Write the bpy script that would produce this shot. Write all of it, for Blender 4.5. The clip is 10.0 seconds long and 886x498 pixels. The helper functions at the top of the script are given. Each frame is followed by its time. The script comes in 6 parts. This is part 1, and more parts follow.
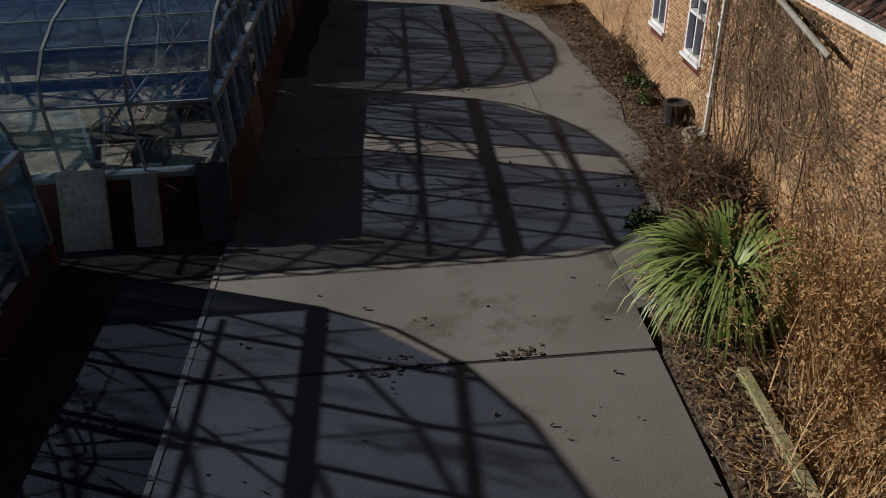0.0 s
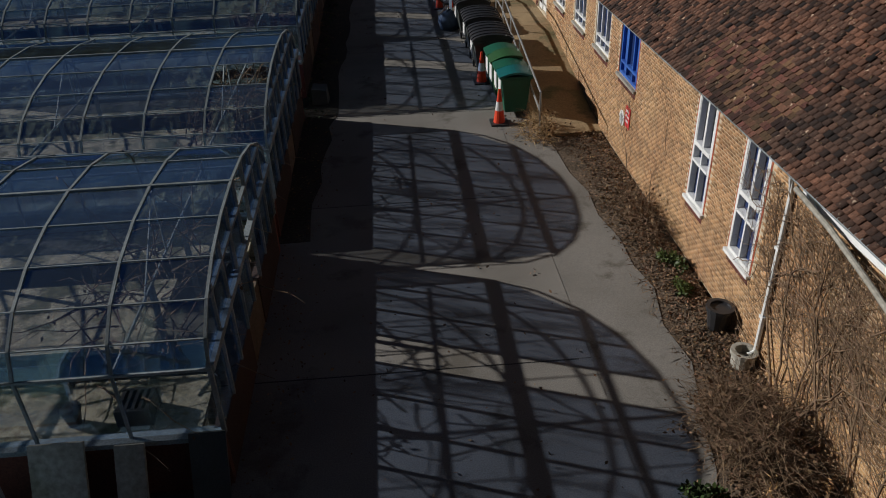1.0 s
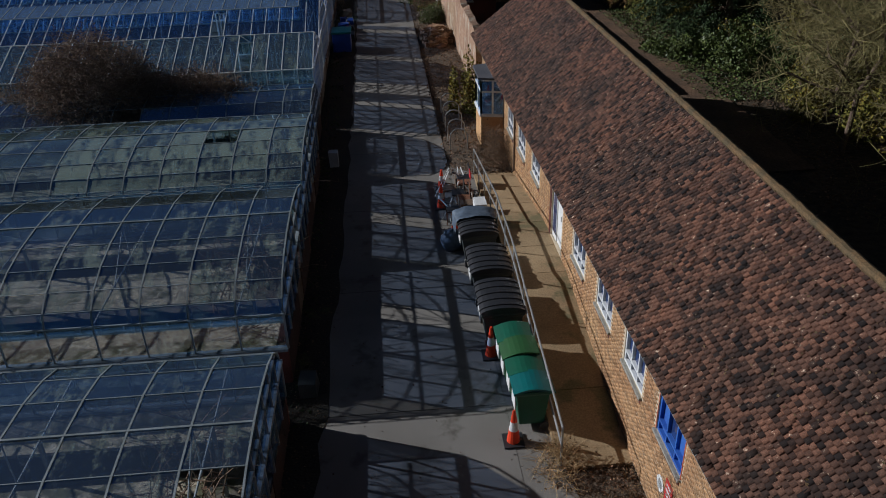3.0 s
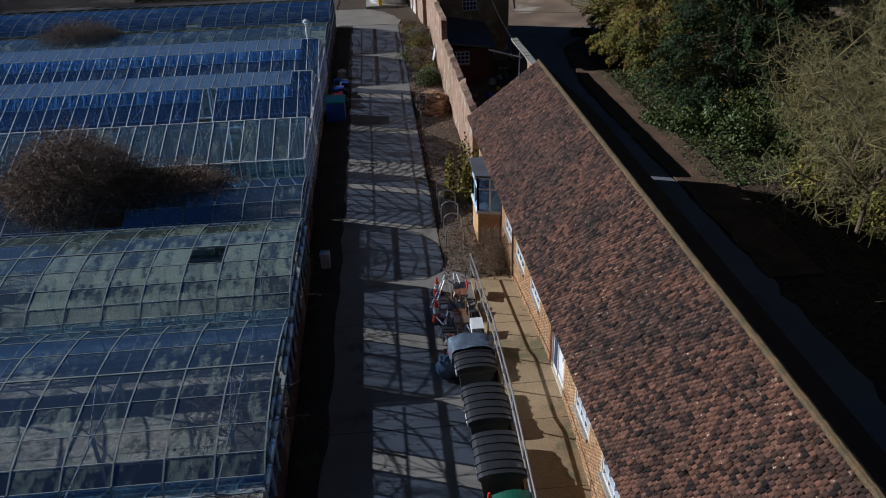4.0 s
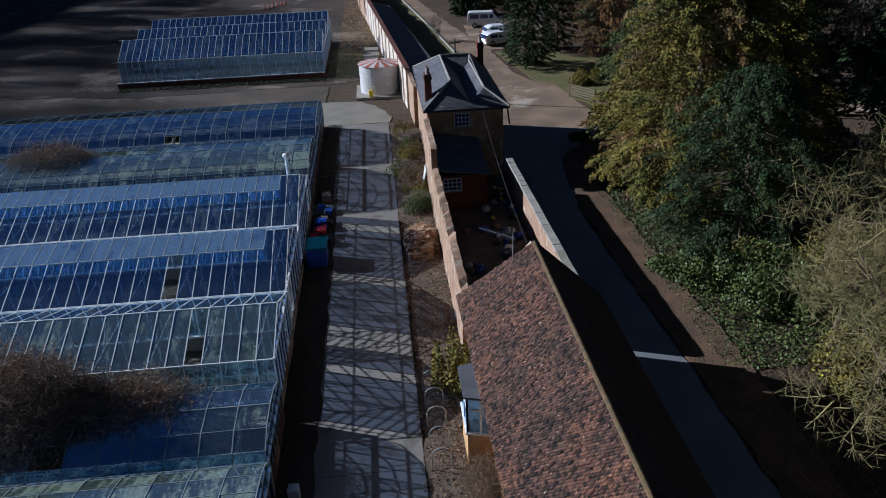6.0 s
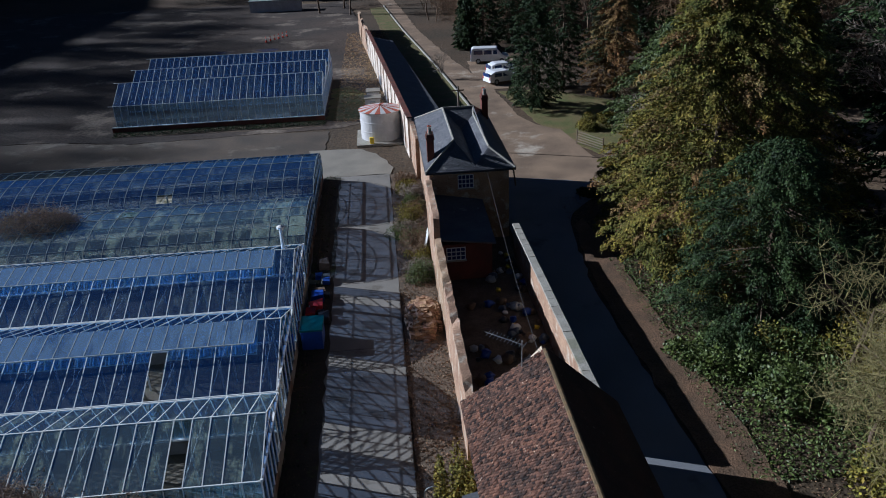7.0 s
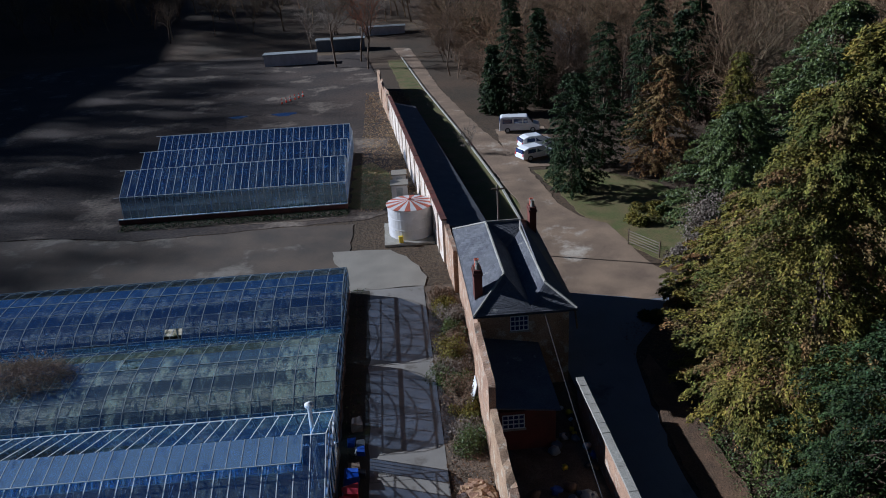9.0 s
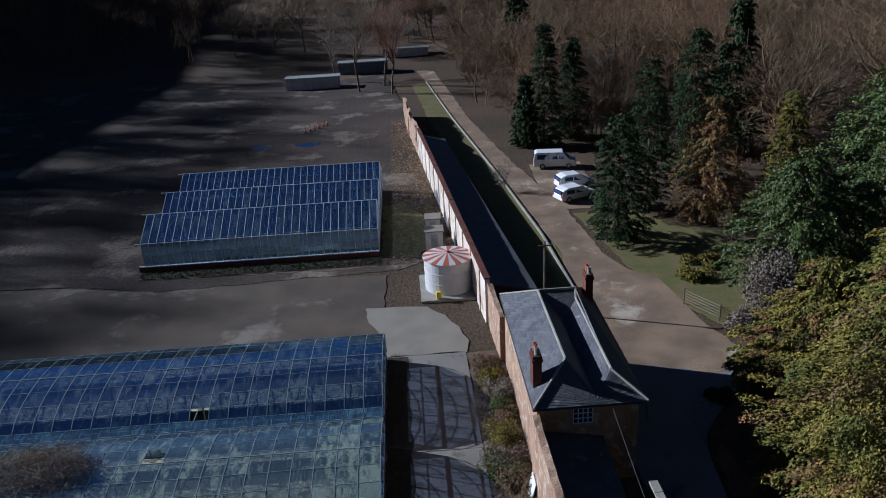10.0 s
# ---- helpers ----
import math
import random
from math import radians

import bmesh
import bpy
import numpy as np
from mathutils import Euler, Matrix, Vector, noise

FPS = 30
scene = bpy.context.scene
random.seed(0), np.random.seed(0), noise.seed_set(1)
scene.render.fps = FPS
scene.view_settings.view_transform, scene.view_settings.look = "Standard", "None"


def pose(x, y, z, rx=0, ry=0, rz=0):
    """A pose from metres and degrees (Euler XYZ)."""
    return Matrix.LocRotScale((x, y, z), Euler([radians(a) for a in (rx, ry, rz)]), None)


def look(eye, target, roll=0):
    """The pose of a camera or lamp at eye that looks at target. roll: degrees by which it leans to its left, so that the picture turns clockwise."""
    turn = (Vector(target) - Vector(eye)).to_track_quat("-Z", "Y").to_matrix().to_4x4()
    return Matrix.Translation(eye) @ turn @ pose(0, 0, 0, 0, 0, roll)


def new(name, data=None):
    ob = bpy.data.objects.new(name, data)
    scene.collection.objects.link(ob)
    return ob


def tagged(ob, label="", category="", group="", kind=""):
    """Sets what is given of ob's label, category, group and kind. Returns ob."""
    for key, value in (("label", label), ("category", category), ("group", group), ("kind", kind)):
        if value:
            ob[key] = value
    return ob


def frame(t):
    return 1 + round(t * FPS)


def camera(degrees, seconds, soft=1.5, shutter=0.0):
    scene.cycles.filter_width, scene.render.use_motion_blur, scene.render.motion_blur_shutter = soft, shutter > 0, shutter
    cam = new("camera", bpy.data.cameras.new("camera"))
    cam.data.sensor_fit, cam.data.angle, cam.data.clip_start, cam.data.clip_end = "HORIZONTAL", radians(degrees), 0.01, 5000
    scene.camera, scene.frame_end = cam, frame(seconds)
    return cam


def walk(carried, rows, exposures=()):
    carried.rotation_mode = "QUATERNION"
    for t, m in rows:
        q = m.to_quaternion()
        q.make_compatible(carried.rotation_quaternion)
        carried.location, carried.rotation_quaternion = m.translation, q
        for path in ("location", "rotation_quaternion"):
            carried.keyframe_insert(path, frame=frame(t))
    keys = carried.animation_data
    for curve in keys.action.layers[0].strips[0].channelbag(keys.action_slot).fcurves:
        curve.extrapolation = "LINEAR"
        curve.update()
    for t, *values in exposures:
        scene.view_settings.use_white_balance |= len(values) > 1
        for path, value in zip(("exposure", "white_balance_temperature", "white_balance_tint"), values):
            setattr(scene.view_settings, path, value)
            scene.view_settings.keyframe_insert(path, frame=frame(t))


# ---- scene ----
cam = camera(60.0, 10.0, soft=1.0)
PATH = [
    (0, (-0.007, 0.917, 5.253), (0.398, 9.356, -0.097), -2.41),
    (0.5, (-0.121, 2.178, 6.206), (0.347, 10.656, 0.924), -2.20),
    (1, (-0.17, 3.59, 7.209), (0.349, 12.12, 2.015), -2.07),
    (1.5, (-0.141, 4.941, 8.213), (0.4, 13.514, 3.094), -1.92),
    (2, (-0.094, 6.353, 9.32), (0.481, 14.974, 4.286), -1.81),
    (2.5, (0.015, 7.672, 10.448), (0.608, 16.328, 5.476), -1.80),
    (2.7, (0.08, 8.222, 10.941), (0.674, 16.898, 6.005), -1.78),
    (3.8, (0.458, 11.013, 13.554), (1.088, 19.793, 8.81), -1.83),
    (4, (0.541, 11.549, 14.039), (1.181, 20.346, 9.328), -1.85),
    (4.5, (0.776, 12.826, 15.122), (1.433, 21.665, 10.492), -1.98),
    (5, (1.122, 14.275, 16.26), (1.782, 23.156, 11.711), -2.15),
    (5.5, (1.539, 15.752, 17.331), (2.176, 24.671, 12.854), -2.31),
    (5.7, (1.647, 16.436, 17.79), (2.296, 25.37, 13.345), -2.37),
    (6.8, (2.156, 20.208, 20.068), (2.781, 29.23, 15.801), -2.49),
    (7, (2.201, 20.939, 20.417), (2.819, 29.981, 16.192), -2.54),
    (7.5, (2.186, 22.864, 21.227), (2.786, 31.954, 17.101), -2.69),
    (8, (1.997, 24.978, 22.171), (2.576, 34.106, 18.129), -2.84),
    (8.5, (1.612, 27.237, 23.119), (2.168, 36.39, 19.13), -3.05),
    (9, (0.987, 29.679, 24.138), (1.493, 38.86, 20.207), -3.17),
    (9.5, (0.257, 32.125, 25.029), (0.696, 41.335, 21.16), -3.15),
    (10, (-0.642, 34.784, 25.978), (-0.297, 44.027, 22.176), -3.16),
]
walk(cam, [(t, look(eye, target, roll)) for t, eye, target, roll in PATH],
     exposures=[(0.0, -0.1, 5850, 12), (2.5, -0.22, 5450, 13), (5.0, 0.36, 4950, 14), (7.5, 0.48, 4850, 12), (10.0, 0.40, 4800, 14)])

# ---- light ----
SUN_TO = Vector((-0.854, 0.324, 0.407))
world = bpy.data.worlds.new("sky")
scene.world = world
world.use_nodes = True
_bg = world.node_tree.nodes["Background"]
_sky = world.node_tree.nodes.new("ShaderNodeTexSky")
_sky.sky_type = "NISHITA"
_sky.sun_disc = False
_sky.sun_elevation = radians(24)
_sky.sun_rotation = math.atan2(SUN_TO.x, SUN_TO.y)
world.node_tree.links.new(_sky.outputs[0], _bg.inputs[0])
_sky.ozone_density, _sky.dust_density, _sky.air_density = 5.0, 0.4, 1.0
_bg.inputs[1].default_value = 0.0115
sun = new("sun", bpy.data.lights.new("sun", "SUN"))
sun.data.energy, sun.data.angle, sun.data.color = 4.8, radians(0.5), (1.0, 0.92, 0.79)
sun.matrix_world = look((0, 0, 60), Vector((0, 0, 60)) - SUN_TO)

# ---- materials ----
def mat(name, col, col2=None, rough=0.85, metal=0.0, scale=1.5, fine=30.0, bump=0.25, var=0.35, island=0.0, objrand=0.0,
        stain=None, stain_scale=0.35, stain_at=0.58, spec=0.3, bump_dist=0.02):
    m = bpy.data.materials.new(name)
    m.use_nodes = True
    nt = m.node_tree
    b = nt.nodes["Principled BSDF"]
    b.inputs["Roughness"].default_value, b.inputs["Metallic"].default_value = rough, metal
    b.inputs["Specular IOR Level"].default_value = spec
    co = nt.nodes.new("ShaderNodeTexCoord")
    N = lambda k: nt.nodes.new("ShaderNode" + k)
    L = nt.links.new
    big, small = N("TexNoise"), N("TexNoise")
    big.inputs["Scale"].default_value, big.inputs["Detail"].default_value = scale, 6
    small.inputs["Scale"].default_value, small.inputs["Detail"].default_value = fine, 5
    for n in (big, small):
        L(co.outputs["Object"], n.inputs["Vector"])
    ramp = N("MapRange")
    ramp.inputs[1].default_value, ramp.inputs[2].default_value = 0.35, 0.65
    L(big.outputs["Fac"], ramp.inputs[0])
    mix = N("Mix")
    mix.data_type = "RGBA"
    c2 = col2 or tuple(c * 0.65 for c in col)
    mix.inputs[6].default_value, mix.inputs[7].default_value = (*col, 1), (*c2, 1)
    L(ramp.outputs[0], mix.inputs[0])
    out = mix.outputs[2]
    if stain:
        st = N("TexNoise")
        st.inputs["Scale"].default_value, st.inputs["Detail"].default_value, st.inputs["Roughness"].default_value = stain_scale, 8, 0.65
        L(co.outputs["Object"], st.inputs["Vector"])
        sr = N("MapRange")
        sr.inputs[1].default_value, sr.inputs[2].default_value = stain_at, stain_at + 0.08
        L(st.outputs["Fac"], sr.inputs[0])
        sm = N("Mix")
        sm.data_type = "RGBA"
        sm.inputs[7].default_value = (*stain, 1)
        L(sr.outputs[0], sm.inputs[0])
        L(out, sm.inputs[6])
        out = sm.outputs[2]
    hsv = N("HueSaturation")
    L(out, hsv.inputs["Color"])
    val = N("MapRange")
    val.inputs[1].default_value, val.inputs[2].default_value = 0.3, 0.7
    val.inputs[3].default_value, val.inputs[4].default_value = 1 - var, 1 + var
    L(small.outputs["Fac"], val.inputs[0])
    v = val.outputs[0]
    for amount, sock in ((island, ("NewGeometry", "Random Per Island")), (objrand, ("ObjectInfo", "Random"))):
        if amount:
            src = N(sock[0])
            rr = N("MapRange")
            rr.inputs[3].default_value, rr.inputs[4].default_value = 1 - amount, 1 + amount
            L(src.outputs[sock[1]], rr.inputs[0])
            mu = N("Math")
            mu.operation = "MULTIPLY"
            L(v, mu.inputs[0]), L(rr.outputs[0], mu.inputs[1])
            v = mu.outputs[0]
            hr = N("MapRange")
            hr.inputs[3].default_value, hr.inputs[4].default_value = 0.5 - 0.03 * amount, 0.5 + 0.03 * amount
            hm = N("Math")
            hm.operation = "FRACT"
            hx = N("Math")
            hx.operation = "MULTIPLY"
            hx.inputs[1].default_value = 7.31
            L(src.outputs[sock[1]], hx.inputs[0]), L(hx.outputs[0], hm.inputs[0]), L(hm.outputs[0], hr.inputs[0])
            L(hr.outputs[0], hsv.inputs["Hue"])
    L(v, hsv.inputs["Value"])
    L(hsv.outputs[0], b.inputs["Base Color"])
    if bump:
        bp = N("Bump")
        bp.inputs["Strength"].default_value, bp.inputs["Distance"].default_value = bump, bump_dist
        L(small.outputs["Fac"], bp.inputs["Height"])
        L(bp.outputs[0], b.inputs["Normal"])
    return m


def glass_mat(name, tint, dirt, dirt_at, dirt_scale=0.8, rough=0.04, ior=4.2, dirt_max=0.5, streak=(2.6, 0.8, 0.8), film=0.05):
    m = bpy.data.materials.new(name)
    m.use_nodes = True
    nt = m.node_tree
    nt.nodes.remove(nt.nodes["Principled BSDF"])
    N = lambda k: nt.nodes.new("ShaderNode" + k)
    L = nt.links.new
    tr, gl, df = N("BsdfTransparent"), N("BsdfGlossy"), N("BsdfDiffuse")
    tr.inputs[0].default_value = (*tint, 1)
    # Gloss is tinted blue, so sky colour is painted into every reflection.
    gl.inputs[0].default_value, gl.inputs[1].default_value = (0.44, 0.68, 1, 1), rough
    df.inputs[0].default_value = (*dirt, 1)
    co, noise1, noise2, mp = N("TexCoord"), N("TexNoise"), N("TexNoise"), N("Mapping")
    mp.inputs["Scale"].default_value = streak
    noise1.inputs["Scale"].default_value, noise1.inputs["Detail"].default_value, noise1.inputs["Roughness"].default_value = dirt_scale, 8, 0.7
    noise2.inputs["Scale"].default_value, noise2.inputs["Detail"].default_value = 9, 6
    L(co.outputs["Object"], mp.inputs[0]), L(mp.outputs[0], noise1.inputs["Vector"]), L(co.outputs["Object"], noise2.inputs["Vector"])
    ad = N("Math")
    ad.operation = "MULTIPLY_ADD"
    ad.inputs[1].default_value = 0.25
    L(noise2.outputs["Fac"], ad.inputs[0]), L(noise1.outputs["Fac"], ad.inputs[2])
    geo = N("NewGeometry")
    ad2 = N("Math")
    ad2.operation = "MULTIPLY_ADD"
    ad2.inputs[1].default_value = 0.10
    L(geo.outputs["Random Per Island"], ad2.inputs[0]), L(ad.outputs[0], ad2.inputs[2])
    info = N("ObjectInfo")
    ad3 = N("Math")
    ad3.operation = "MULTIPLY_ADD"
    ad3.inputs[1].default_value = 0.16
    L(info.outputs["Random"], ad3.inputs[0]), L(ad2.outputs[0], ad3.inputs[2])
    ad2 = ad3
    mr = N("MapRange")
    mr.inputs[1].default_value, mr.inputs[2].default_value = dirt_at, dirt_at + 0.14
    mr.inputs[3].default_value, mr.inputs[4].default_value = film, dirt_max
    L(ad2.outputs[0], mr.inputs[0])
    f0 = ((ior - 1) / (ior + 1)) ** 2
    face, sharp, lw = N("LayerWeight"), N("Math"), N("MapRange")
    face.inputs[0].default_value = 0.5
    sharp.operation = "POWER"
    sharp.inputs[1].default_value = 4.0
    L(face.outputs["Facing"], sharp.inputs[0]), L(sharp.outputs[0], lw.inputs[0])
    lw.inputs[3].default_value, lw.inputs[4].default_value = f0, 1.0
    a, c = N("MixShader"), N("MixShader")
    L(mr.outputs[0], a.inputs[0]), L(tr.outputs[0], a.inputs[1]), L(df.outputs[0], a.inputs[2])
    L(lw.outputs[0], c.inputs[0]), L(a.outputs[0], c.inputs[1]), L(gl.outputs[0], c.inputs[2])
    bp = N("Bump")
    bp.inputs["Strength"].default_value, bp.inputs["Distance"].default_value = 0.05, 0.02
    n3 = N("TexNoise")
    n3.inputs["Scale"].default_value = 1.7
    L(co.outputs["Object"], n3.inputs["Vector"]), L(n3.outputs["Fac"], bp.inputs["Height"]), L(bp.outputs[0], gl.inputs["Normal"])
    L(c.outputs[0], nt.nodes["Material Output"].inputs[0])
    return m


CONCRETE = mat("worn_concrete", (0.22, 0.205, 0.18), (0.165, 0.152, 0.13), scale=0.5, fine=50, bump=0.16, var=0.2, stain=(0.12, 0.108, 0.088), stain_scale=0.7, stain_at=0.55, objrand=0.05)
PALE_CONCRETE = mat("pale_concrete", (0.25, 0.225, 0.18), (0.20, 0.178, 0.142), scale=0.4, fine=20, bump=0.3, var=0.2, stain=(0.16, 0.14, 0.11), stain_at=0.6)
ASPHALT = mat("old_asphalt", (0.046, 0.044, 0.042), (0.032, 0.031, 0.03), scale=0.6, fine=45, bump=0.5, var=0.3, stain=(0.06, 0.056, 0.05), stain_at=0.6)
LANE = mat("lane_asphalt", (0.19, 0.195, 0.205), (0.145, 0.15, 0.16), scale=0.25, fine=40, bump=0.4, var=0.22, rough=0.6, stain=(0.09, 0.09, 0.095), stain_scale=0.22, stain_at=0.6)
RAMP = mat("ramp_concrete", (0.36, 0.26, 0.14), (0.27, 0.19, 0.10), scale=0.7, fine=25, bump=0.3, var=0.2, stain=(0.16, 0.14, 0.07), stain_scale=0.6, stain_at=0.55)
YARD_ROAD = mat("dusty_tarmac", (0.105, 0.079, 0.055), (0.065, 0.052, 0.039), scale=0.3, fine=30, bump=0.4, var=0.3, stain=(0.19, 0.165, 0.13), stain_scale=0.12, stain_at=0.55)
# Moss and dirt, with part of the shadow's darkness put into the colour.
MOSSDIRT_SHADE = mat("dark_mossy_dirt", (0.045, 0.038, 0.026), (0.028, 0.026, 0.018), scale=0.9, fine=18, bump=0.8, var=0.45, bump_dist=0.04, stain=(0.07, 0.075, 0.025), stain_scale=0.5, stain_at=0.6)
SOIL = mat("leaf_litter_soil", (0.15, 0.11, 0.075), (0.09, 0.068, 0.045), scale=1.2, fine=22, bump=0.9, var=0.5, bump_dist=0.05)
GROUND = mat("ground_cover", (0.085, 0.054, 0.029), (0.05, 0.036, 0.02), scale=0.08, fine=4, bump=0.8, var=0.45, bump_dist=0.15, stain=(0.13, 0.09, 0.05), stain_scale=0.035, stain_at=0.56)
YARD = mat("yard_dirt", (0.062, 0.043, 0.03), (0.036, 0.026, 0.019), scale=0.12, fine=3, bump=0.6, var=0.45, bump_dist=0.1, stain=(0.17, 0.135, 0.10), stain_scale=0.13, stain_at=0.55)
DIRT_ROAD = mat("dirt_track", (0.25, 0.175, 0.11), (0.15, 0.105, 0.068), scale=0.35, fine=12, bump=0.5, var=0.3, stain=(0.40, 0.34, 0.26), stain_scale=0.17, stain_at=0.58)
GRASS = mat("grass_ground", (0.10, 0.11, 0.03), (0.16, 0.12, 0.05), scale=0.6, fine=20, bump=0.8, var=0.45, bump_dist=0.05)
BRICK = mat("buff_orange_brick", (0.45, 0.275, 0.125), (0.36, 0.195, 0.085), scale=0.8, fine=40, bump=0.3, var=0.22, island=0.4, objrand=0.2, stain=(0.36, 0.22, 0.11), stain_scale=0.7, stain_at=0.6)
REDBRICK = mat("red_brick", (0.13, 0.04, 0.026), (0.08, 0.032, 0.022), scale=1.0, fine=40, bump=0.4, var=0.25, island=0.25, objrand=0.2)
# Darkened copy of the red brick; the end walls' shade is in its colour.
SHADEBRICK = mat("sooty_dark_brick", (0.05, 0.026, 0.02), (0.03, 0.018, 0.015), scale=1.5, fine=30, bump=0.5, var=0.35)
MORTAR = mat("lime_mortar", (0.60, 0.50, 0.35), (0.48, 0.39, 0.27), scale=1.0, fine=60, bump=0.5, var=0.2)
TILE = mat("clay_roof_tile", (0.088, 0.040, 0.022), (0.042, 0.023, 0.0145), scale=0.8, fine=40, bump=0.4, var=0.4, island=0.92, objrand=0.85, stain=(0.40, 0.30, 0.21), stain_scale=9.0, stain_at=0.62)
LICHEN = mat("lichen_moss", (0.14, 0.085, 0.036), (0.08, 0.06, 0.03), scale=3, fine=40, bump=0.8, var=0.4)
SLATE = mat("grey_slate", (0.12, 0.12, 0.125), (0.085, 0.085, 0.095), scale=0.8, fine=14, bump=0.3, var=0.25, rough=0.55, island=0.2, stain=(0.24, 0.23, 0.21), stain_scale=1.3, stain_at=0.62)
OLDWALL = mat("weathered_garden_wall", (0.36, 0.235, 0.145), (0.25, 0.155, 0.095), scale=0.9, fine=14, bump=0.9, var=0.35, bump_dist=0.04, stain=(0.42, 0.35, 0.26), stain_scale=1.6, stain_at=0.54, island=0.2)
WHITEWALL = mat("whitewashed_wall", (0.62, 0.55, 0.46), (0.46, 0.38, 0.30), scale=0.5, fine=8, bump=0.5, var=0.25, stain=(0.33, 0.20, 0.13), stain_scale=0.7, stain_at=0.55)
COPING = mat("stone_coping", (0.33, 0.31, 0.26), (0.25, 0.23, 0.19), scale=1.0, fine=15, bump=0.6, var=0.25, stain=(0.22, 0.21, 0.15), stain_at=0.58)
WHITE = mat("white_paint", (0.72, 0.72, 0.70), (0.62, 0.62, 0.59), rough=0.5, scale=2, fine=30, bump=0.1, var=0.08)
BLUE = mat("blue_paint", (0.05, 0.14, 0.45), (0.04, 0.10, 0.36), rough=0.5, scale=2, fine=30, bump=0.1, var=0.12)
ALU = mat("weathered_aluminium", (0.42, 0.44, 0.44), (0.30, 0.32, 0.31), rough=0.5, metal=0.3, scale=2, fine=40, bump=0.15, var=0.2)
DARKBAR = mat("dirty_glazing_bar", (0.25, 0.28, 0.29), (0.15, 0.17, 0.165), rough=0.6, metal=0.1, scale=2, fine=40, bump=0.2, var=0.25)
STEEL = mat("galvanised_steel", (0.48, 0.48, 0.46), (0.38, 0.38, 0.36), rough=0.4, metal=0.7, scale=3, fine=40, bump=0.1, var=0.12)
RUST = mat("rusty_steel", (0.20, 0.09, 0.045), (0.12, 0.06, 0.035), rough=0.85, scale=4, fine=50, bump=0.4, var=0.3)
BLACKPL = mat("black_plastic", (0.022, 0.023, 0.025), (0.03, 0.03, 0.032), rough=0.4, scale=3, fine=50, bump=0.1, var=0.2, spec=0.5)
BINGREY = mat("dark_bin_plastic", (0.04, 0.045, 0.043), (0.055, 0.06, 0.055), rough=0.5, scale=3, fine=50, bump=0.1, var=0.2)
GREENPL = mat("dark_green_plastic", (0.012, 0.11, 0.06), (0.016, 0.09, 0.05), rough=0.4, scale=3, fine=50, bump=0.08, var=0.15, spec=0.5)
LIMEPL = mat("mid_green_plastic", (0.03, 0.11, 0.03), (0.028, 0.085, 0.026), rough=0.45, scale=3, fine=50, bump=0.08, var=0.15, spec=0.5)
TEALPL = mat("teal_plastic", (0.01, 0.14, 0.13), (0.012, 0.11, 0.11), rough=0.4, scale=3, fine=50, bump=0.08, var=0.15, spec=0.5)
BLUEPL = mat("blue_plastic", (0.02, 0.06, 0.30), (0.02, 0.05, 0.22), rough=0.45, scale=3, fine=50, bump=0.08, var=0.15)
CONE_RED = mat("orange_cone_plastic", (0.72, 0.06, 0.015), (0.60, 0.05, 0.015), rough=0.5, scale=5, fine=50, bump=0.1, var=0.12)
FADED_RED = mat("faded_red_paint", (0.42, 0.11, 0.06), (0.34, 0.10, 0.06), rough=0.7, scale=3, fine=30, bump=0.1, var=0.2)
REFLECT = mat("white_band", (0.72, 0.72, 0.70), (0.6, 0.6, 0.58), rough=0.4, scale=6, fine=50, bump=0.05, var=0.1)
REDPAINT = mat("red_paint", (0.55, 0.03, 0.03), (0.45, 0.03, 0.03), rough=0.5, scale=4, fine=40, bump=0.05, var=0.1)
YELLOWPL = mat("yellow_plastic", (0.75, 0.55, 0.03), (0.65, 0.48, 0.03), rough=0.5, scale=4, fine=40, bump=0.1, var=0.1)
TANKW = mat("tank_white", (0.60, 0.58, 0.56), (0.5, 0.48, 0.46), rough=0.55, scale=1.2, fine=20, bump=0.15, var=0.12, stain=(0.40, 0.36, 0.32), stain_scale=0.8, stain_at=0.6)
BRAMBLE = mat("bramble_brown", (0.23, 0.155, 0.10), (0.13, 0.088, 0.058), scale=1.5, fine=20, bump=0.0, var=0.3, island=0.5)
BANK = mat("bank_earth", (0.15, 0.088, 0.048), (0.09, 0.058, 0.034), scale=0.8, fine=14, bump=0.9, var=0.4, bump_dist=0.06)
BARK = mat("bare_bark", (0.15, 0.105, 0.07), (0.10, 0.07, 0.045), scale=3, fine=30, bump=0.6, var=0.3)
TWIG = mat("brown_twigs", (0.19, 0.125, 0.075), (0.13, 0.085, 0.05), scale=2, fine=20, bump=0.0, var=0.25, island=0.35)
TWIG_OLIVE = mat("olive_twigs", (0.23, 0.20, 0.075), (0.17, 0.14, 0.06), scale=1, fine=20, bump=0.0, var=0.25, island=0.35)
TWIG_GREY = mat("grey_twigs", (0.22, 0.18, 0.14), (0.15, 0.12, 0.095), scale=1, fine=20, bump=0.0, var=0.25, island=0.35)
TWIG_RED = mat("russet_twigs", (0.30, 0.105, 0.045), (0.22, 0.085, 0.04), scale=1, fine=20, bump=0.0, var=0.25, island=0.35)
WOODS = mat("winter_woodland", (0.20, 0.12, 0.06), (0.13, 0.092, 0.05), scale=0.03, fine=0.5, bump=0.0, var=0.3, island=0.45)
YEW = mat("conifer_foliage", (0.195, 0.15, 0.020), (0.08, 0.09, 0.014), scale=0.5, fine=8, bump=0.0, var=0.35, island=0.6)
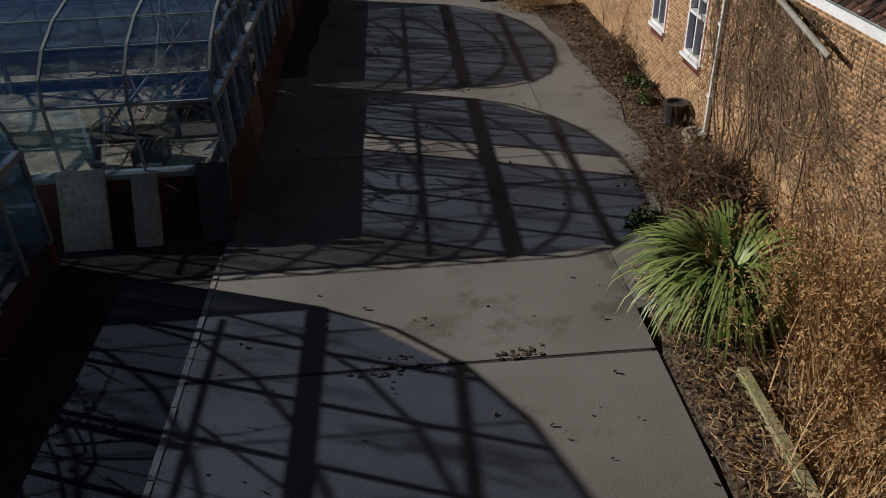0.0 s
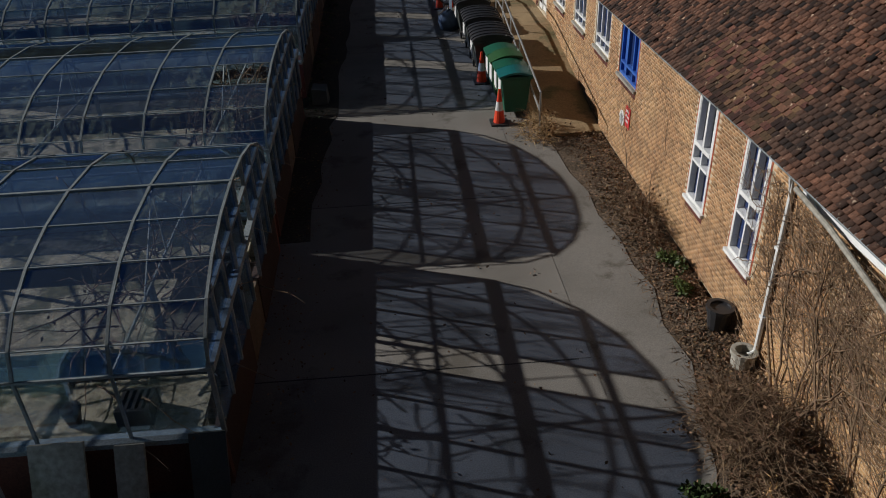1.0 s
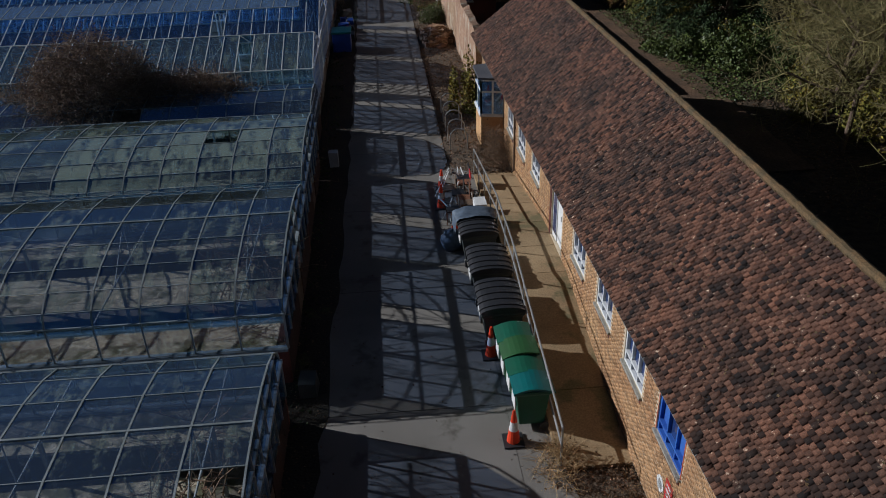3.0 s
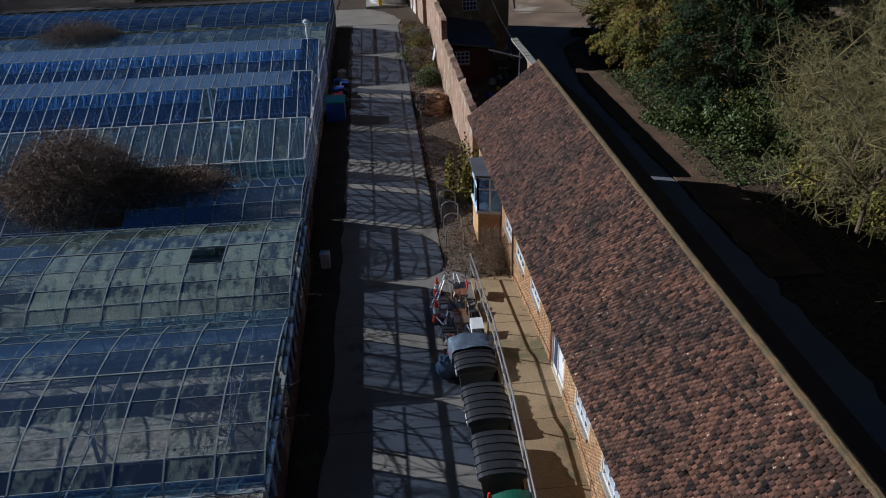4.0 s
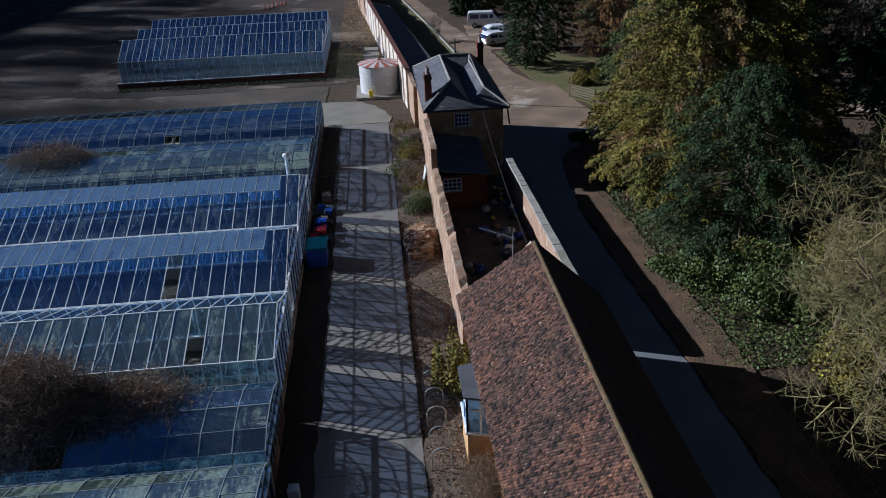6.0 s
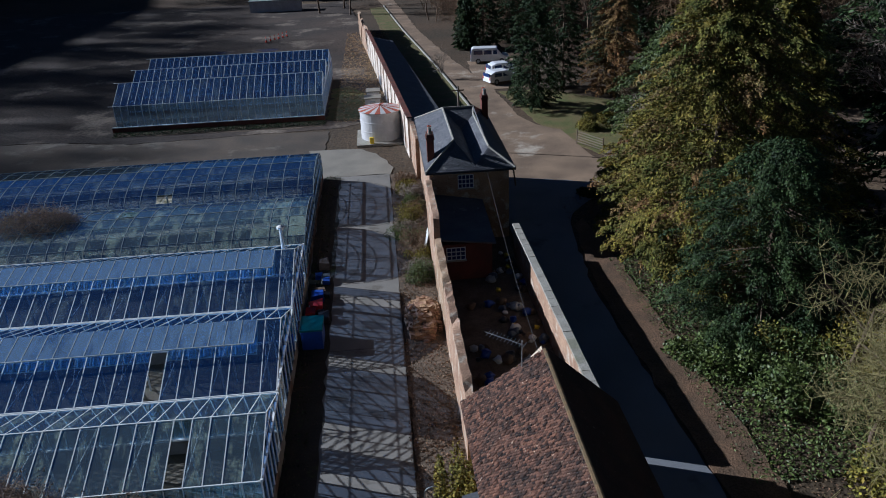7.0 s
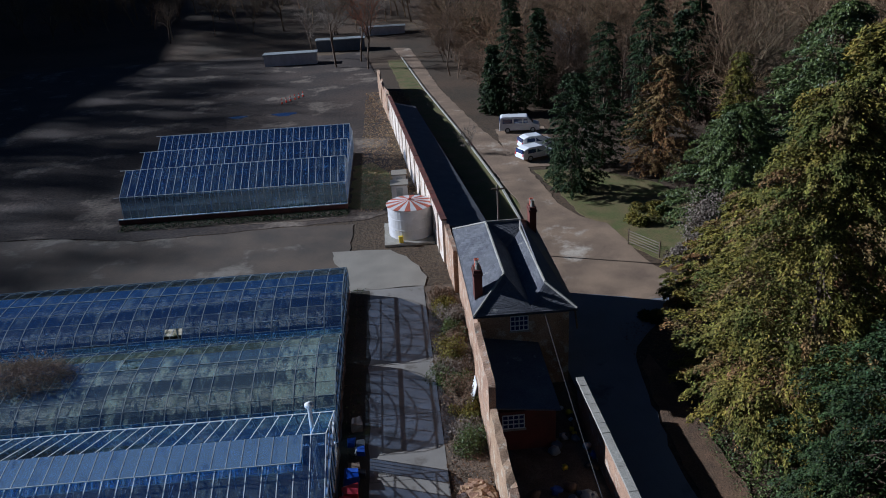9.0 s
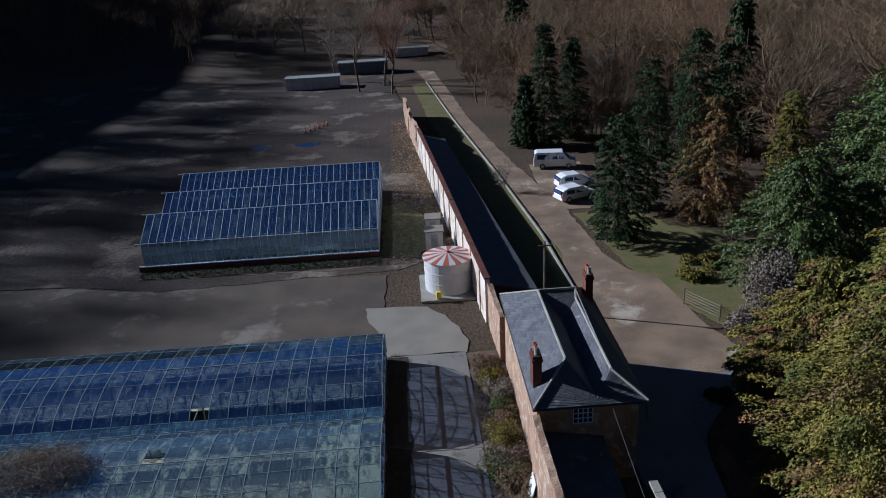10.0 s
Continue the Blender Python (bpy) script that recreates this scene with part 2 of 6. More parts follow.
RUSTYEW = mat("russet_conifer_foliage", (0.22, 0.115, 0.038), (0.15, 0.11, 0.034), scale=0.3, fine=8, bump=0.0, var=0.3, island=0.5)
DARKGREEN = mat("dark_evergreen_foliage", (0.04, 0.062, 0.016), (0.018, 0.032, 0.010), scale=0.6, fine=8, bump=0.0, var=0.35, island=0.6, rough=0.65, spec=0.18)
IVY = mat("ivy_green_foliage", (0.09, 0.115, 0.024), (0.05, 0.072, 0.018), scale=0.8, fine=8, bump=0.0, var=0.3, island=0.5, rough=0.55)
BLADE = mat("strap_leaf_green", (0.10, 0.155, 0.03), (0.20, 0.235, 0.075), scale=2, fine=6, bump=0.0, var=0.25, island=0.45, rough=0.46, spec=0.35)
STRAW = mat("dry_straw", (0.42, 0.29, 0.14), (0.32, 0.20, 0.09), scale=2, fine=10, bump=0.0, var=0.25, island=0.35)
PLUME = mat("dry_grass_plume", (0.46, 0.28, 0.12), (0.36, 0.2, 0.08), scale=2, fine=10, bump=0.0, var=0.25, island=0.35)
LITTER = mat("dead_leaves", (0.20, 0.12, 0.065), (0.12, 0.075, 0.04), scale=3, fine=10, bump=0.0, var=0.3, island=0.55)
FLOORDIRT = mat("dusty_floor", (0.12, 0.105, 0.08), (0.07, 0.062, 0.045), scale=0.7, fine=14, bump=0.4, var=0.3, stain=(0.06, 0.07, 0.03), stain_scale=0.6, stain_at=0.56)
BENCH = mat("pale_bench_gravel", (0.50, 0.43, 0.30), (0.28, 0.245, 0.17), scale=1.6, fine=12, bump=0.4, var=0.4, stain=(0.11, 0.105, 0.05), stain_scale=1.8, stain_at=0.5)
CARWHITE = mat("white_car_paint", (0.75, 0.75, 0.75), (0.72, 0.72, 0.72), rough=0.25, scale=1, fine=10, bump=0.0, var=0.03, spec=0.6)
# Dark glass whose blue base colour stands in for a reflection.
DARKGLASS = mat("dark_window_glass", (0.02, 0.036, 0.115), (0.025, 0.045, 0.14), rough=0.05, scale=2, fine=4, bump=0.01, var=0.1, spec=1.0)
TARP = mat("blue_grey_tarp", (0.11, 0.14, 0.18), (0.07, 0.09, 0.12), rough=0.5, scale=3, fine=9, bump=0.4, var=0.2)
GLASS = glass_mat("old_greenhouse_glass", (0.94, 0.96, 0.98), (0.44, 0.50, 0.36), 0.82, ior=3.9, dirt_max=0.34, film=0.04)
GLASS_DIRTY = glass_mat("algae_greenhouse_glass", (0.84, 0.90, 0.90), (0.50, 0.57, 0.40), 0.72, ior=4.6, dirt_max=0.46, film=0.08)
GLASS_END = glass_mat("grimy_end_glass", (0.56, 0.63, 0.76), (0.24, 0.26, 0.19), 0.78, dirt_scale=1.3, ior=1.45, dirt_max=0.5, streak=(1.6, 1.6, 0.7))
GLASS_BLUE = glass_mat("clean_greenhouse_glass", (0.8, 0.87, 0.94), (0.36, 0.42, 0.36), 0.82, ior=6.5, dirt_max=0.3, film=0.035)
# The vent's pale blue dirt and film colour paints in a bright sky reflection.
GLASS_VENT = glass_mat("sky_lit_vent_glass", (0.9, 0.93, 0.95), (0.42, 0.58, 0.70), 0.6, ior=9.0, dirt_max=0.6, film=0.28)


# ---- building tools ----
class MB:
    """Collects vertices and faces of one mesh."""

    def __init__(self):
        self.v, self.f = [], []

    def poly(self, pts):
        n = len(self.v)
        self.v += [tuple(p) for p in pts]
        self.f.append(tuple(range(n, n + len(pts))))

    def box(self, x0, x1, y0, y1, z0, z1, jit=0.0):
        n = len(self.v)
        j = lambda: random.uniform(-jit, jit) if jit else 0.0
        self.v += [(x + j(), y + j(), z + j()) for z in (z0, z1) for y in (y0, y1) for x in (x0, x1)]
        self.f += [tuple(n + i for i in q) for q in ((0, 2, 3, 1), (4, 5, 7, 6), (0, 1, 5, 4), (2, 6, 7, 3), (0, 4, 6, 2), (1, 3, 7, 5))]

    def beam(self, p, q, w=0.04, h=None, up=(0, 0, 1)):
        p, q = Vector(p), Vector(q)
        d = (q - p).normalized()
        s = d.cross(Vector(up))
        s = s.normalized() if s.length > 1e-3 else Vector((1, 0, 0))
        u = s.cross(d).normalized()
        s, u = s * w / 2, u * (h or w) / 2
        n = len(self.v)
        for c in (p, q):
            self.v += [tuple(c - s - u), tuple(c + s - u), tuple(c + s + u), tuple(c - s + u)]
        self.f += [tuple(n + i for i in a) for a in ((0, 1, 2, 3), (7, 6, 5, 4), (0, 4, 5, 1), (1, 5, 6, 2), (2, 6, 7, 3), (3, 7, 4, 0))]

    def tube(self, pts, r, sides=6, r1=None, cap=True):
        pts = [Vector(p) for p in pts]
        n0, k = len(self.v), len(pts)
        for i, p in enumerate(pts):
            d = (pts[min(i + 1, k - 1)] - pts[max(i - 1, 0)]).normalized()
            a = d.orthogonal().normalized() if abs(d.z) > 0.99 else d.cross(Vector((0, 0, 1))).normalized()
            b = d.cross(a)
            rr = r if r1 is None else r + (r1 - r) * i / (k - 1)
            self.v += [tuple(p + (a * math.cos(t) + b * math.sin(t)) * rr) for t in (2 * math.pi * s / sides for s in range(sides))]
        for i in range(k - 1):
            for s in range(sides):
                a, b = n0 + i * sides + s, n0 + i * sides + (s + 1) % sides
                self.f.append((a, b, b + sides, a + sides))
        if cap:
            self.f += [tuple(n0 + s for s in range(sides))[::-1], tuple(n0 + (k - 1) * sides + s for s in range(sides))]

    def lathe(self, c, prof, sides=16):
        n0 = len(self.v)
        for r, z in prof:
            self.v += [(c[0] + r * math.cos(2 * math.pi * s / sides), c[1] + r * math.sin(2 * math.pi * s / sides), c[2] + z) for s in range(sides)]
        for i in range(len(prof) - 1):
            for s in range(sides):
                a, b = n0 + i * sides + s, n0 + i * sides + (s + 1) % sides
                self.f.append((a, b, b + sides, a + sides))
        self.f += [tuple(n0 + s for s in range(sides))[::-1], tuple(n0 + (len(prof) - 1) * sides + s for s in range(sides))]

    def slab(self, pts, t):
        """A convex polygon pts with thickness t along its normal."""
        pts = [Vector(p) for p in pts]
        nrm = (pts[1] - pts[0]).cross(pts[2] - pts[0]).normalized() * t
        n, k = len(self.v), len(pts)
        self.v += [tuple(p) for p in pts] + [tuple(p - nrm) for p in pts]
        self.f.append(tuple(range(n, n + k)))
        self.f.append(tuple(range(n + 2 * k - 1, n + k - 1, -1)))
        for i in range(k):
            j = (i + 1) % k
            self.f.append((n + j, n + i, n + k + i, n + k + j))

    def mesh(self, name, material, smooth=False):
        me = bpy.data.meshes.new(name)
        me.from_pydata(self.v, [], self.f)
        me.materials.append(material)
        if smooth:
            me.polygons.foreach_set("use_smooth", [True] * len(me.polygons))
        return me


def base(ob):
    p = Vector((0, 0, 0))
    while ob:
        p += ob.location
        ob = ob.parent
    return p


def thing(name, at, label, category, group="", kind=""):
    ob = new(name)
    ob.location = at
    ob.empty_display_size = 0.2
    return tagged(ob, label, category, group, kind)


def part(name, mb, material, parent, label="", smooth=False, bevel=0.0, kind=""):
    """Links a mesh in world places as one part of its parent."""
    me = mb.mesh(name, material, smooth) if isinstance(mb, MB) else mb
    ob = new(name, me)
    if parent:
        ob.parent = parent
        if isinstance(mb, MB):
            me.transform(Matrix.Translation(-base(parent)))
    if bevel:
        b = ob.modifiers.new("bevel", "BEVEL")
        b.width, b.segments, b.limit_method = bevel, 2, "ANGLE"
    return tagged(ob, label, kind=kind)


def solo(name, mb, material, label, category, group="", kind="", smooth=False, bevel=0.0):
    ob = part(name, mb, material, None, label, smooth, bevel)
    return tagged(ob, label, category, group, kind)


def arrays(name, verts, faces, material, parent=None, label="", smooth=False):
    """One mesh from numpy arrays: verts (n, 3) and faces (m, 3 or 4)."""
    me = bpy.data.meshes.new(name)
    verts = np.asarray(verts, np.float32)
    if parent:
        verts = verts - np.array(base(parent), np.float32)
    k = faces.shape[1]
    me.vertices.add(len(verts)), me.loops.add(faces.size), me.polygons.add(len(faces))
    me.vertices.foreach_set("co", verts.ravel())
    me.loops.foreach_set("vertex_index", faces.astype(np.int32).ravel())
    me.polygons.foreach_set("loop_start", np.arange(0, faces.size, k, dtype=np.int32))
    me.update(calc_edges=True)
    me.materials.append(material)
    ob = new(name, me)
    if parent:
        ob.parent = parent
    return tagged(ob, label)


def leaves(centres, size, rng, droop=0.3, wide=0.45, outward=None):
    """Small leaf-shaped quads round the centres; returns verts and faces."""
    n = len(centres)
    d = rng.normal(size=(n, 3))
    if outward is not None:
        d = d * 0.55 + outward
    d[:, 2] -= droop
    d /= np.linalg.norm(d, axis=1)[:, None] + 1e-9
    nt = rng.normal(size=(n, 3))
    if outward is not None:
        nt = nt * 0.5 + outward * [0.8, 0.8, 0.0] + [0, 0, 0.7]
    s = np.cross(d, nt)
    s /= np.linalg.norm(s, axis=1)[:, None] + 1e-9
    ln = size * rng.uniform(0.6, 1.3, (n, 1))
    w = ln * wide
    c = np.asarray(centres)
    v = np.stack([c - d * ln * 0.5, c + s * w * 0.5, c + d * ln * 0.5, c - s * w * 0.5], 1).reshape(-1, 3)
    f = np.arange(4 * n).reshape(n, 4)
    return v, f


# ---- ground, road, lanes ----
def land(x, y):
    """Height of the land: level in the middle, wooded slopes to the west, the north and the east."""
    s = lambda v: v * v / (v + 12.0) if v > 0 else 0.0
    h = (0.56 + 0.036 * min(1.0, max(0.0, (y - 140) / 40))) * s(-x - 62 - 0.10 * max(0.0, y - 60)) + 0.10 * s(y - 190) + 0.07 * s(x - 45)
    h += 0.25 * s(y - 330) * 0.6
    return min(h, 110.0) - 0.06


gm = MB()
xs = [-420, -340, -280, -230, -190, -160, -140, -120, -105, -92, -82, -74, -68, -62, -56, -48, -40, -30, -20, -10, 0, 8, 16, 24, 32, 40, 48, 56, 66, 80, 100, 125, 160, 200, 260, 340, 420]
ys = [-60, -30, -10, 0, 10, 20, 30, 40, 50, 60, 70, 80, 90, 100, 110, 120, 135, 150, 165, 180, 195, 210, 225, 245, 270, 300, 335, 375, 420, 480, 560, 700]
for y in ys:
    gm.v += [(x, y, land(x, y) + (0.0 if -30 < x < 25 and y < 170 else random.uniform(-0.15, 0.15) - 0.1)) for x in xs]
for j in range(len(ys) - 1):
    for i in range(len(xs) - 1):
        a = j * len(xs) + i
        gm.f.append((a, a + 1, a + 1 + len(xs), a + len(xs)))
solo("ground", gm, GROUND, "bare winter earth with dead leaves and rubble", "ground", kind="structure", smooth=True)


def sheet(name, pts, z, material, label, category, thick=0.05, rough=0.14):
    mb = MB()
    rnd = random.Random(len(name) * 7 + len(pts))
    ring = []
    for (xa, ya), (xb, yb) in zip(pts, pts[1:] + pts[:1]):
        k = max(1, int(math.hypot(xb - xa, yb - ya) / 0.8))
        for i in range(k):
            j = rough if i else rough * 0.3
            ring.append((xa + (xb - xa) * i / k + rnd.uniform(-j, j), ya + (yb - ya) * i / k + rnd.uniform(-j, j), z))
    n = len(ring)
    mb.v = ring + [(x, y, z - thick) for x, y, _ in ring]
    mb.f = [tuple(range(n))] + [((i + 1) % n, i, n + i, n + (i + 1) % n) for i in range(n)]
    return solo(name, mb, material, label, category, kind="structure")


# service road: concrete slabs with open joints
road = thing("road", (0, 40, 0), "worn grey concrete service road with cracked slabs", "road", kind="structure")
SLABS = [(-12, -6.6), (-6.55, -3), (-2.97, 2.2), (2.23, 6.95), (7.0, 12.1), (12.13, 17.3), (17.33, 22.4), (22.43, 27.6), (27.63, 32.8), (32.83, 38), (38.03, 43.2), (43.23, 48.4),
         (48.43, 53.6), (53.63, 58.8), (58.83, 64), (64.03, 69.2), (69.23, 74.4), (74.43, 79.6)]
for a, b in SLABS:
    mb = MB()
    l = lambda y: -2.42 - 0.012 * max(0, y - 10)
    mb.slab([(l(a), a, 0), (2.5 - 0.004 * a, a, 0), (2.5 - 0.004 * b, b, 0), (l(b), b, 0)], 0.12)
    part("concrete_slab", mb, CONCRETE, road)
mb = MB()
for (_, a), (b, _) in zip(SLABS, SLABS[1:]):
    mb.box(-2.4 - 0.012 * max(0, a - 10), 2.44 - 0.004 * a, a - 0.01, b + 0.01, -0.11, -0.007)
part("joint_filler", mb, ASPHALT, road, "dirt-filled joint", kind="stuff")
sheet("road_apron", [(-3.3, 79.63), (2.3, 79.63), (2.5, 81.2), (2.0, 83.2), (1.1, 85.2), (-0.1, 86.8), (-2.4, 87.1), (-4.8, 87.2), (-4.5, 84.8), (-3.6, 83)], 0.0, PALE_CONCRETE, "pale concrete apron at the road junction", "road")
sheet("cross_road", [(-46, 80.5), (-4.0, 80.2), (-3.4, 86.25), (-3.2, 93.2), (-9, 93.6), (-22, 92.8), (-30, 95), (-60, 97), (-60, 83)], -0.012, YARD_ROAD, "worn tarmac yard road crossing behind the glasshouses", "road")
sheet("side_path", [(-7.5, -8), (-2.43, -8), (-2.43, 10.2), (-7.5, 10.2)], -0.015, ASPHALT, "dark tarmac path beside the glasshouse", "path", rough=0.01)
mb = MB()
y = -8.0
while y < 9.2:
    mb.box(-2.47, -2.41, y, y + 0.9, -0.1, 0.008, 0.004)
    y += 0.915
solo("path_kerb", mb, COPING, "weathered concrete edging along the path", "kerb", kind="structure")
sheet("yard", [(-130, 97.5), (-60, 97.2), (-30, 95.2), (-22, 93), (-9, 93.8), (-2.5, 94), (0.3, 96), (0.3, 150), (-6, 205), (-70, 205), (-110, 150)], -0.03, YARD, "bare dirt yard with pale patches", "ground")
sheet("verge", [(2.5, -8), (4.8, -8), (4.8, 20), (3.5, 20.2), (2.5, 20)], -0.02, SOIL, "planting bed of soil and dead leaves beside the wall", "verge")
sheet("road_widening", [(2.2, 7.6), (2.75, 7.8), (3.2, 9.2), (3.62, 10.8), (3.82, 11.9), (3.88, 13.8), (3.82, 15.4), (3.5, 18.2), (3.35, 20.45), (3.3, 35.5), (2.1, 36.5), (2.1, 22)], -0.006, CONCRETE, "worn concrete hardstanding beside the ramp", "road")
# Mossy dirt that also paints the glasshouse ends' shadow darker on the ground.
sheet("dirt_strip", [(-2.75, 16), (-1.9, 16), (-1.65, 24), (-1.45, 40), (-1.5, 60), (-1.7, 79.5), (-3.1, 79.5), (-2.9, 45)], 0.012, MOSSDIRT_SHADE, "dark mossy dirt gathered along the glasshouse ends", "verge", thick=0.03, rough=0.1)
sheet("verge_far", [(2.4, 35.5), (4.8, 35.5), (4.6, 79.5), (2.2, 79.5)], -0.018, SOIL, "overgrown soil strip at the foot of the garden wall", "verge")
sheet("yard_behind_wall", [(4.8, 44.5), (9.6, 44.5), (9.6, 66), (4.8, 66)], -0.02, SOIL, "dark shaded yard strewn with rubbish", "yard")
sheet("lane", [(10.5, -20), (14.4, -20), (13.7, 36), (13.45, 45), (13.2, 52), (13.1, 58), (13.6, 63.9), (14.0, 67.3), (14.6, 69.0), (15.5, 70.3), (16.7, 71.5), (17.7, 72.8), (18.3, 74.2), (18.9, 75.6), (20.2, 76.6), (19.9, 78.0), (18.9, 80.3), (17.5, 82.5), (15.6, 84.0), (13.0, 83.0), (11.6, 81), (10.3, 79), (10.0, 77), (10.0, 64), (10.5, 50)], -0.02, LANE, "shaded tarmac lane behind the brick building", "road")
sheet("lane_bank", [(13.75, 34), (15.8, 34), (15.9, 46), (15.6, 54), (15.4, 62), (14.9, 68.0), (14.1, 66.8), (13.3, 58), (13.35, 52), (13.6, 44)], 0.03, BANK, "bare brown earth bank along the lane", "bank")
sheet("track", [(10.1, 79.0), (10.1, 77.6), (12.5, 76.6), (17.2, 74.8), (18.7, 75.0), (20.0, 76.8), (19.7, 79), (18.9, 82), (18.6, 86), (18.2, 89), (16.4, 91), (15.4, 94), (15.0, 99), (14.4, 108), (11.5, 125), (8.5, 150), (6.5, 180), (3.5, 215), (0, 215), (3.6, 180), (6.0, 150), (9.0, 122), (10.6, 108), (11.8, 95)], -0.014, DIRT_ROAD, "rutted dirt track leading to the woods", "track")
sheet("parking_bay", [(14.1, 106), (18.6, 106), (19.5, 122.5), (13.4, 122.5), (13.2, 116)], -0.016, DIRT_ROAD, "gravel parking bay beside the track", "parking")
sheet("grass_strip", [(11.2, 86), (11.8, 94), (10.6, 107.5), (8.9, 122), (5.9, 150), (3.4, 180), (0.6, 180), (2.6, 150), (5.6, 122), (7.4, 105), (7.6, 90)], -0.028, GRASS, "rough grass strip beside the track", "grass")
sheet("grass_bank", [(16.8, 90), (16.2, 96), (14.9, 105), (20, 105), (26, 98), (27, 84), (20.5, 80), (18.6, 84)], -0.028, GRASS, "mown grass bank beside the track", "grass")
mb = MB()
for (xa, ya), (xb, yb) in zip([(11.3, 88), (10.9, 100), (9.2, 120), (6.1, 150)], [(10.9, 100), (9.2, 120), (6.1, 150), (3.4, 182)]):
    mb.beam((xa, ya, 0.03), (xb, yb, 0.03), 0.18, 0.2)
solo("track_kerb", mb, COPING, "low stone kerb along the dirt track", "kerb", kind="structure")
sheet("clearing", [(38, 74), (60, 70), (60, 92), (40, 88)], 0.05, DIRT_ROAD, "sandy clearing beyond the trees", "ground")


# ---- long brick building ----
WX = 4.73
NEAR, FAR = 0.5, 44.3
building = thing("brick_building", (7.2, 22, 0), "long single-storey buff brick building with clay tile roof", "building")
OPEN = [(12.4, 13.16, 1.07, 2.94, "sash"), (14.2, 14.95, 1.07, 2.94, "sash"), (18.15, 19.4, 1.76, 2.9, "blue"), (20.28, 21.5, 1.76, 2.9, "case"),
        (22.5, 23.7, 1.74, 2.9, "case"), (24.86, 26.05, 1.68, 2.9, "case"), (27.35, 28.7, 0.9, 2.9, "door"), (30.55, 31.8, 1.58, 2.9, "case"),
        (33.05, 34.4, 1.4, 2.9, "case"), (35.5, 36.7, 1.3, 2.9, "case")]


def wall_with_openings(parent, name, x0, x1, ya, yb, z1, openings, material):
    y = ya
    for a, b, c, d, _ in sorted(openings) + [(yb, yb, 0, 0, "")]:
        for box in ((y, a, 0, z1), (a, b, 0, c), (a, b, d, z1)):
            if box[1] > box[0] and box[3] > box[2]:
                mb = MB()
                mb.box(x0, x1, *box)
                part(name, mb, material, parent)
        y = b


wall_with_openings(building, "wall_section", WX + 0.0005, WX + 0.3, NEAR, FAR, 3.0, OPEN, MORTAR)
mb = MB()
mb.box(9.4, 9.7, NEAR, FAR, 0, 2.86)
part("back_wall", mb, MORTAR, building)
for y in (NEAR, FAR - 0.3):
    mb = MB()
    n = len(mb.v)
    for yy in (y, y + 0.3):
        mb.v += [(WX + 0.3, yy, 0), (9.4, yy, 0), (9.4, yy, 2.86), (7.2, yy, 5.35), (WX + 0.3, yy, 2.95)]
    mb.f += [(0, 1, 2, 3, 4), (9, 8, 7, 6, 5)] + [(i, i + 5, (i + 1) % 5 + 5, (i + 1) % 5) for i in range(5)]
    part("gable_wall", mb, MORTAR, building)
mb = MB()
mb.box(WX + 0.3, 9.4, NEAR, FAR, 0.0, 0.1)
part("floor", mb, CONCRETE, building)


def window(parent, y0, y1, z0, z1, kind, x=WX):
    frame_mat = BLUE if kind == "blue" else WHITE
    w = thing("window", (x, (y0 + y1) / 2, z0), "", "")
    w.parent = parent
    w.location = Vector((x, (y0 + y1) / 2, z0)) - base(parent)
    mb = MB()
    t = 0.06
    xa, xb = (x - 0.012 if kind == "sash" else x + 0.02), x + 0.12
    mb.box(xa, xb, y0, y0 + t, z0, z1), mb.box(xa, xb, y1 - t, y1, z0, z1)
    mb.box(xa, xb, y0 + t, y1 - t, z0, z0 + t), mb.box(xa, xb, y0 + t, y1 - t, z1 - t, z1)
    cols = {"sash": 2, "blue": 3, "case": 3}[kind]
    for i in range(1, cols):
        y = y0 + (y1 - y0) * i / cols
        mb.box(xa + 0.005, xb, y - 0.02, y + 0.02, z0 + t, z1 - t)
    cross = [(0.37, 0.022), (0.53, 0.035)] if kind == "sash" else [(0.24, 0.022)]
    for u, hh in cross:
        z = z0 + (z1 - z0) * u
        mb.box(xa - 0.01, xb, y0 + t, y1 - t, z - hh, z + hh)
    if kind == "sash":
        for i in range(cols):
            ya, yb = y0 + t + (y1 - y0 - 2 * t) * i / cols, y0 + t + (y1 - y0 - 2 * t) * (i + 1) / cols
            zm = z0 + (z1 - z0) * 0.53 + 0.035
            mb.box(xa + 0.004, xb, ya + 0.012, ya + 0.03, zm, z1 - t), mb.box(xa + 0.004, xb, yb - 0.03, yb - 0.012, zm, z1 - t)
    part("window_frame", mb, frame_mat, w, "blue painted frame" if kind == "blue" else "white painted frame")
    for i in range(cols):
        ya, yb = y0 + (y1 - y0) * i / cols, y0 + (y1 - y0) * (i + 1) / cols
        mb = MB()
        mb.box(xb - 0.03, xb - 0.022, ya + 0.02, yb - 0.02, z0 + 0.03, z1 - 0.03)
        part("pane", mb, BLUE if kind == "blue" and i != 1 else DARKGLASS, w, "blue painted board" if kind == "blue" and i != 1 else "dark glass pane")
    mb = MB()
    mb.box(x - 0.06, x + 0.06, y0 - 0.04, y1 + 0.04, z0 - 0.055, z0 - 0.002, 0.003)
    part("window_sill", mb, WHITE if kind == "sash" else COPING, w)
    return w


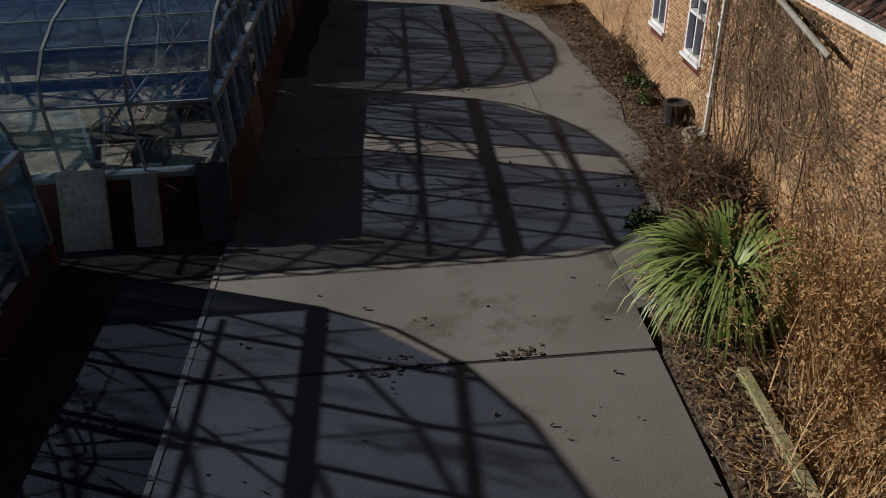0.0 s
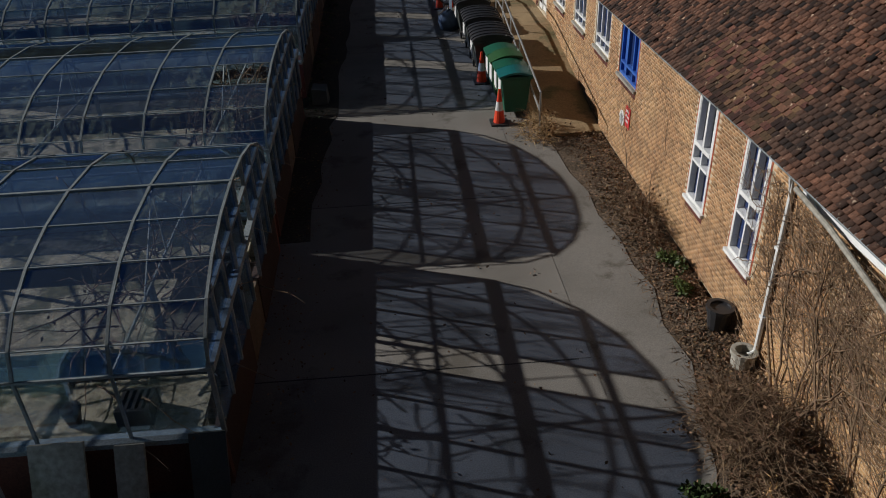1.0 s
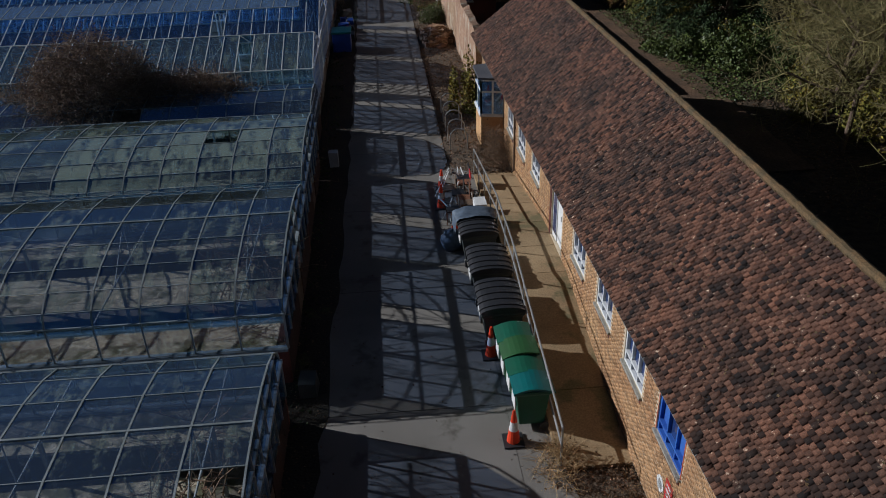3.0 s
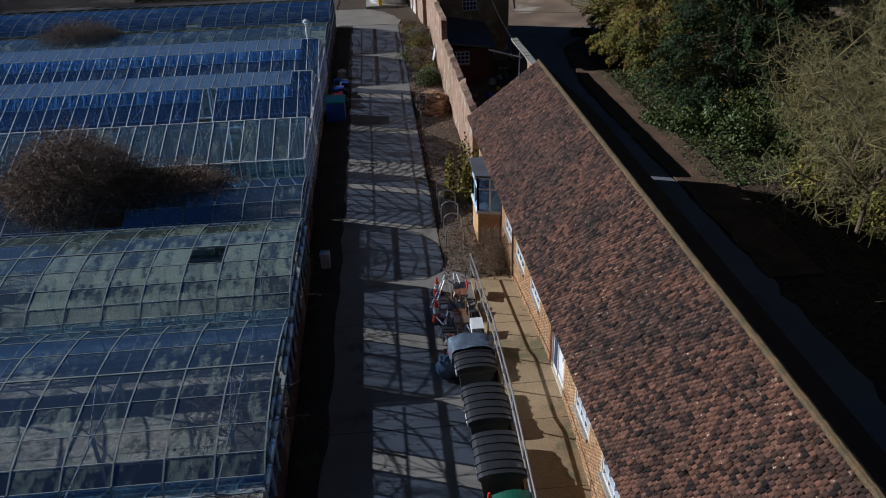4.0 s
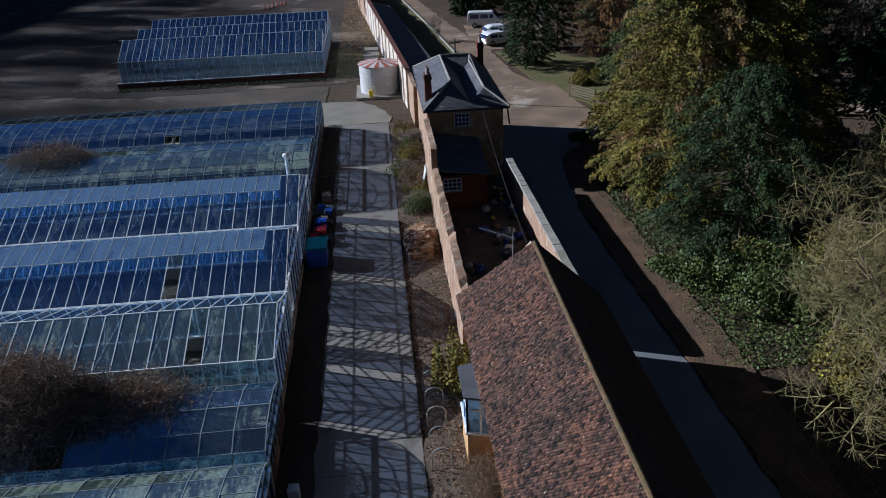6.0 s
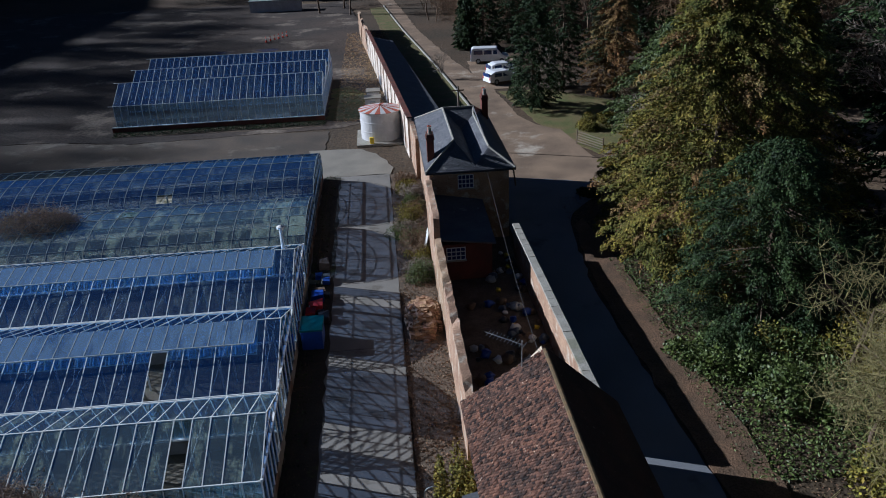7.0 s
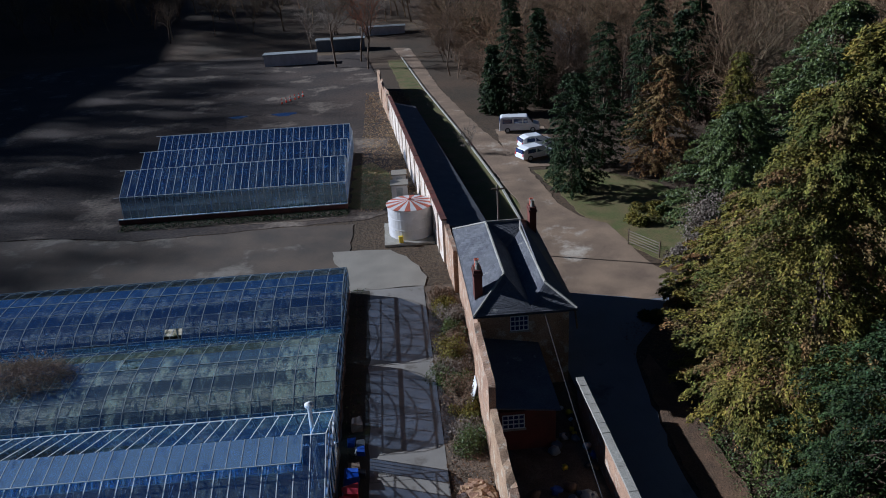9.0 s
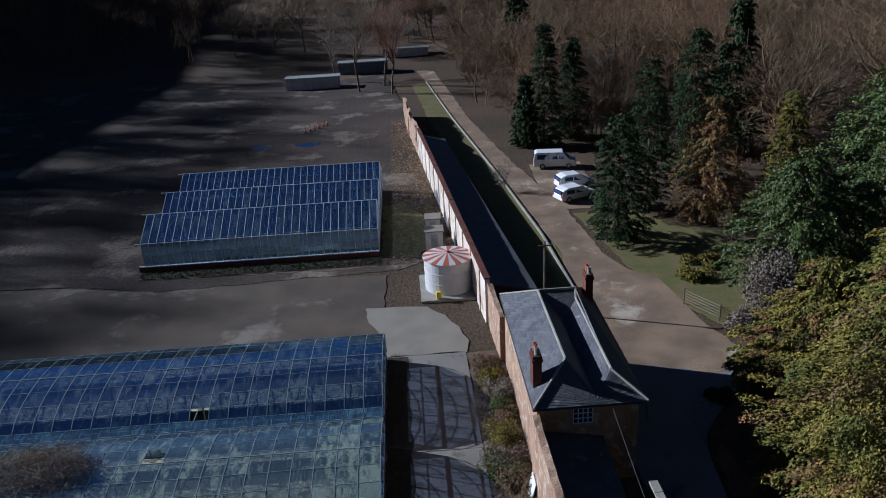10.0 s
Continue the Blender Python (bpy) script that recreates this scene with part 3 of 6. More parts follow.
for y0, y1, z0, z1, k in OPEN:
    if k != "door":
        window(building, y0, y1, z0, z1, k)
door = thing("door", (WX, 28, 0.9), "", "")
door.parent = building
door.location = Vector((WX, 28, 0.9)) - base(building)
mb = MB()
mb.box(WX + 0.08, WX + 0.13, 27.42, 28.2, 0.92, 2.84)
part("door_leaf", mb, WHITE, door, "white painted flush door")
mb = MB()
mb.box(WX + 0.05, WX + 0.12, 28.2, 28.63, 0.92, 2.84), mb.box(WX + 0.05, WX + 0.12, 27.36, 27.42, 0.9, 2.9), mb.box(WX + 0.05, WX + 0.12, 28.63, 28.69, 0.9, 2.9), mb.box(WX + 0.05, WX + 0.12, 27.42, 28.63, 2.84, 2.9)
part("door_frame", mb, WHITE, door)
mb = MB()
mb.box(WX + 0.04, WX + 0.055, 28.24, 28.6, 1.1, 2.7)
part("side_light", mb, DARKGLASS, door, "dark glass side light")
mb = MB()
mb.tube([(WX + 0.02, 27.52, 1.9), (WX + 0.02, 27.52, 2.05)], 0.012)
part("handle", mb, STEEL, door)
mb = MB()
for i in range(25):
    mb.box(WX - 0.012, WX + 0.1, 28.72, 28.93, 0.9 + i * 0.076, 0.965 + i * 0.076, 0.003)
part("jamb_bricks", mb, REDBRICK, building, "red brick door jamb", kind="stuff")
mb = MB()
for a, b, c, d, k in OPEN:
    if k != "door":
        n = int((b - a) / 0.08)
        for i in range(n):
            y = a + (b - a) * i / n
            mb.box(WX - 0.008, WX + 0.05, y + 0.004, y + (b - a) / n - 0.006, c - 0.19, c - 0.08, 0.003)
part("sill_bricks", mb, REDBRICK, building, kind="stuff")
EDGE = mat("orange_red_brick_edge", (0.42, 0.11, 0.05), (0.30, 0.08, 0.04), scale=2, fine=40, bump=0.3, var=0.3, island=0.3)
for a, b, c, d, k in OPEN:
    if k in ("sash", "blue"):
        mb = MB()
        n = int((d - c) / 0.067)
        for i in range(n):
            z = c + (d - c) * i / n
            for y in (a - 0.036, b + 0.002):
                mb.box(WX - 0.007, WX + 0.05, y, y + 0.034, z + 0.004, z + (d - c) / n - 0.004, 0.002)
        part("window_reveal", mb, EDGE, building, "orange-red cut brick edging", kind="stuff")

# bay window
bay = thing("bay_window", (4.3, 38.9, 0), "", "")
bay.parent = building
bay.location = Vector((4.3, 38.9, 0)) - base(building)
by0, by1, bx = 37.75, 39.9, 3.86
mb = MB()
poly = [(WX, by0), (bx, by0 + 0.25), (bx, by1 - 0.25), (WX, by1)]
def prism(mb, pts, z0, z1):
    n = len(mb.v)
    k = len(pts)
    mb.v += [(x, y, z0) for x, y in pts] + [(x, y, z1) for x, y in pts]
    mb.f += [tuple(range(n, n + k)), tuple(range(n + 2 * k - 1, n + k - 1, -1))] + [(n + i, n + k + i, n + k + (i + 1) % k, n + (i + 1) % k) for i in range(k)]
prism(mb, poly, 0, 1.35)
part("bay_wall", mb, BRICK, bay, "orange brick bay wall")
mb = MB()
for (xa, ya), (xb, yb) in zip(poly, poly[1:]):
    for s in (0.0, 0.5, 1.0):
        p = (xa + (xb - xa) * s, ya + (yb - ya) * s)
        mb.beam((*p, 1.4), (*p, 2.82), 0.07)
    for z in (1.42, 2.35, 2.8):
        mb.beam((xa, ya, z), (xb, yb, z), 0.06, 0.07)
part("bay_frame", mb, WHITE, bay, "white painted bay frame")
mb = MB()
for (xa, ya), (xb, yb) in zip(poly, poly[1:]):
    mb.slab([(xa, ya, 1.42), (xb, yb, 1.42), (xb, yb, 2.8), (xa, ya, 2.8)], 0.006)
part("bay_glass", mb, GLASS_BLUE, bay)
mb = MB()
prism(mb, [(WX, by0 - 0.1), (bx - 0.12, by0 + 0.18), (bx - 0.12, by1 - 0.18), (WX, by1 + 0.1)], 2.84, 2.92)
part("bay_roof", mb, SLATE, bay, "grey lead bay roof")
mb = MB()
prism(mb, [(WX, by0 - 0.05), (bx - 0.07, by0 + 0.2), (bx - 0.07, by1 - 0.2), (WX, by1 + 0.05)], 1.34, 1.41)
part("bay_sill", mb, WHITE, bay)

# roof: decks, tiles, ridge, gutter
EZ, RX, RZ = 3.0, 7.2, 5.58


def eave(y):
    """The eave leans out a little more towards the far end."""
    return 4.66 - 0.0127 * max(0.0, y - 14)


roof = thing("roof", (7.2, 22, 4), "", "")
roof.parent = building
roof.location = Vector((7.2, 22, 4)) - base(building)
mb = MB()
mb.slab([(eave(0), NEAR - 0.1, EZ), (RX, NEAR - 0.1, RZ), (RX, 14, RZ), (eave(14), 14, EZ)], 0.08)
mb.slab([(eave(14), 14, EZ), (RX, 14, RZ), (RX, FAR - 0.6, RZ), (eave(FAR), FAR + 0.25, EZ)], 0.08)
part("front_deck", mb, BARK, roof)
mb = MB()
mb.slab([(9.92, NEAR - 0.1, EZ), (RX, NEAR - 0.1, RZ), (RX, FAR - 0.6, RZ), (9.92, FAR - 0.6, EZ)], 0.08)
part("back_slope", mb, TILE, roof, "mossy clay tiles in shade")
EX = eave(20)
sl = math.hypot(RX - EX, RZ - EZ)
ux, uz = (RX - EX) / sl, (RZ - EZ) / sl
nx, nz = -uz, ux
GA, TW = 0.1, 0.118
tile_mb = MB()
tile_mb.v = [(x, y, z) for z in (0, 0.026) for y in (-TW / 2 + 0.008, TW / 2 - 0.008) for x in (0, 0.17)]
tile_mb.f = [(0, 2, 3, 1), (4, 5, 7, 6), (0, 1, 5, 4), (2, 6, 7, 3), (0, 4, 6, 2), (1, 3, 7, 5)]
tile_me = tile_mb.mesh("roof_tile", TILE)
tv, tf = [], []
rt = random.Random(4)
rows_n = int(sl / GA)
unit = [Vector(v) for v in tile_mb.v]
for r in range(rows_n + 1):
    s0 = r * GA - 0.06
    y = NEAR - 0.1 + (TW / 2 if r % 2 else 0)
    end = FAR + 0.25 - 0.85 * s0 / sl
    while y < end:
        lift = 0.012 + rt.random() ** 3 * 0.02
        tilt = 0.13 + rt.uniform(-0.02, 0.03)
        yaw = rt.uniform(-0.03, 0.03)
        gone = rt.random() < 0.003
        o = Vector((eave(y) + (RX - eave(y)) * s0 / sl + nx * lift, y + rt.uniform(-0.004, 0.004), EZ + uz * s0 + nz * lift))
        ex = Vector((ux, yaw, uz)) - Vector((nx, 0, nz)) * tilt
        ez = Vector((nx, 0, nz)) + Vector((ux, 0, uz)) * tilt
        ey = Vector((-yaw * ux, 1, rt.uniform(-0.03, 0.03)))
        if not gone:
            if 12.6 < y < 15.6 and r < 11:
                m = Matrix.Translation(o - Vector((7.2, 22, 4))) @ Matrix((ex, ey, ez)).transposed().to_4x4()
                ob = part("roof_tile", tile_me, TILE, roof)
                ob.matrix_basis = m
            else:
                n = len(tv)
                tv += [tuple(o + ex * v.x + ey * v.y + ez * v.z) for v in unit]
                tf += [tuple(n + i for i in q) for q in tile_mb.f]
        y += TW
tagged(arrays("roof_tiles", np.array(tv), np.array(tf), TILE, roof, "weathered red-brown clay plain tiles"), kind="stuff")
mb = MB()
y = NEAR
while y < FAR - 0.7:
    mb.tube([(RX, y, RZ + 0.03 + rt.uniform(-0.012, 0.012)), (RX, y + 0.34, RZ + 0.045 + rt.uniform(-0.012, 0.012))], 0.085, 8)
    y += 0.345
tagged(part("ridge_tiles", mb, LICHEN, roof, "moss and lichen covered ridge tiles"), kind="stuff")
rng = np.random.default_rng(11)
n = 2600
yy = rng.uniform(NEAR, FAR - 1, n)
ss = sl * (1 - rng.random(n) ** 2.2 * 0.9)
ev = 4.66 - 0.0127 * np.maximum(0.0, yy - 14)
c = np.stack([ev + (RX - ev) * ss / sl + nx * 0.04, yy, EZ + uz * ss + nz * 0.05], 1)
v, f = leaves(c, 0.05, rng, droop=0.0, wide=0.9)
tagged(arrays("moss_clumps", v, f, LICHEN, roof, "clumps of yellow-brown moss"), kind="stuff")
mb = MB()
mb.tube([(eave(y) - 0.03, y, EZ - 0.03) for y in (NEAR - 0.1, 14, FAR + 0.2)], 0.032, 8)
part("gutter", mb, DARKBAR, building, "thin grey half-round gutter")
for y in (11.72, 34.95):
    mb = MB()
    mb.tube([(eave(y) - 0.03, y, EZ - 0.05), (WX - 0.05, y, EZ - 0.3), (WX - 0.05, y, 0.25), (WX - 0.15, y, 0.18)], 0.036, 8)
    for z in (0.8, 1.9):
        mb.box(WX - 0.09, WX, y - 0.05, y + 0.05, z, z + 0.04)
    part("downpipe", mb, WHITE if y < 20 else BARK, building, "white downpipe" if y < 20 else "brown downpipe")
mb = MB()
mb.lathe((4.52, 11.72, 0.0), [(0.16, 0), (0.16, 0.2), (0.19, 0.2), (0.19, 0.26), (0.13, 0.26), (0.13, 0.1)], 14)
solo("drain_gully", mb, COPING, "round grey drain gully under the downpipe", "drain")

# signs on the wall
mb = MB()
mb.box(WX - 0.02, WX - 0.004, 18.3, 18.62, 0.85, 1.3)
sign = solo("red_sign", mb, REDPAINT, "small red warning sign on the brick wall", "sign")
mb = MB()
for i, w in enumerate((0.2, 0.24, 0.16)):
    mb.box(WX - 0.024, WX - 0.0202, 18.46 - w / 2, 18.46 + w / 2, 1.18 - i * 0.11, 1.23 - i * 0.11)
part("lettering_bars", mb, WHITE, sign)
mb = MB()
mb.lathe((0, 0, 0), [(0.17, 0), (0.17, 0.012)], 20)
mb.v = [(WX - 0.018 + z, 18.85 + x, 0.92 + y) for x, y, z in mb.v]
disc = solo("round_sign", mb, WHITE, "faded round white sign on the brick wall", "sign")
mb = MB()
mb.lathe((0, 0, 0), [(0.1, 0), (0.1, 0.004)], 16)
mb.v = [(WX - 0.0225 + z, 18.85 + x, 0.92 + y) for x, y, z in mb.v]
part("printed_mark", mb, ALU, disc)

# ramp and railing
ramp = thing("ramp", (4, 28, 0), "raised tan concrete access ramp along the building", "ramp", kind="structure")
RP = [(20.3, 0.0), (26.6, 0.86), (29.6, 0.86), (35.4, 0.0)]
for (ya, za), (yb, zb) in zip(RP, RP[1:]):
    n = max(1, round((yb - ya) / 1.9))
    for i in range(n):
        a, b = i / n, (i + 1) / n
        y0, y1 = ya + (yb - ya) * a + 0.01, ya + (yb - ya) * b - 0.01
        z0, z1 = za + (zb - za) * a, za + (zb - za) * b
        mb = MB()
        k = len(mb.v)
        mb.v += [(3.22, y0, -0.1), (WX, y0, -0.1), (WX, y1, -0.1), (3.22, y1, -0.1), (3.22, y0, z0 + 0.01), (WX, y0, z0 + 0.01), (WX, y1, z1 + 0.01), (3.22, y1, z1 + 0.01)]
        mb.f += [(3, 2, 1, 0), (4, 5, 6, 7), (0, 1, 5, 4), (1, 2, 6, 5), (2, 3, 7, 6), (3, 0, 4, 7)]
        part("ramp_slab", mb, RAMP, ramp)
rail = thing("handrail", (3.2, 28, 0), "two-bar galvanised handrail along the ramp", "railing")
rz = lambda y: max(0.0, np.interp(y, [p[0] for p in RP], [p[1] for p in RP]))
for h in (1.0, 0.55):
    mb = MB()
    mb.tube([(3.25, y, rz(y) + h) for y in (20.4, 23.5, 26.6, 29.6, 32.5, 35.4)], 0.026, 8)
    part("rail_bar", mb, STEEL, rail)
for y in np.arange(20.4, 35.6, 1.5):
    mb = MB()
    mb.tube([(3.25, y, rz(y) - 0.05), (3.25, y, rz(y) + 1.0)], 0.024, 8)
    part("post", mb, STEEL, rail)


# ---- glasshouses ----
def arch_profile(y0, y1, sill, eave, ridge, n=4):
    """Points (y, z) from the front sill over the crown to the back sill."""
    c, h = (y0 + y1) / 2, (y1 - y0) / 2
    arc = []
    for i in range(2 * n + 1):
        a = math.pi * i / (2 * n)
        e = 0.95
        ca, sa = math.cos(a), math.sin(a)
        arc.append((c - h * math.copysign(abs(ca) ** e, ca), eave + (ridge - eave) * sa ** e))
    return [(y0, sill)] + arc + [(y1, sill)]


def glasshouse(label, y0, y1, x1, x0, sill, eave, ridge, bay=1.06, n=5, shape="arch", glass=None, bar=None, near_bays=7, brick=True, vents=(), door=True, seed=1, bench=True):
    rnd = random.Random(seed)
    glass, bar = glass or GLASS, bar or DARKBAR
    house = thing("glasshouse", ((x0 + x1) / 2, (y0 + y1) / 2, 0), label, "glasshouse", "glasshouses beside the road")
    c = (y0 + y1) / 2
    prof = arch_profile(y0, y1, sill, eave, ridge, n) if shape == "arch" else [(y0, sill), (y0, eave), (c, ridge), (y1, eave), (y1, sill)]
    # low walls
    for name, (a, b) in (("front_wall", (y0 - 0.06, y0 + 0.06)), ("rear_wall", (y1 - 0.06, y1 + 0.06))):
        mb = MB()
        mb.box(x0, x1, a, b, -0.05, sill - 0.05)
        part(name, mb, REDBRICK if brick else CONCRETE, house, "low red brick wall" if brick else "low concrete wall")
        mb = MB()
        mb.box(x0, x1, a - 0.03, b + 0.03, sill - 0.05, sill + 0.02)
        part("wall_plate", mb, bar, house)
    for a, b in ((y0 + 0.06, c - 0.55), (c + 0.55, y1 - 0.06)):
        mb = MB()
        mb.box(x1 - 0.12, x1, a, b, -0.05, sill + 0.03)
        part("end_wall", mb, SHADEBRICK if brick else CONCRETE, house, "sooty dark brick" if brick else "")
    mb = MB()
    mb.box(x1 - 0.07, x1 - 0.02, c - 0.545, c + 0.545, -0.04, sill + 0.03)
    part("door_kickboard", mb, BARK, house, "dark weathered timber kickboard")
    # ribs
    nb = int((x1 - x0) / bay)
    rib = MB()
    for a, b in zip(prof, prof[1:]):
        rib.beam((0, a[0] - c, a[1]), (0, b[0] - c, b[1]), 0.036 if shape == "gable" else 0.03, 0.036, up=(1, 0, 0))
    rib_me = rib.mesh("rib", bar)
    for i in range(nb + 1):
        ob = part("rib", rib_me, bar, house)
        ob.location = Vector((x1 - i * bay, c, 0)) - base(house)
    # purlins
    for k, (y, z) in enumerate(prof[1:-1]):
        mb = MB()
        crown = k == len(prof[1:-1]) // 2
        thick = 0.045 if crown or k in (0, len(prof) - 3) else 0.02
        mb.beam((x0, y, z), (x1, y, z), thick, thick * 0.8)
        part("ridge_bar" if crown else "purlin", mb, bar, house)
    # inner trusses
    for i in range(1, nb, 3):
        mb = MB()
        x = x1 - i * bay
        mb.tube([(x, y0 + 0.1, eave), (x, y1 - 0.1, eave)], 0.022, 5)
        for s in (-0.45, 0.0, 0.45):
            mb.tube([(x, c + s * (y1 - y0) * 0.5, eave), (x, c, ridge - 0.08)], 0.016, 5)
        part("truss", mb, bar, house)
    for yy in (y0 + (y1 - y0) * 0.33, y0 + (y1 - y0) * 0.67):
        mb = MB()
        for i in range(1, nb, 3):
            mb.beam((x1 - i * bay, yy, -0.04), (x1 - i * bay, yy, eave), 0.07)
        tagged(part("inner_posts", mb, bar, house), kind="stuff")
    # panes
    rest = MB()
    for k, (a, b) in enumerate(zip(prof, prof[1:])):
        mb = MB()
        mb.slab([(-bay + 0.02, a[0] - c, a[1] + 0.005), (-0.02, a[0] - c, a[1] + 0.005), (-0.02, b[0] - c, b[1] - 0.005), (-bay + 0.02, b[0] - c, b[1] - 0.005)], 0.005)
        me = None
        for i in range(nb):
            if rnd.random() < 0.012:
                continue
            if i < near_bays:
                me = me or mb.mesh("pane", glass)
                ob = part("pane", me, glass, house)
                ob.visible_shadow = k in (0, len(prof) - 2)
                ob.location = Vector((x1 - i * bay, c, 0)) - base(house)
                ob.rotation_euler = (rnd.uniform(-0.004, 0.004), rnd.uniform(-0.003, 0.003), 0)
            else:
                q = len(rest.v)
                w = rnd.uniform(-0.006, 0.006)
                rest.v += [(x + x1 - i * bay, y + c, z + w) for x, y, z in mb.v]
                rest.f += [tuple(q + j for j in p) for p in mb.f]
    tagged(part("panes", rest, glass, house), kind="stuff").visible_shadow = False
    # end face towards the road
    def top(y):
        return np.interp(y, [p[0] for p in prof[1:-1]], [p[1] for p in prof[1:-1]])
    posts = np.linspace(y0, y1, 9)
    mb = MB()
    for i, y in enumerate(posts):
        mb2 = MB()
        mb2.beam((x1 + 0.01, y, sill), (x1 + 0.01, y, top(min(max(y, y0 + 0.01), y1 - 0.01))), 0.05, 0.05)
        part("end_post", mb2, bar, house)
    for z in (eave, (eave + ridge) / 2 + 0.1):
        ys_ = [y for y in np.linspace(y0, y1, 60) if top(y) >= z - 0.01]
        mb2 = MB()
        mb2.beam((x1 + 0.015, ys_[0], z), (x1 + 0.015, ys_[-1], z), 0.05 if z > eave else 0.09, 0.05 if z > eave else 0.09)
        part("end_transom", mb2, bar, house)
    for a, b in zip(posts, posts[1:]):
        m = (a + b) / 2
        if door and rnd.random() < 0.09:
            continue
        mb2 = MB()
        mb2.slab([(x1 + 0.004, a + 0.02, sill), (x1 + 0.004, b - 0.02, sill), (x1 + 0.004, b - 0.02, top(b - 0.05)), (x1 + 0.004, a + 0.02, top(a + 0.05))], 0.005)
        part("end_pane", mb2, GLASS_END, house)
    # opened vents along the ridge
    for side in vents:
        s = 1 if side == "back" else -1
        mb, gl = MB(), MB()
        L_, rise = 1.55, 0.22
        xa, xb = x0 + 0.3, x1 - 1.0
        k = int((xb - xa) / 0.62)
        for i in range(k + 1):
            x = xa + (xb - xa) * i / k
            mb.beam((x, c, ridge + 0.05), (x, c + s * L_, ridge - rise), 0.03, 0.03, up=(1, 0, 0))
            if i % 4 == 0:
                mb.beam((x, c + s * L_ * 0.9, ridge - rise), (x, c + s * L_ * 0.55, np.interp(c + s * L_ * 0.55, [y0, c, y1], [eave, ridge, eave])), 0.02)
        mb.beam((xa, c + s * L_, ridge - rise), (xb, c + s * L_, ridge - rise), 0.04)
        for i in range(k):
            x, x2 = xa + (xb - xa) * i / k + 0.02, xa + (xb - xa) * (i + 1) / k - 0.02
            q = [(x, c, ridge + 0.05), (x2, c, ridge + 0.05), (x2, c + s * L_, ridge - rise), (x, c + s * L_, ridge - rise)]
            gl.slab(q, 0.005)
        vent = part("ridge_vent", mb, ALU, house, "long ridge vent propped open")
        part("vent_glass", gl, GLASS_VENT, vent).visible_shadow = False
    # floor and benches inside
    mb = MB()
    mb.box(x0, x1 - 0.13, y0 + 0.07, y1 - 0.07, -0.05, 0.01)
    part("earth_floor", mb, FLOORDIRT, house, "pale dusty earth floor")
    if bench:
        for a, b in ((y0 + 0.1, y0 + 1.15), (c - 0.85, c + 0.85), (y1 - 1.15, y1 - 0.1)):
            mb = MB()
            mb.box(x0, x1 - (1.3 if a < c < b else 0.3), a, b, sill - 0.14, sill - 0.06)
            for i in range(int((x1 - x0) / 2.4)):
                mb.box(x1 - 0.5 - i * 2.4, x1 - 0.4 - i * 2.4, a + 0.05, a + 0.15, 0.01, sill - 0.14)
                mb.box(x1 - 0.5 - i * 2.4, x1 - 0.4 - i * 2.4, b - 0.15, b - 0.05, 0.01, sill - 0.14)
            part("bench", mb, BENCH, house, "pale gravel-topped staging bench")
    return house


G1 = "old curved-roof aluminium glasshouse with dirty panes"
glasshouse(G1, 3.2, 9.4, -4.5, -20, 0.4, 1.6, 2.85, near_bays=3, seed=2, glass=GLASS_DIRTY)
glasshouse(G1, 10.35, 15.7, -2.4, -21.6, 0.8, 1.75, 2.75, seed=3)
glasshouse(G1, 16.3, 22.3, -2.45, -26, 0.8, 1.75, 2.75, seed=4)
glasshouse(G1, 23.8, 30.2, -2.5, -28, 1.0, 1.95, 2.95, seed=5)
glasshouse(G1, 30.4, 36.5, -2.55, -31, 0.9, 1.95, 2.95, seed=6, glass=GLASS_DIRTY)
glasshouse("low curved glasshouse half buried under brambles", 36.9, 41.2, -2.75, -31, 0.9, 1.6, 2.5, seed=7, n=3, near_bays=5)
G2 = "large gabled glasshouse with white bars and dark panes"
glasshouse(G2, 41.7, 46.8, -2.9, -36, 0.7, 2.55, 3.5, bay=0.66, shape="gable", bar=WHITE, glass=GLASS_DIRTY, near_bays=0, seed=8, brick=False, bench=False)
glasshouse(G2, 46.9, 53.8, -2.95, -40, 0.7, 2.55, 3.95, bay=0.66, shape="gable", bar=WHITE, glass=GLASS_BLUE, near_bays=0, seed=9, brick=False, bench=False, vents=("front",))
glasshouse(G2, 53.9, 61.2, -3.0, -44, 0.7, 2.55, 3.95, bay=0.66, shape="gable", bar=WHITE, glass=GLASS_BLUE, near_bays=0, seed=10, brick=False, bench=False, vents=("front",))
glasshouse(G1, 62.2, 69.9, -3.05, -44, 0.6, 1.55, 2.95, seed=11, near_bays=3, glass=GLASS_DIRTY)
glasshouse(G1, 70.6, 79.3, -3.1, -46, 0.6, 1.55, 3.0, seed=12, near_bays=3, glass=GLASS_BLUE)
G3 = "white-framed empty gabled glasshouse standing in the yard"
for i in range(3):
    glasshouse(G3, 97.4 + i * 6.3, 103.6 + i * 6.3, -3.9, -24.8, 0.5, 2.6, 4.2, bay=0.68, shape="gable", bar=WHITE, glass=GLASS_BLUE, near_bays=0, seed=20 + i, brick=True, bench=False)


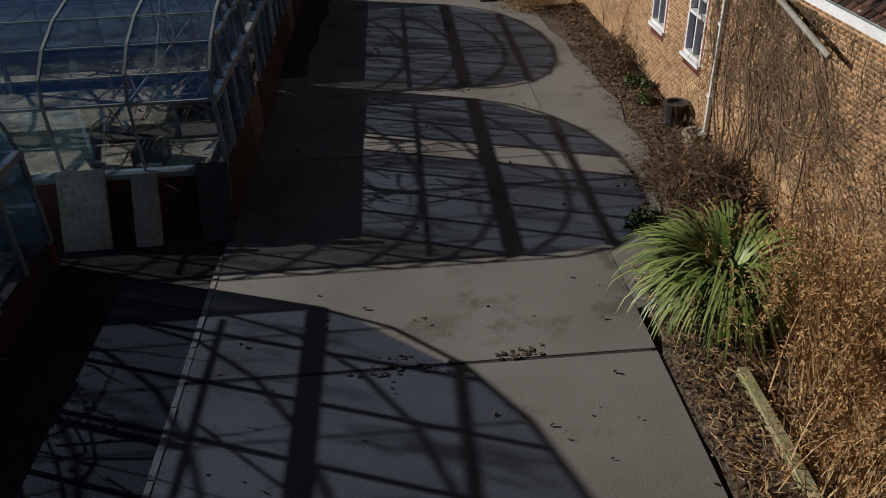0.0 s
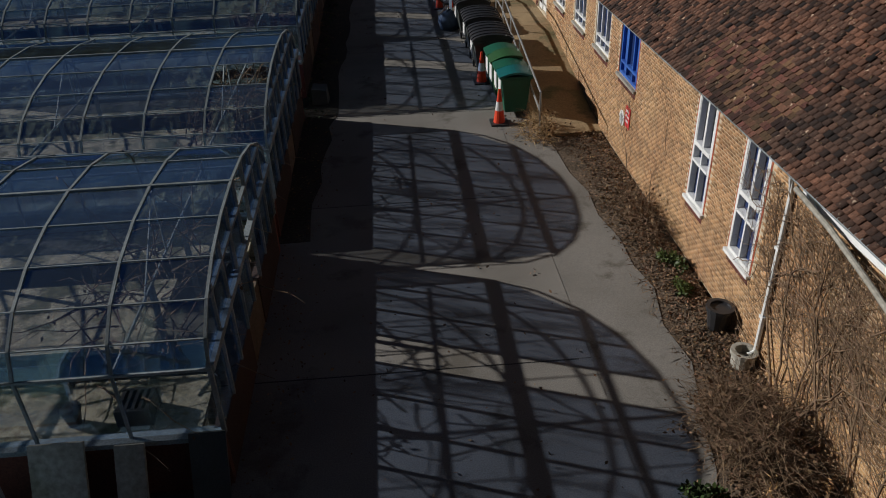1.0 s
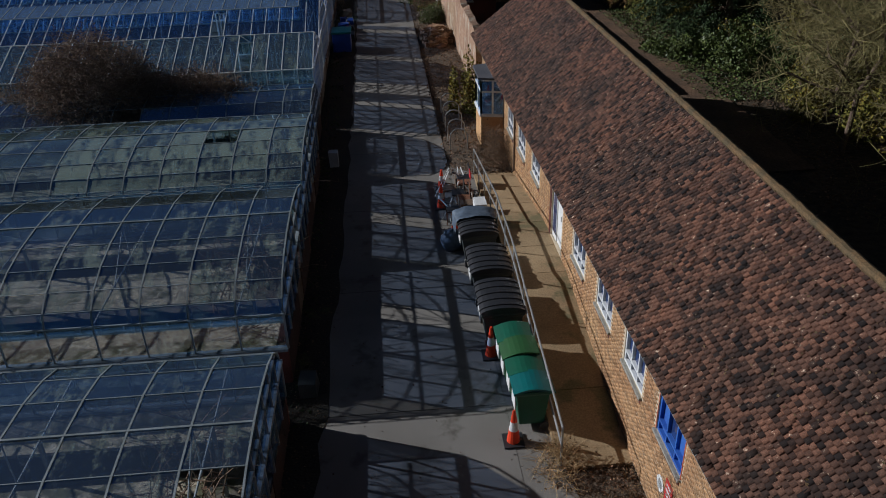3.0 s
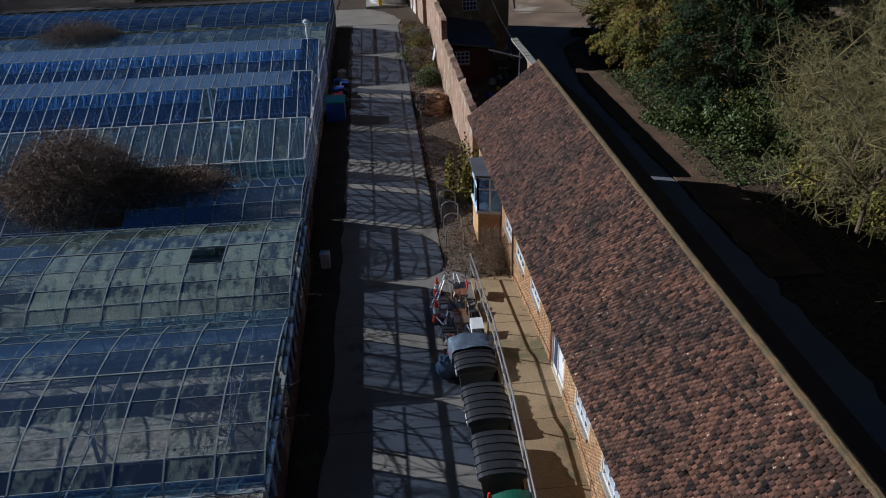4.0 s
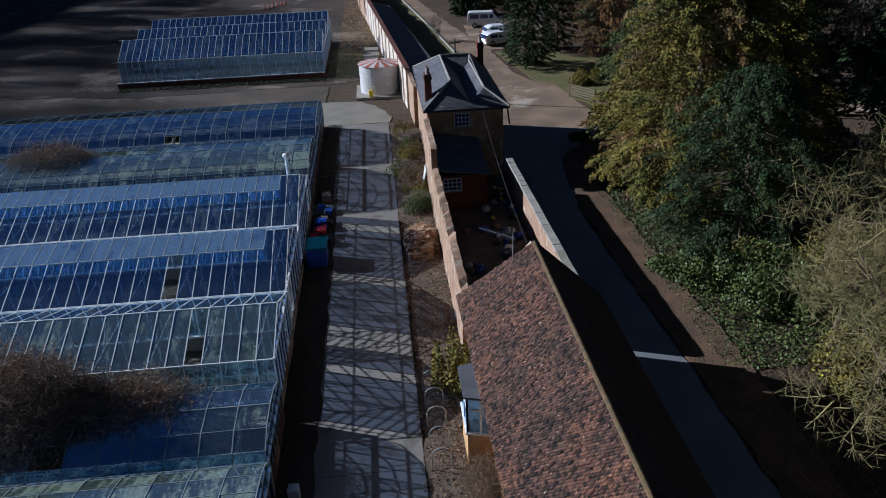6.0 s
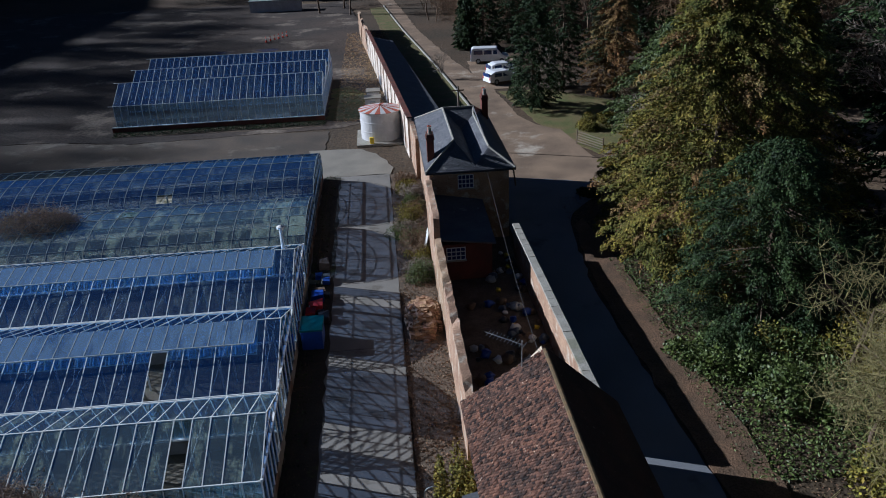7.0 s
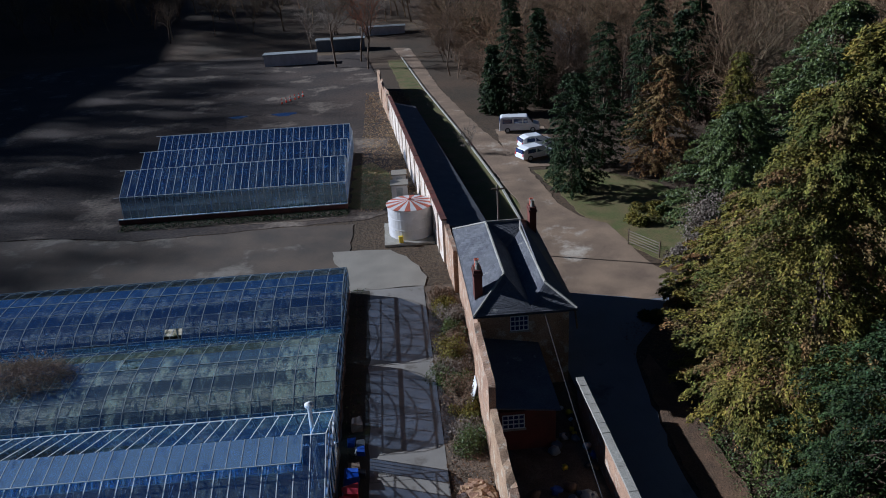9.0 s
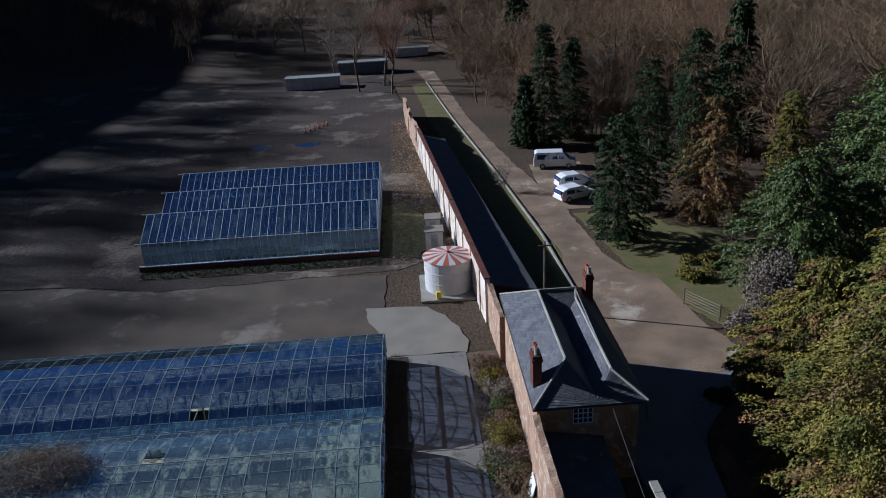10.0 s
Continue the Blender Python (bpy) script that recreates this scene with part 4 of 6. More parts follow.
# ---- stone walls, house, tank ----
def rough_wall(name, pts, h, t, material, label, seed, coping=None, jag=0.06, step=0.5):
    """An upright wall along pts with an uneven top."""
    rnd = random.Random(seed)
    root = thing(name, (pts[0][0], pts[0][1], 0), label, "wall", kind="structure")
    mb = MB()
    for (xa, ya), (xb, yb) in zip(pts, pts[1:]):
        n = max(1, int(math.hypot(xb - xa, yb - ya) / step))
        d = Vector((xb - xa, yb - ya, 0)).normalized()
        s = Vector((-d.y, d.x, 0)) * t / 2
        ring = []
        for i in range(n + 1):
            p = Vector((xa + (xb - xa) * i / n, ya + (yb - ya) * i / n, 0))
            ring.append(len(mb.v))
            for k, z in ((1, -0.1), (1, h * 0.33), (1, h * 0.66), (1, h), (-1, h), (-1, h * 0.5), (-1, -0.1)):
                j = Vector((rnd.uniform(-1, 1), rnd.uniform(-1, 1), 0)) * jag * 0.4
                mb.v.append(tuple(p + s * k + j + Vector((0, 0, z + (rnd.uniform(-jag, jag) if z >= h else 0)))))
        for a, b in zip(ring, ring[1:]):
            mb.f += [(a + q, b + q, b + q + 1, a + q + 1) for q in range(6)]
        mb.f += [tuple(ring[0] + q for q in range(7))[::-1], tuple(ring[-1] + q for q in range(7))]
    part("wall_body", mb, material, root)
    if coping:
        for (xa, ya), (xb, yb) in zip(pts, pts[1:]):
            n = max(1, int(math.hypot(xb - xa, yb - ya) / 0.75))
            for i in range(n):
                a, b = (i + 0.01) / n, (i + 0.99) / n
                mb = MB()
                mb.beam((xa + (xb - xa) * a, ya + (yb - ya) * a, h + 0.05 + rnd.uniform(-0.02, 0.02)), (xa + (xb - xa) * b, ya + (yb - ya) * b, h + 0.05 + rnd.uniform(-0.02, 0.02)), t + 0.1, 0.12)
                part("coping_stone", mb, coping, root)
    return root


rough_wall("wall_garden_high", [(4.56, 59.6), (4.55, 65.8)], 4.2, 0.34, OLDWALL, "high weathered brick wall beside the cottage", 13, jag=0.05)
rough_wall("wall_garden", [(4.62, 44.55), (4.6, 54), (4.56, 59.55)], 3.05, 0.36, OLDWALL, "tall weathered brick garden wall with ragged top", 3, jag=0.09)
rough_wall("wall_garden_far", [(4.5, 78.1), (4.3, 83.4)], 3.2, 0.34, OLDWALL, "weathered red brick garden wall", 4)
rough_wall("wall_white", [(4.15, 83.5), (2.3, 108), (0.6, 130)], 3.4, 0.34, WHITEWALL, "long whitewashed garden wall with brick coping", 5, coping=REDBRICK, jag=0.02, step=1.5)
rough_wall("wall_white_far", [(0.55, 130.3), (-0.35, 141), (-0.95, 153)], 3.2, 0.34, OLDWALL, "crumbling end of the garden wall", 6, jag=0.25, step=1.5)
rough_wall("wall_lane", [(9.75, 44.75), (9.62, 55), (9.5, 62.9)], 2.05, 0.3, OLDWALL, "lane wall with pale stone coping", 7, coping=COPING, jag=0.02)
mb = MB()
for i in range(13):
    y = 85.5 + i * 3.9
    x = 4.15 - (y - 83.5) * 0.0755
    mb.box(x - 0.26, x - 0.15, y, y + 0.4, -0.05, 3.3)
tagged(part("wall_piers", mb, WHITEWALL, bpy.data.objects["wall_white"], "whitewashed piers"), kind="stuff")
shed = thing("lean_to_shed", (5.5, 110, 0), "long low lean-to shed with dark felt roof behind the wall", "shed")
mb = MB()
mb.slab([(4.35, 84.5, 2.6), (7.9, 84.5, 1.9), (3.9, 130, 1.9), (0.85, 130, 2.6)], 0.1)
part("roof", mb, SLATE, shed)
mb = MB()
mb.slab([(7.8, 84.6, 0), (7.8, 84.6, 1.82), (3.8, 129.9, 1.82), (3.8, 129.9, 0)], 0.2)
part("wall", mb, REDBRICK, shed)
mb = MB()
mb.slab([(4.4, 84.6, 0), (4.4, 84.6, 2.48), (7.8, 84.6, 1.8), (7.8, 84.6, 0)], 0.2)
part("end_wall", mb, REDBRICK, shed)


def slated(parent, name, quad, material, rows=14):
    """A roof plane (eave, eave, top, top) with courses of slates."""
    a, b, c, d = quad
    mb = MB()
    mb.slab(quad, 0.06)
    nrm = (b - a).cross(c - a).normalized()
    for i in range(rows):
        s0, s1 = i / rows, min((i + 1) / rows + 0.01, 1)
        p, q, p2, q2 = a.lerp(d, s0), b.lerp(c, s0), a.lerp(d, s1), b.lerp(c, s1)
        n = max(1, int((q - p).length / 0.35))
        for k in range(n):
            u0, u1 = (k + 0.02) / n, (k + 0.98) / n
            lift = 0.022 + random.random() * 0.012
            mb.slab([p.lerp(q, u0) + nrm * lift, p.lerp(q, u1) + nrm * lift, p2.lerp(q2, u1) + nrm * 0.012, p2.lerp(q2, u0) + nrm * 0.012], 0.008)
    tagged(part(name, mb, material, parent), kind="stuff")


def small_window(parent, x0, x1, y, z0, z1, nx_=4, nz_=3):
    w = thing("window", ((x0 + x1) / 2, y, z0), "", "")
    w.parent = parent
    w.location = Vector(((x0 + x1) / 2, y, z0)) - base(parent)
    mb = MB()
    for i in range(nx_ + 1):
        x = x0 + (x1 - x0) * i / nx_
        mb.box(x - 0.022, x + 0.022, y - 0.06, y - 0.01, z0, z1)
    for i in range(nz_ + 1):
        z = z0 + (z1 - z0) * i / nz_
        mb.box(x0, x1, y - 0.055, y - 0.012, z - 0.022, z + 0.022)
    part("window_frame", mb, WHITE, w)
    mb = MB()
    mb.box(x0, x1, y - 0.02, y - 0.006, z0, z1)
    part("pane", mb, DARKGLASS, w)
    mb = MB()
    mb.box(x0 - 0.08, x1 + 0.08, y - 0.12, y, z0 - 0.09, z0 - 0.025)
    part("window_sill", mb, COPING, w)


house = thing("gate_house", (7.2, 72, 0), "two-storey brick cottage with grey slate hipped roof", "house")
mb = MB()
mb.box(4.62, 9.6, 65.85, 77.7, 0, 4.8)
part("main_wall", mb, OLDWALL, house, "buff and red brick walls")
ROOF = {k: Vector(v) for k, v in dict(fl=(4.4, 65.45, 4.78), fr=(9.95, 65.45, 4.78), bl=(4.4, 78.1, 4.78), br=(9.95, 78.0, 4.78), l0=(6.35, 67.6, 6.12), l1=(6.35, 75.5, 6.12),
                                      r0=(8.5, 66.95, 5.72), r1=(8.5, 74.9, 5.72), b1=(8.6, 75.5, 6.12), v0=(7.5, 65.75, 4.97), v1=(7.5, 73.7, 4.97)).items()}
ROOF["m0"], ROOF["m1"] = Vector((7.5, 65.45, 4.78)), Vector((7.5, 75.5, 6.12))
for name, quad in (("west_slope", "bl fl l0 l1"), ("front_hip", "fl m0 v0 l0"), ("front_hip", "m0 fr r0 v0"), ("east_slope", "fr br b1 r0"), ("back_slope", "br bl l1 b1"),
                   ("inner_slope", "v0 v1 l1 l0"), ("inner_slope", "v1 v0 r0 r1"), ("valley_back", "v1 r1 b1 l1")):
    slated(house, name, [ROOF[k] for k in quad.split()], SLATE)
mb = MB()
for pair in ("fl l0", "l0 l1", "bl l1", "l1 b1", "r0 r1", "fr r0", "br b1", "r1 b1"):
    p, q = (ROOF[k] for k in pair.split())
    mb.tube([p + Vector((0, 0, 0.05)), q + Vector((0, 0, 0.05))], 0.075, 6)
part("ridge_cap", mb, COPING, house)
mb = MB()
for p, q in (("fl", "fr"), ("fl", "bl"), ("fr", "br")):
    mb.tube([ROOF[p] - Vector((0, 0, 0.08)), ROOF[q] - Vector((0, 0, 0.08))], 0.05, 6)
part("gutter", mb, BLACKPL, house, "black half-round gutter")
small_window(house, 6.4, 7.35, 65.85, 3.55, 4.4)
def chimney(x, y, z0, z1):
    c = thing("chimney", (x, y, z0), "", "")
    c.parent = house
    c.location = Vector((x, y, z0)) - base(house)
    mb = MB()
    mb.box(x - 0.22, x + 0.22, y - 0.42, y + 0.42, z0, z1)
    mb.box(x - 0.27, x + 0.27, y - 0.47, y + 0.47, z1 - 0.32, z1 - 0.18)
    part("chimney_shaft", mb, REDBRICK, c)
    for dy in (-0.2, 0.2):
        mb = MB()
        mb.lathe((x, y + dy, z1), [(0.13, 0), (0.11, 0.35), (0.14, 0.38), (0.14, 0.42), (0.09, 0.42), (0.09, 0.3)], 10)
        part("chimney_pot", mb, FADED_RED if dy > 0 else COPING, c, "terracotta pot" if dy > 0 else "pale clay pot")
chimney(4.85, 67.4, 4.6, 6.75)
chimney(9.45, 76.0, 4.9, 6.9)
mb = MB()
mb.box(4.72, 7.7, 60.3, 65.85, 0, 2.24)
part("extension_wall", mb, REDBRICK, house, "red brick extension")
mb = MB()
mb.slab([(4.6, 60.05, 2.72), (7.9, 60.05, 2.3), (7.9, 65.8, 2.72), (4.6, 65.8, 3.3)], 0.09)
part("extension_roof", mb, SLATE, house, "dark slate lean-to roof")
mb = MB()
for x, zt in ((4.74, 3.16), (7.48, 2.68)):
    n = len(mb.v)
    mb.v += [(x, 60.3, 2.22), (x, 65.8, 2.22), (x, 65.8, zt), (x + 0.2, 60.3, 2.22), (x + 0.2, 65.8, 2.22), (x + 0.2, 65.8, zt)]
    mb.f += [(n, n + 1, n + 2), (n + 5, n + 4, n + 3), (n, n + 3, n + 4, n + 1), (n + 1, n + 4, n + 5, n + 2), (n + 2, n + 5, n + 3, n)]
part("extension_cheek", mb, REDBRICK, house)
small_window(house, 5.1, 6.15, 60.3, 1.3, 2.05)
mb = MB()
mb.tube([(9.8, 65.4, 4.75), (9.95, 65.4, 3.6)], 0.05, 6)
part("downpipe", mb, BARK, house)

tank = thing("water_tank", (1.75, 89.9, 0), "round white water tank with red and white striped conical lid", "tank")
mb = MB()
mb.lathe((1.75, 89.9, 0), [(1.88, 0.15), (1.88, 0.9), (1.9, 0.92), (1.9, 0.98), (1.88, 1.0), (1.88, 1.75), (1.9, 1.77), (1.9, 1.83), (1.88, 1.85), (1.88, 2.75)], 40)
part("shell", mb, TANKW, tank, "white corrugated steel shell")
for i in range(24):
    mb = MB()
    a, b = 2 * math.pi * i / 24, 2 * math.pi * (i + 1) / 24
    P = lambda ang, r, z: (1.75 + r * math.cos(ang), 89.9 + r * math.sin(ang), z)
    mb.slab([P(a, 2.0, 2.74), P(b, 2.0, 2.74), P(b, 0.12, 3.05), P(a, 0.12, 3.05)], 0.03)
    part("lid_segment", mb, FADED_RED if i % 2 else TANKW, tank, "orange-red lid panel" if i % 2 else "white lid panel")
mb = MB()
mb.lathe((1.75, 89.9, 2.98), [(0.16, 0), (0.16, 0.12), (0.05, 0.2)], 12)
part("cap", mb, FADED_RED, tank)
mb = MB()
mb.box(-0.55, 4.0, 87.4, 92.3, -0.1, 0.16, 0.02)
solo("tank_plinth", mb, COPING, "low concrete plinth under the tank", "plinth")
mb = MB()
mb.box(0.62, 1.0, 87.5, 87.85, 0.16, 0.75, 0.03)
solo("yellow_box", mb, YELLOWPL, "yellow plastic grit box by the tank", "box", bevel=0.04)
for (x, y, h, w) in ((1.0, 98.5, 1.7, 1.5), (1.05, 102.3, 1.5, 1.3)):
    b = thing("pump_cabinet", (x, y, 0), "pale weathered pump cabinet with flat lid", "cabinet", "cabinets behind the tank")
    mb = MB()
    mb.box(x - w / 2, x + w / 2, y - 0.7, y + 0.7, -0.05, h)
    part("body", mb, TANKW, b)
    mb = MB()
    mb.box(x - w / 2 - 0.1, x + w / 2 + 0.1, y - 0.8, y + 0.8, h, h + 0.12)
    part("lid", mb, PALE_CONCRETE, b)
    mb = MB()
    mb.box(x - 0.3, x + 0.3, y - 0.73, y - 0.7, 0.2, h - 0.2)
    part("door", mb, ALU, b)


# ---- bins, cones, junk ----
def wheelie_bin(x, y, body, lid, label, open_lid=0.0, turn=0.0):
    b = thing("wheelie_bin", (x, y, 0), label, "bin", "wheelie bins beside the ramp")
    mb = MB()
    n = 0
    for z, w, d in ((0.12, 0.24, 0.27), (0.95, 0.29, 0.36), (0.99, 0.32, 0.4), (1.05, 0.32, 0.4)):
        mb.v += [(x - d, y - w, z), (x + d, y - w, z), (x + d, y + w, z), (x - d, y + w, z)]
    for k in range(3):
        mb.f += [(4 * k + i, 4 * k + (i + 1) % 4, 4 * k + 4 + (i + 1) % 4, 4 * k + 4 + i) for i in range(4)]
    mb.f += [(3, 2, 1, 0), (12, 13, 14, 15)]
    part("body", mb, body, b, bevel=0.02)
    mb = MB()
    n = 8
    for i in range(n + 1):
        u = i / n
        zz = 1.06 + 0.1 * math.sin(math.pi * u) + open_lid * u
        mb.v += [(x - 0.42 + 0.84 * u, y - 0.34, zz), (x - 0.42 + 0.84 * u, y + 0.34, zz), (x - 0.42 + 0.84 * u, y - 0.34, zz - 0.05), (x - 0.42 + 0.84 * u, y + 0.34, zz - 0.05)]
    for i in range(n):
        a = 4 * i
        mb.f += [(a, a + 4, a + 5, a + 1), (a + 2, a + 3, a + 7, a + 6), (a, a + 2, a + 6, a + 4), (a + 1, a + 5, a + 7, a + 3)]
    mb.f += [(0, 1, 3, 2), (4 * n, 4 * n + 2, 4 * n + 3, 4 * n + 1)]
    part("lid", mb, lid, b)
    mb = MB()
    mb.tube([(x + 0.46, y - 0.3, 1.0), (x + 0.46, y + 0.3, 1.0)], 0.025, 6)
    part("handle", mb, lid, b)
    for s in (-0.3, 0.3):
        mb = MB()
        mb.lathe((0, 0, 0), [(0.1, -0.025), (0.1, 0.025)], 12)
        mb.v = [(x + 0.28 + px_, y + s + pz_, 0.1 + py_) for px_, py_, pz_ in mb.v]
        part("wheel", mb, BLACKPL, b)
    mb = MB()
    mb.box(x - 0.375, x - 0.345, y - 0.2, y + 0.2, 0.5, 0.92)
    part("paper_label", mb, WHITE, b, "white paper sticker")
    return b


wheelie_bin(2.86, 21.8, GREENPL, TEALPL, "dark green wheelie bin with teal lid")
wheelie_bin(2.84, 22.42, LIMEPL, GREENPL, "green wheelie bin with dark green lid")
wheelie_bin(2.80, 23.02, LIMEPL, LIMEPL, "mid green wheelie bin", 0.1)
wheelie_bin(2.78, 23.64, GREENPL, GREENPL, "dark green wheelie bin with dented lid", 0.05)


def skip_bin(x, y, label, lid_mat, covered=False):
    b = thing("wheeled_container", (x, y, 0), label, "bin", "large black waste containers")
    mb = MB()
    lv = [(0.22, 0.40, 0.56), (0.95, 0.5, 0.66), (1.0, 0.55, 0.7), (1.1, 0.55, 0.7)]
    for z, w, d in lv:
        mb.v += [(x - w, y - d, z), (x + w, y - d, z), (x + w, y + d, z), (x - w, y + d, z)]
    for k in range(3):
        mb.f += [(4 * k + i, 4 * k + (i + 1) % 4, 4 * k + 4 + (i + 1) % 4, 4 * k + 4 + i) for i in range(4)]
    mb.f += [(3, 2, 1, 0), (12, 13, 14, 15)]
    part("body", mb, BINGREY, b, bevel=0.03)
    mb = MB()
    n = 10
    for i in range(n + 1):
        a = math.pi * i / n
        cx, cz = x - 0.57 * math.cos(a), 1.1 + 0.17 * math.sin(a)
        mb.v += [(cx, y - 0.72, cz), (cx, y + 0.72, cz)]
    for i in range(n):
        mb.f.append((2 * i, 2 * i + 1, 2 * i + 3, 2 * i + 2))
    mb.f += [tuple(2 * i for i in range(n + 1)), tuple(2 * i + 1 for i in range(n, -1, -1))]
    part("lid", mb, lid_mat, b)
    for k in range(5):
        mb = MB()
        yy = y - 0.56 + k * 0.28
        for i in range(n):
            a, c2 = math.pi * i / n, math.pi * (i + 1) / n
            mb.beam((x - 0.585 * math.cos(a), yy, 1.105 + 0.178 * math.sin(a)), (x - 0.585 * math.cos(c2), yy, 1.105 + 0.178 * math.sin(c2)), 0.04, 0.02)
        part("lid_rib", mb, lid_mat, b)
    for sx in (-0.4, 0.4):
        for sy in (-0.55, 0.55):
            mb = MB()
            mb.lathe((0, 0, 0), [(0.1, -0.025), (0.1, 0.025)], 12)
            mb.v = [(x + sx + pz_, y + sy + px_, 0.1 + py_) for px_, py_, pz_ in mb.v]
            w = part("wheel", mb, BLACKPL, b)
            mb = MB()
            mb.box(x + sx - 0.04, x + sx + 0.04, y + sy - 0.03, y + sy + 0.03, 0.12, 0.24)
            part("caster_fork", mb, STEEL, w)
    mb = MB()
    mb.box(x - 0.53, x - 0.505, y - 0.25, y + 0.2, 0.6, 0.9)
    part("paper_label", mb, WHITE, b, "pale sticker")
    if covered:
        rnd = random.Random(5)
        n = 14
        mb = MB()
        for j in range(9):
            for i in range(n + 1):
                a = math.pi * i / n
                flap = 1.0 + (0.12 * (j / 8) ** 2) + rnd.uniform(-0.03, 0.07)
                mb.v.append((x - 0.61 * flap * math.cos(a) + rnd.uniform(-0.01, 0.01), y + 0.1 + j * 0.085 + rnd.uniform(-0.04, 0.04), (1.13 if 0 < i < n else 0.75 + rnd.uniform(-0.1, 0.1)) + 0.2 * flap * math.sin(a)))
        for j in range(8):
            for i in range(n):
                q = j * (n + 1) + i
                mb.f.append((q, q + 1, q + n + 2, q + n + 1))
        solo("plastic_cover", mb, TARP, "crumpled grey plastic sheet draped over a container", "sheet", smooth=True)


skip_bin(2.68, 25.15, "black waste container with ribbed rounded lid", BLACKPL)
skip_bin(2.66, 27.05, "black waste container with ribbed rounded lid", BLACKPL)
skip_bin(2.6, 29.2, "black waste container partly draped with plastic sheet", BLACKPL, True)
mb = MB()
rnd = random.Random(8)
mb.lathe((1.95, 29.9, 0.0), [(0.3, 0), (0.42, 0.2), (0.36, 0.45), (0.15, 0.6), (0.03, 0.65)], 11)
mb.v = [(a + rnd.uniform(-0.06, 0.06), c2 + rnd.uniform(-0.06, 0.06), d + (rnd.uniform(-0.04, 0.04) if d > 0 else 0)) for a, c2, d in mb.v]
solo("plastic_sheet", mb, TARP, "crumpled grey-blue plastic sheet on the road", "sheet", smooth=True)


def cone(x, y, label, h=0.72, lean=0.0):
    c = thing("traffic_cone", (x, y, 0), label, "cone", "traffic cones")
    mb = MB()
    mb.box(x - 0.22, x + 0.22, y - 0.22, y + 0.22, 0.0, 0.04)
    part("base", mb, BLACKPL, c, "black rubber base")
    r = lambda z: 0.15 - 0.12 * z / h
    for z0, z1, m, n in ((0.04, h * 0.4, CONE_RED, "lower_body"), (h * 0.4, h * 0.66, REFLECT, "reflective_band"), (h * 0.66, h, CONE_RED, "upper_body")):
        mb = MB()
        mb.lathe((x, y, 0), [(r(z0), z0), (r(z1), z1)], 14)
        part(n, mb, m, c)
    return c


cone(2.4, 21.2, "orange traffic cone with white band at the end of the bins", 0.86)
cone(2.34, 24.25, "orange traffic cone beside the green bins", 0.86)
cone(1.8, 32.75, "orange traffic cone beside the scrap heap", 0.86)
cone(2.1, 30.9, "orange traffic cone behind the containers", 0.7)
cone(1.95, 34.4, "orange traffic cone at the end of the scrap heap", 0.7)
for i in range(6):
    cone(-15.6 + i * 0.55, 146 + i * 0.9, "orange cone in a row on the dirt yard", 0.85)

# scrap heap: chairs and metal frames
rnd = random.Random(21)
for i in range(7):
    x, y, z = 2.3 + rnd.uniform(-0.35, 0.6), 31.6 + i * 0.42, 0.0
    ch = thing("scrap_chair", (x, y, 0), "old metal-framed chair thrown on the scrap heap", "chair", "scrap chairs")
    s = 0.22
    for dx, dy in ((-s, -s), (s, -s), (s, s), (-s, s)):
        mb = MB()
        mb.tube([(x + dx, y + dy, 0), (x + dx * 0.9, y + dy * 0.9, 0.45)], 0.013, 5)
        part("leg", mb, STEEL if i % 2 else RUST, ch)
    mb = MB()
    mb.box(x - s, x + s, y - s, y + s, 0.44, 0.49, 0.012)
    part("seat", mb, (BLACKPL, BARK, RUST)[i % 3], ch)
    mb = MB()
    mb.box(x + s - 0.03, x + s, y - s, y + s, 0.6, 0.9, 0.02)
    part("backrest", mb, (BLACKPL, BARK, REDPAINT if i == 5 else RUST)[i % 3], ch)
for i in range(24):
    x, y = 2.4 + rnd.uniform(-0.5, 0.6), 31.4 + rnd.random() * 3.0
    mb = MB()
    a = rnd.uniform(0, math.pi)
    L_ = rnd.uniform(0.5, 0.9)
    mb.tube([(x - L_ * math.cos(a) * 0.5, y - L_ * math.sin(a), 0.03 + rnd.random() * 0.3), (x + L_ * math.cos(a) * 0.5, y + L_ * math.sin(a), 0.2 + rnd.random() * 0.5)], 0.022, 5)
    solo("scrap_pole", mb, (WHITE, STEEL, RUST, ALU, WHITE)[i % 5], "bent metal pole lying on the scrap heap", "pole", "scrap poles")
mb = MB()
mb.box(2.75, 3.1, 30.6, 31.2, 1.42, 1.46), mb.box(2.72, 2.78, 30.6, 31.2, 1.2, 1.45)
mb.v = [(a, b, c - 0.4) for a, b, c in mb.v]
solo("white_bracket", mb, WHITE, "white board leaning by the handrail", "board")

fascia = MB()
fascia.box(4.685, 4.715, NEAR, 11.5, 2.80, 2.985)
part("fascia_board", fascia, WHITE, building, "white painted fascia board")
mb = MB()
mb.tube([(4.56, 11.45, 2.93), (4.55, 10.6, 2.86), (4.53, 9.7, 2.72), (4.5, 8.5, 2.5)], 0.034, 8)
part("loose_gutter", mb, COPING, building, "dirty white gutter length hanging loose")

# cycle hoops
for i in range(5):
    y = 37.9 + i * 1.15
    h = thing("cycle_hoop", (2.95, y, 0), "grey steel cycle hoop beside the road", "cycle stand", "row of cycle hoops")
    mb = MB()
    mb.tube([(2.6, y, -0.05)] + [(2.95 - 0.35 * math.cos(a), y, 0.6 + 0.3 * math.sin(a)) for a in np.linspace(0, math.pi, 9)] + [(3.3, y, -0.05)], 0.025, 6)
    part("hoop_bar", mb, STEEL, h)

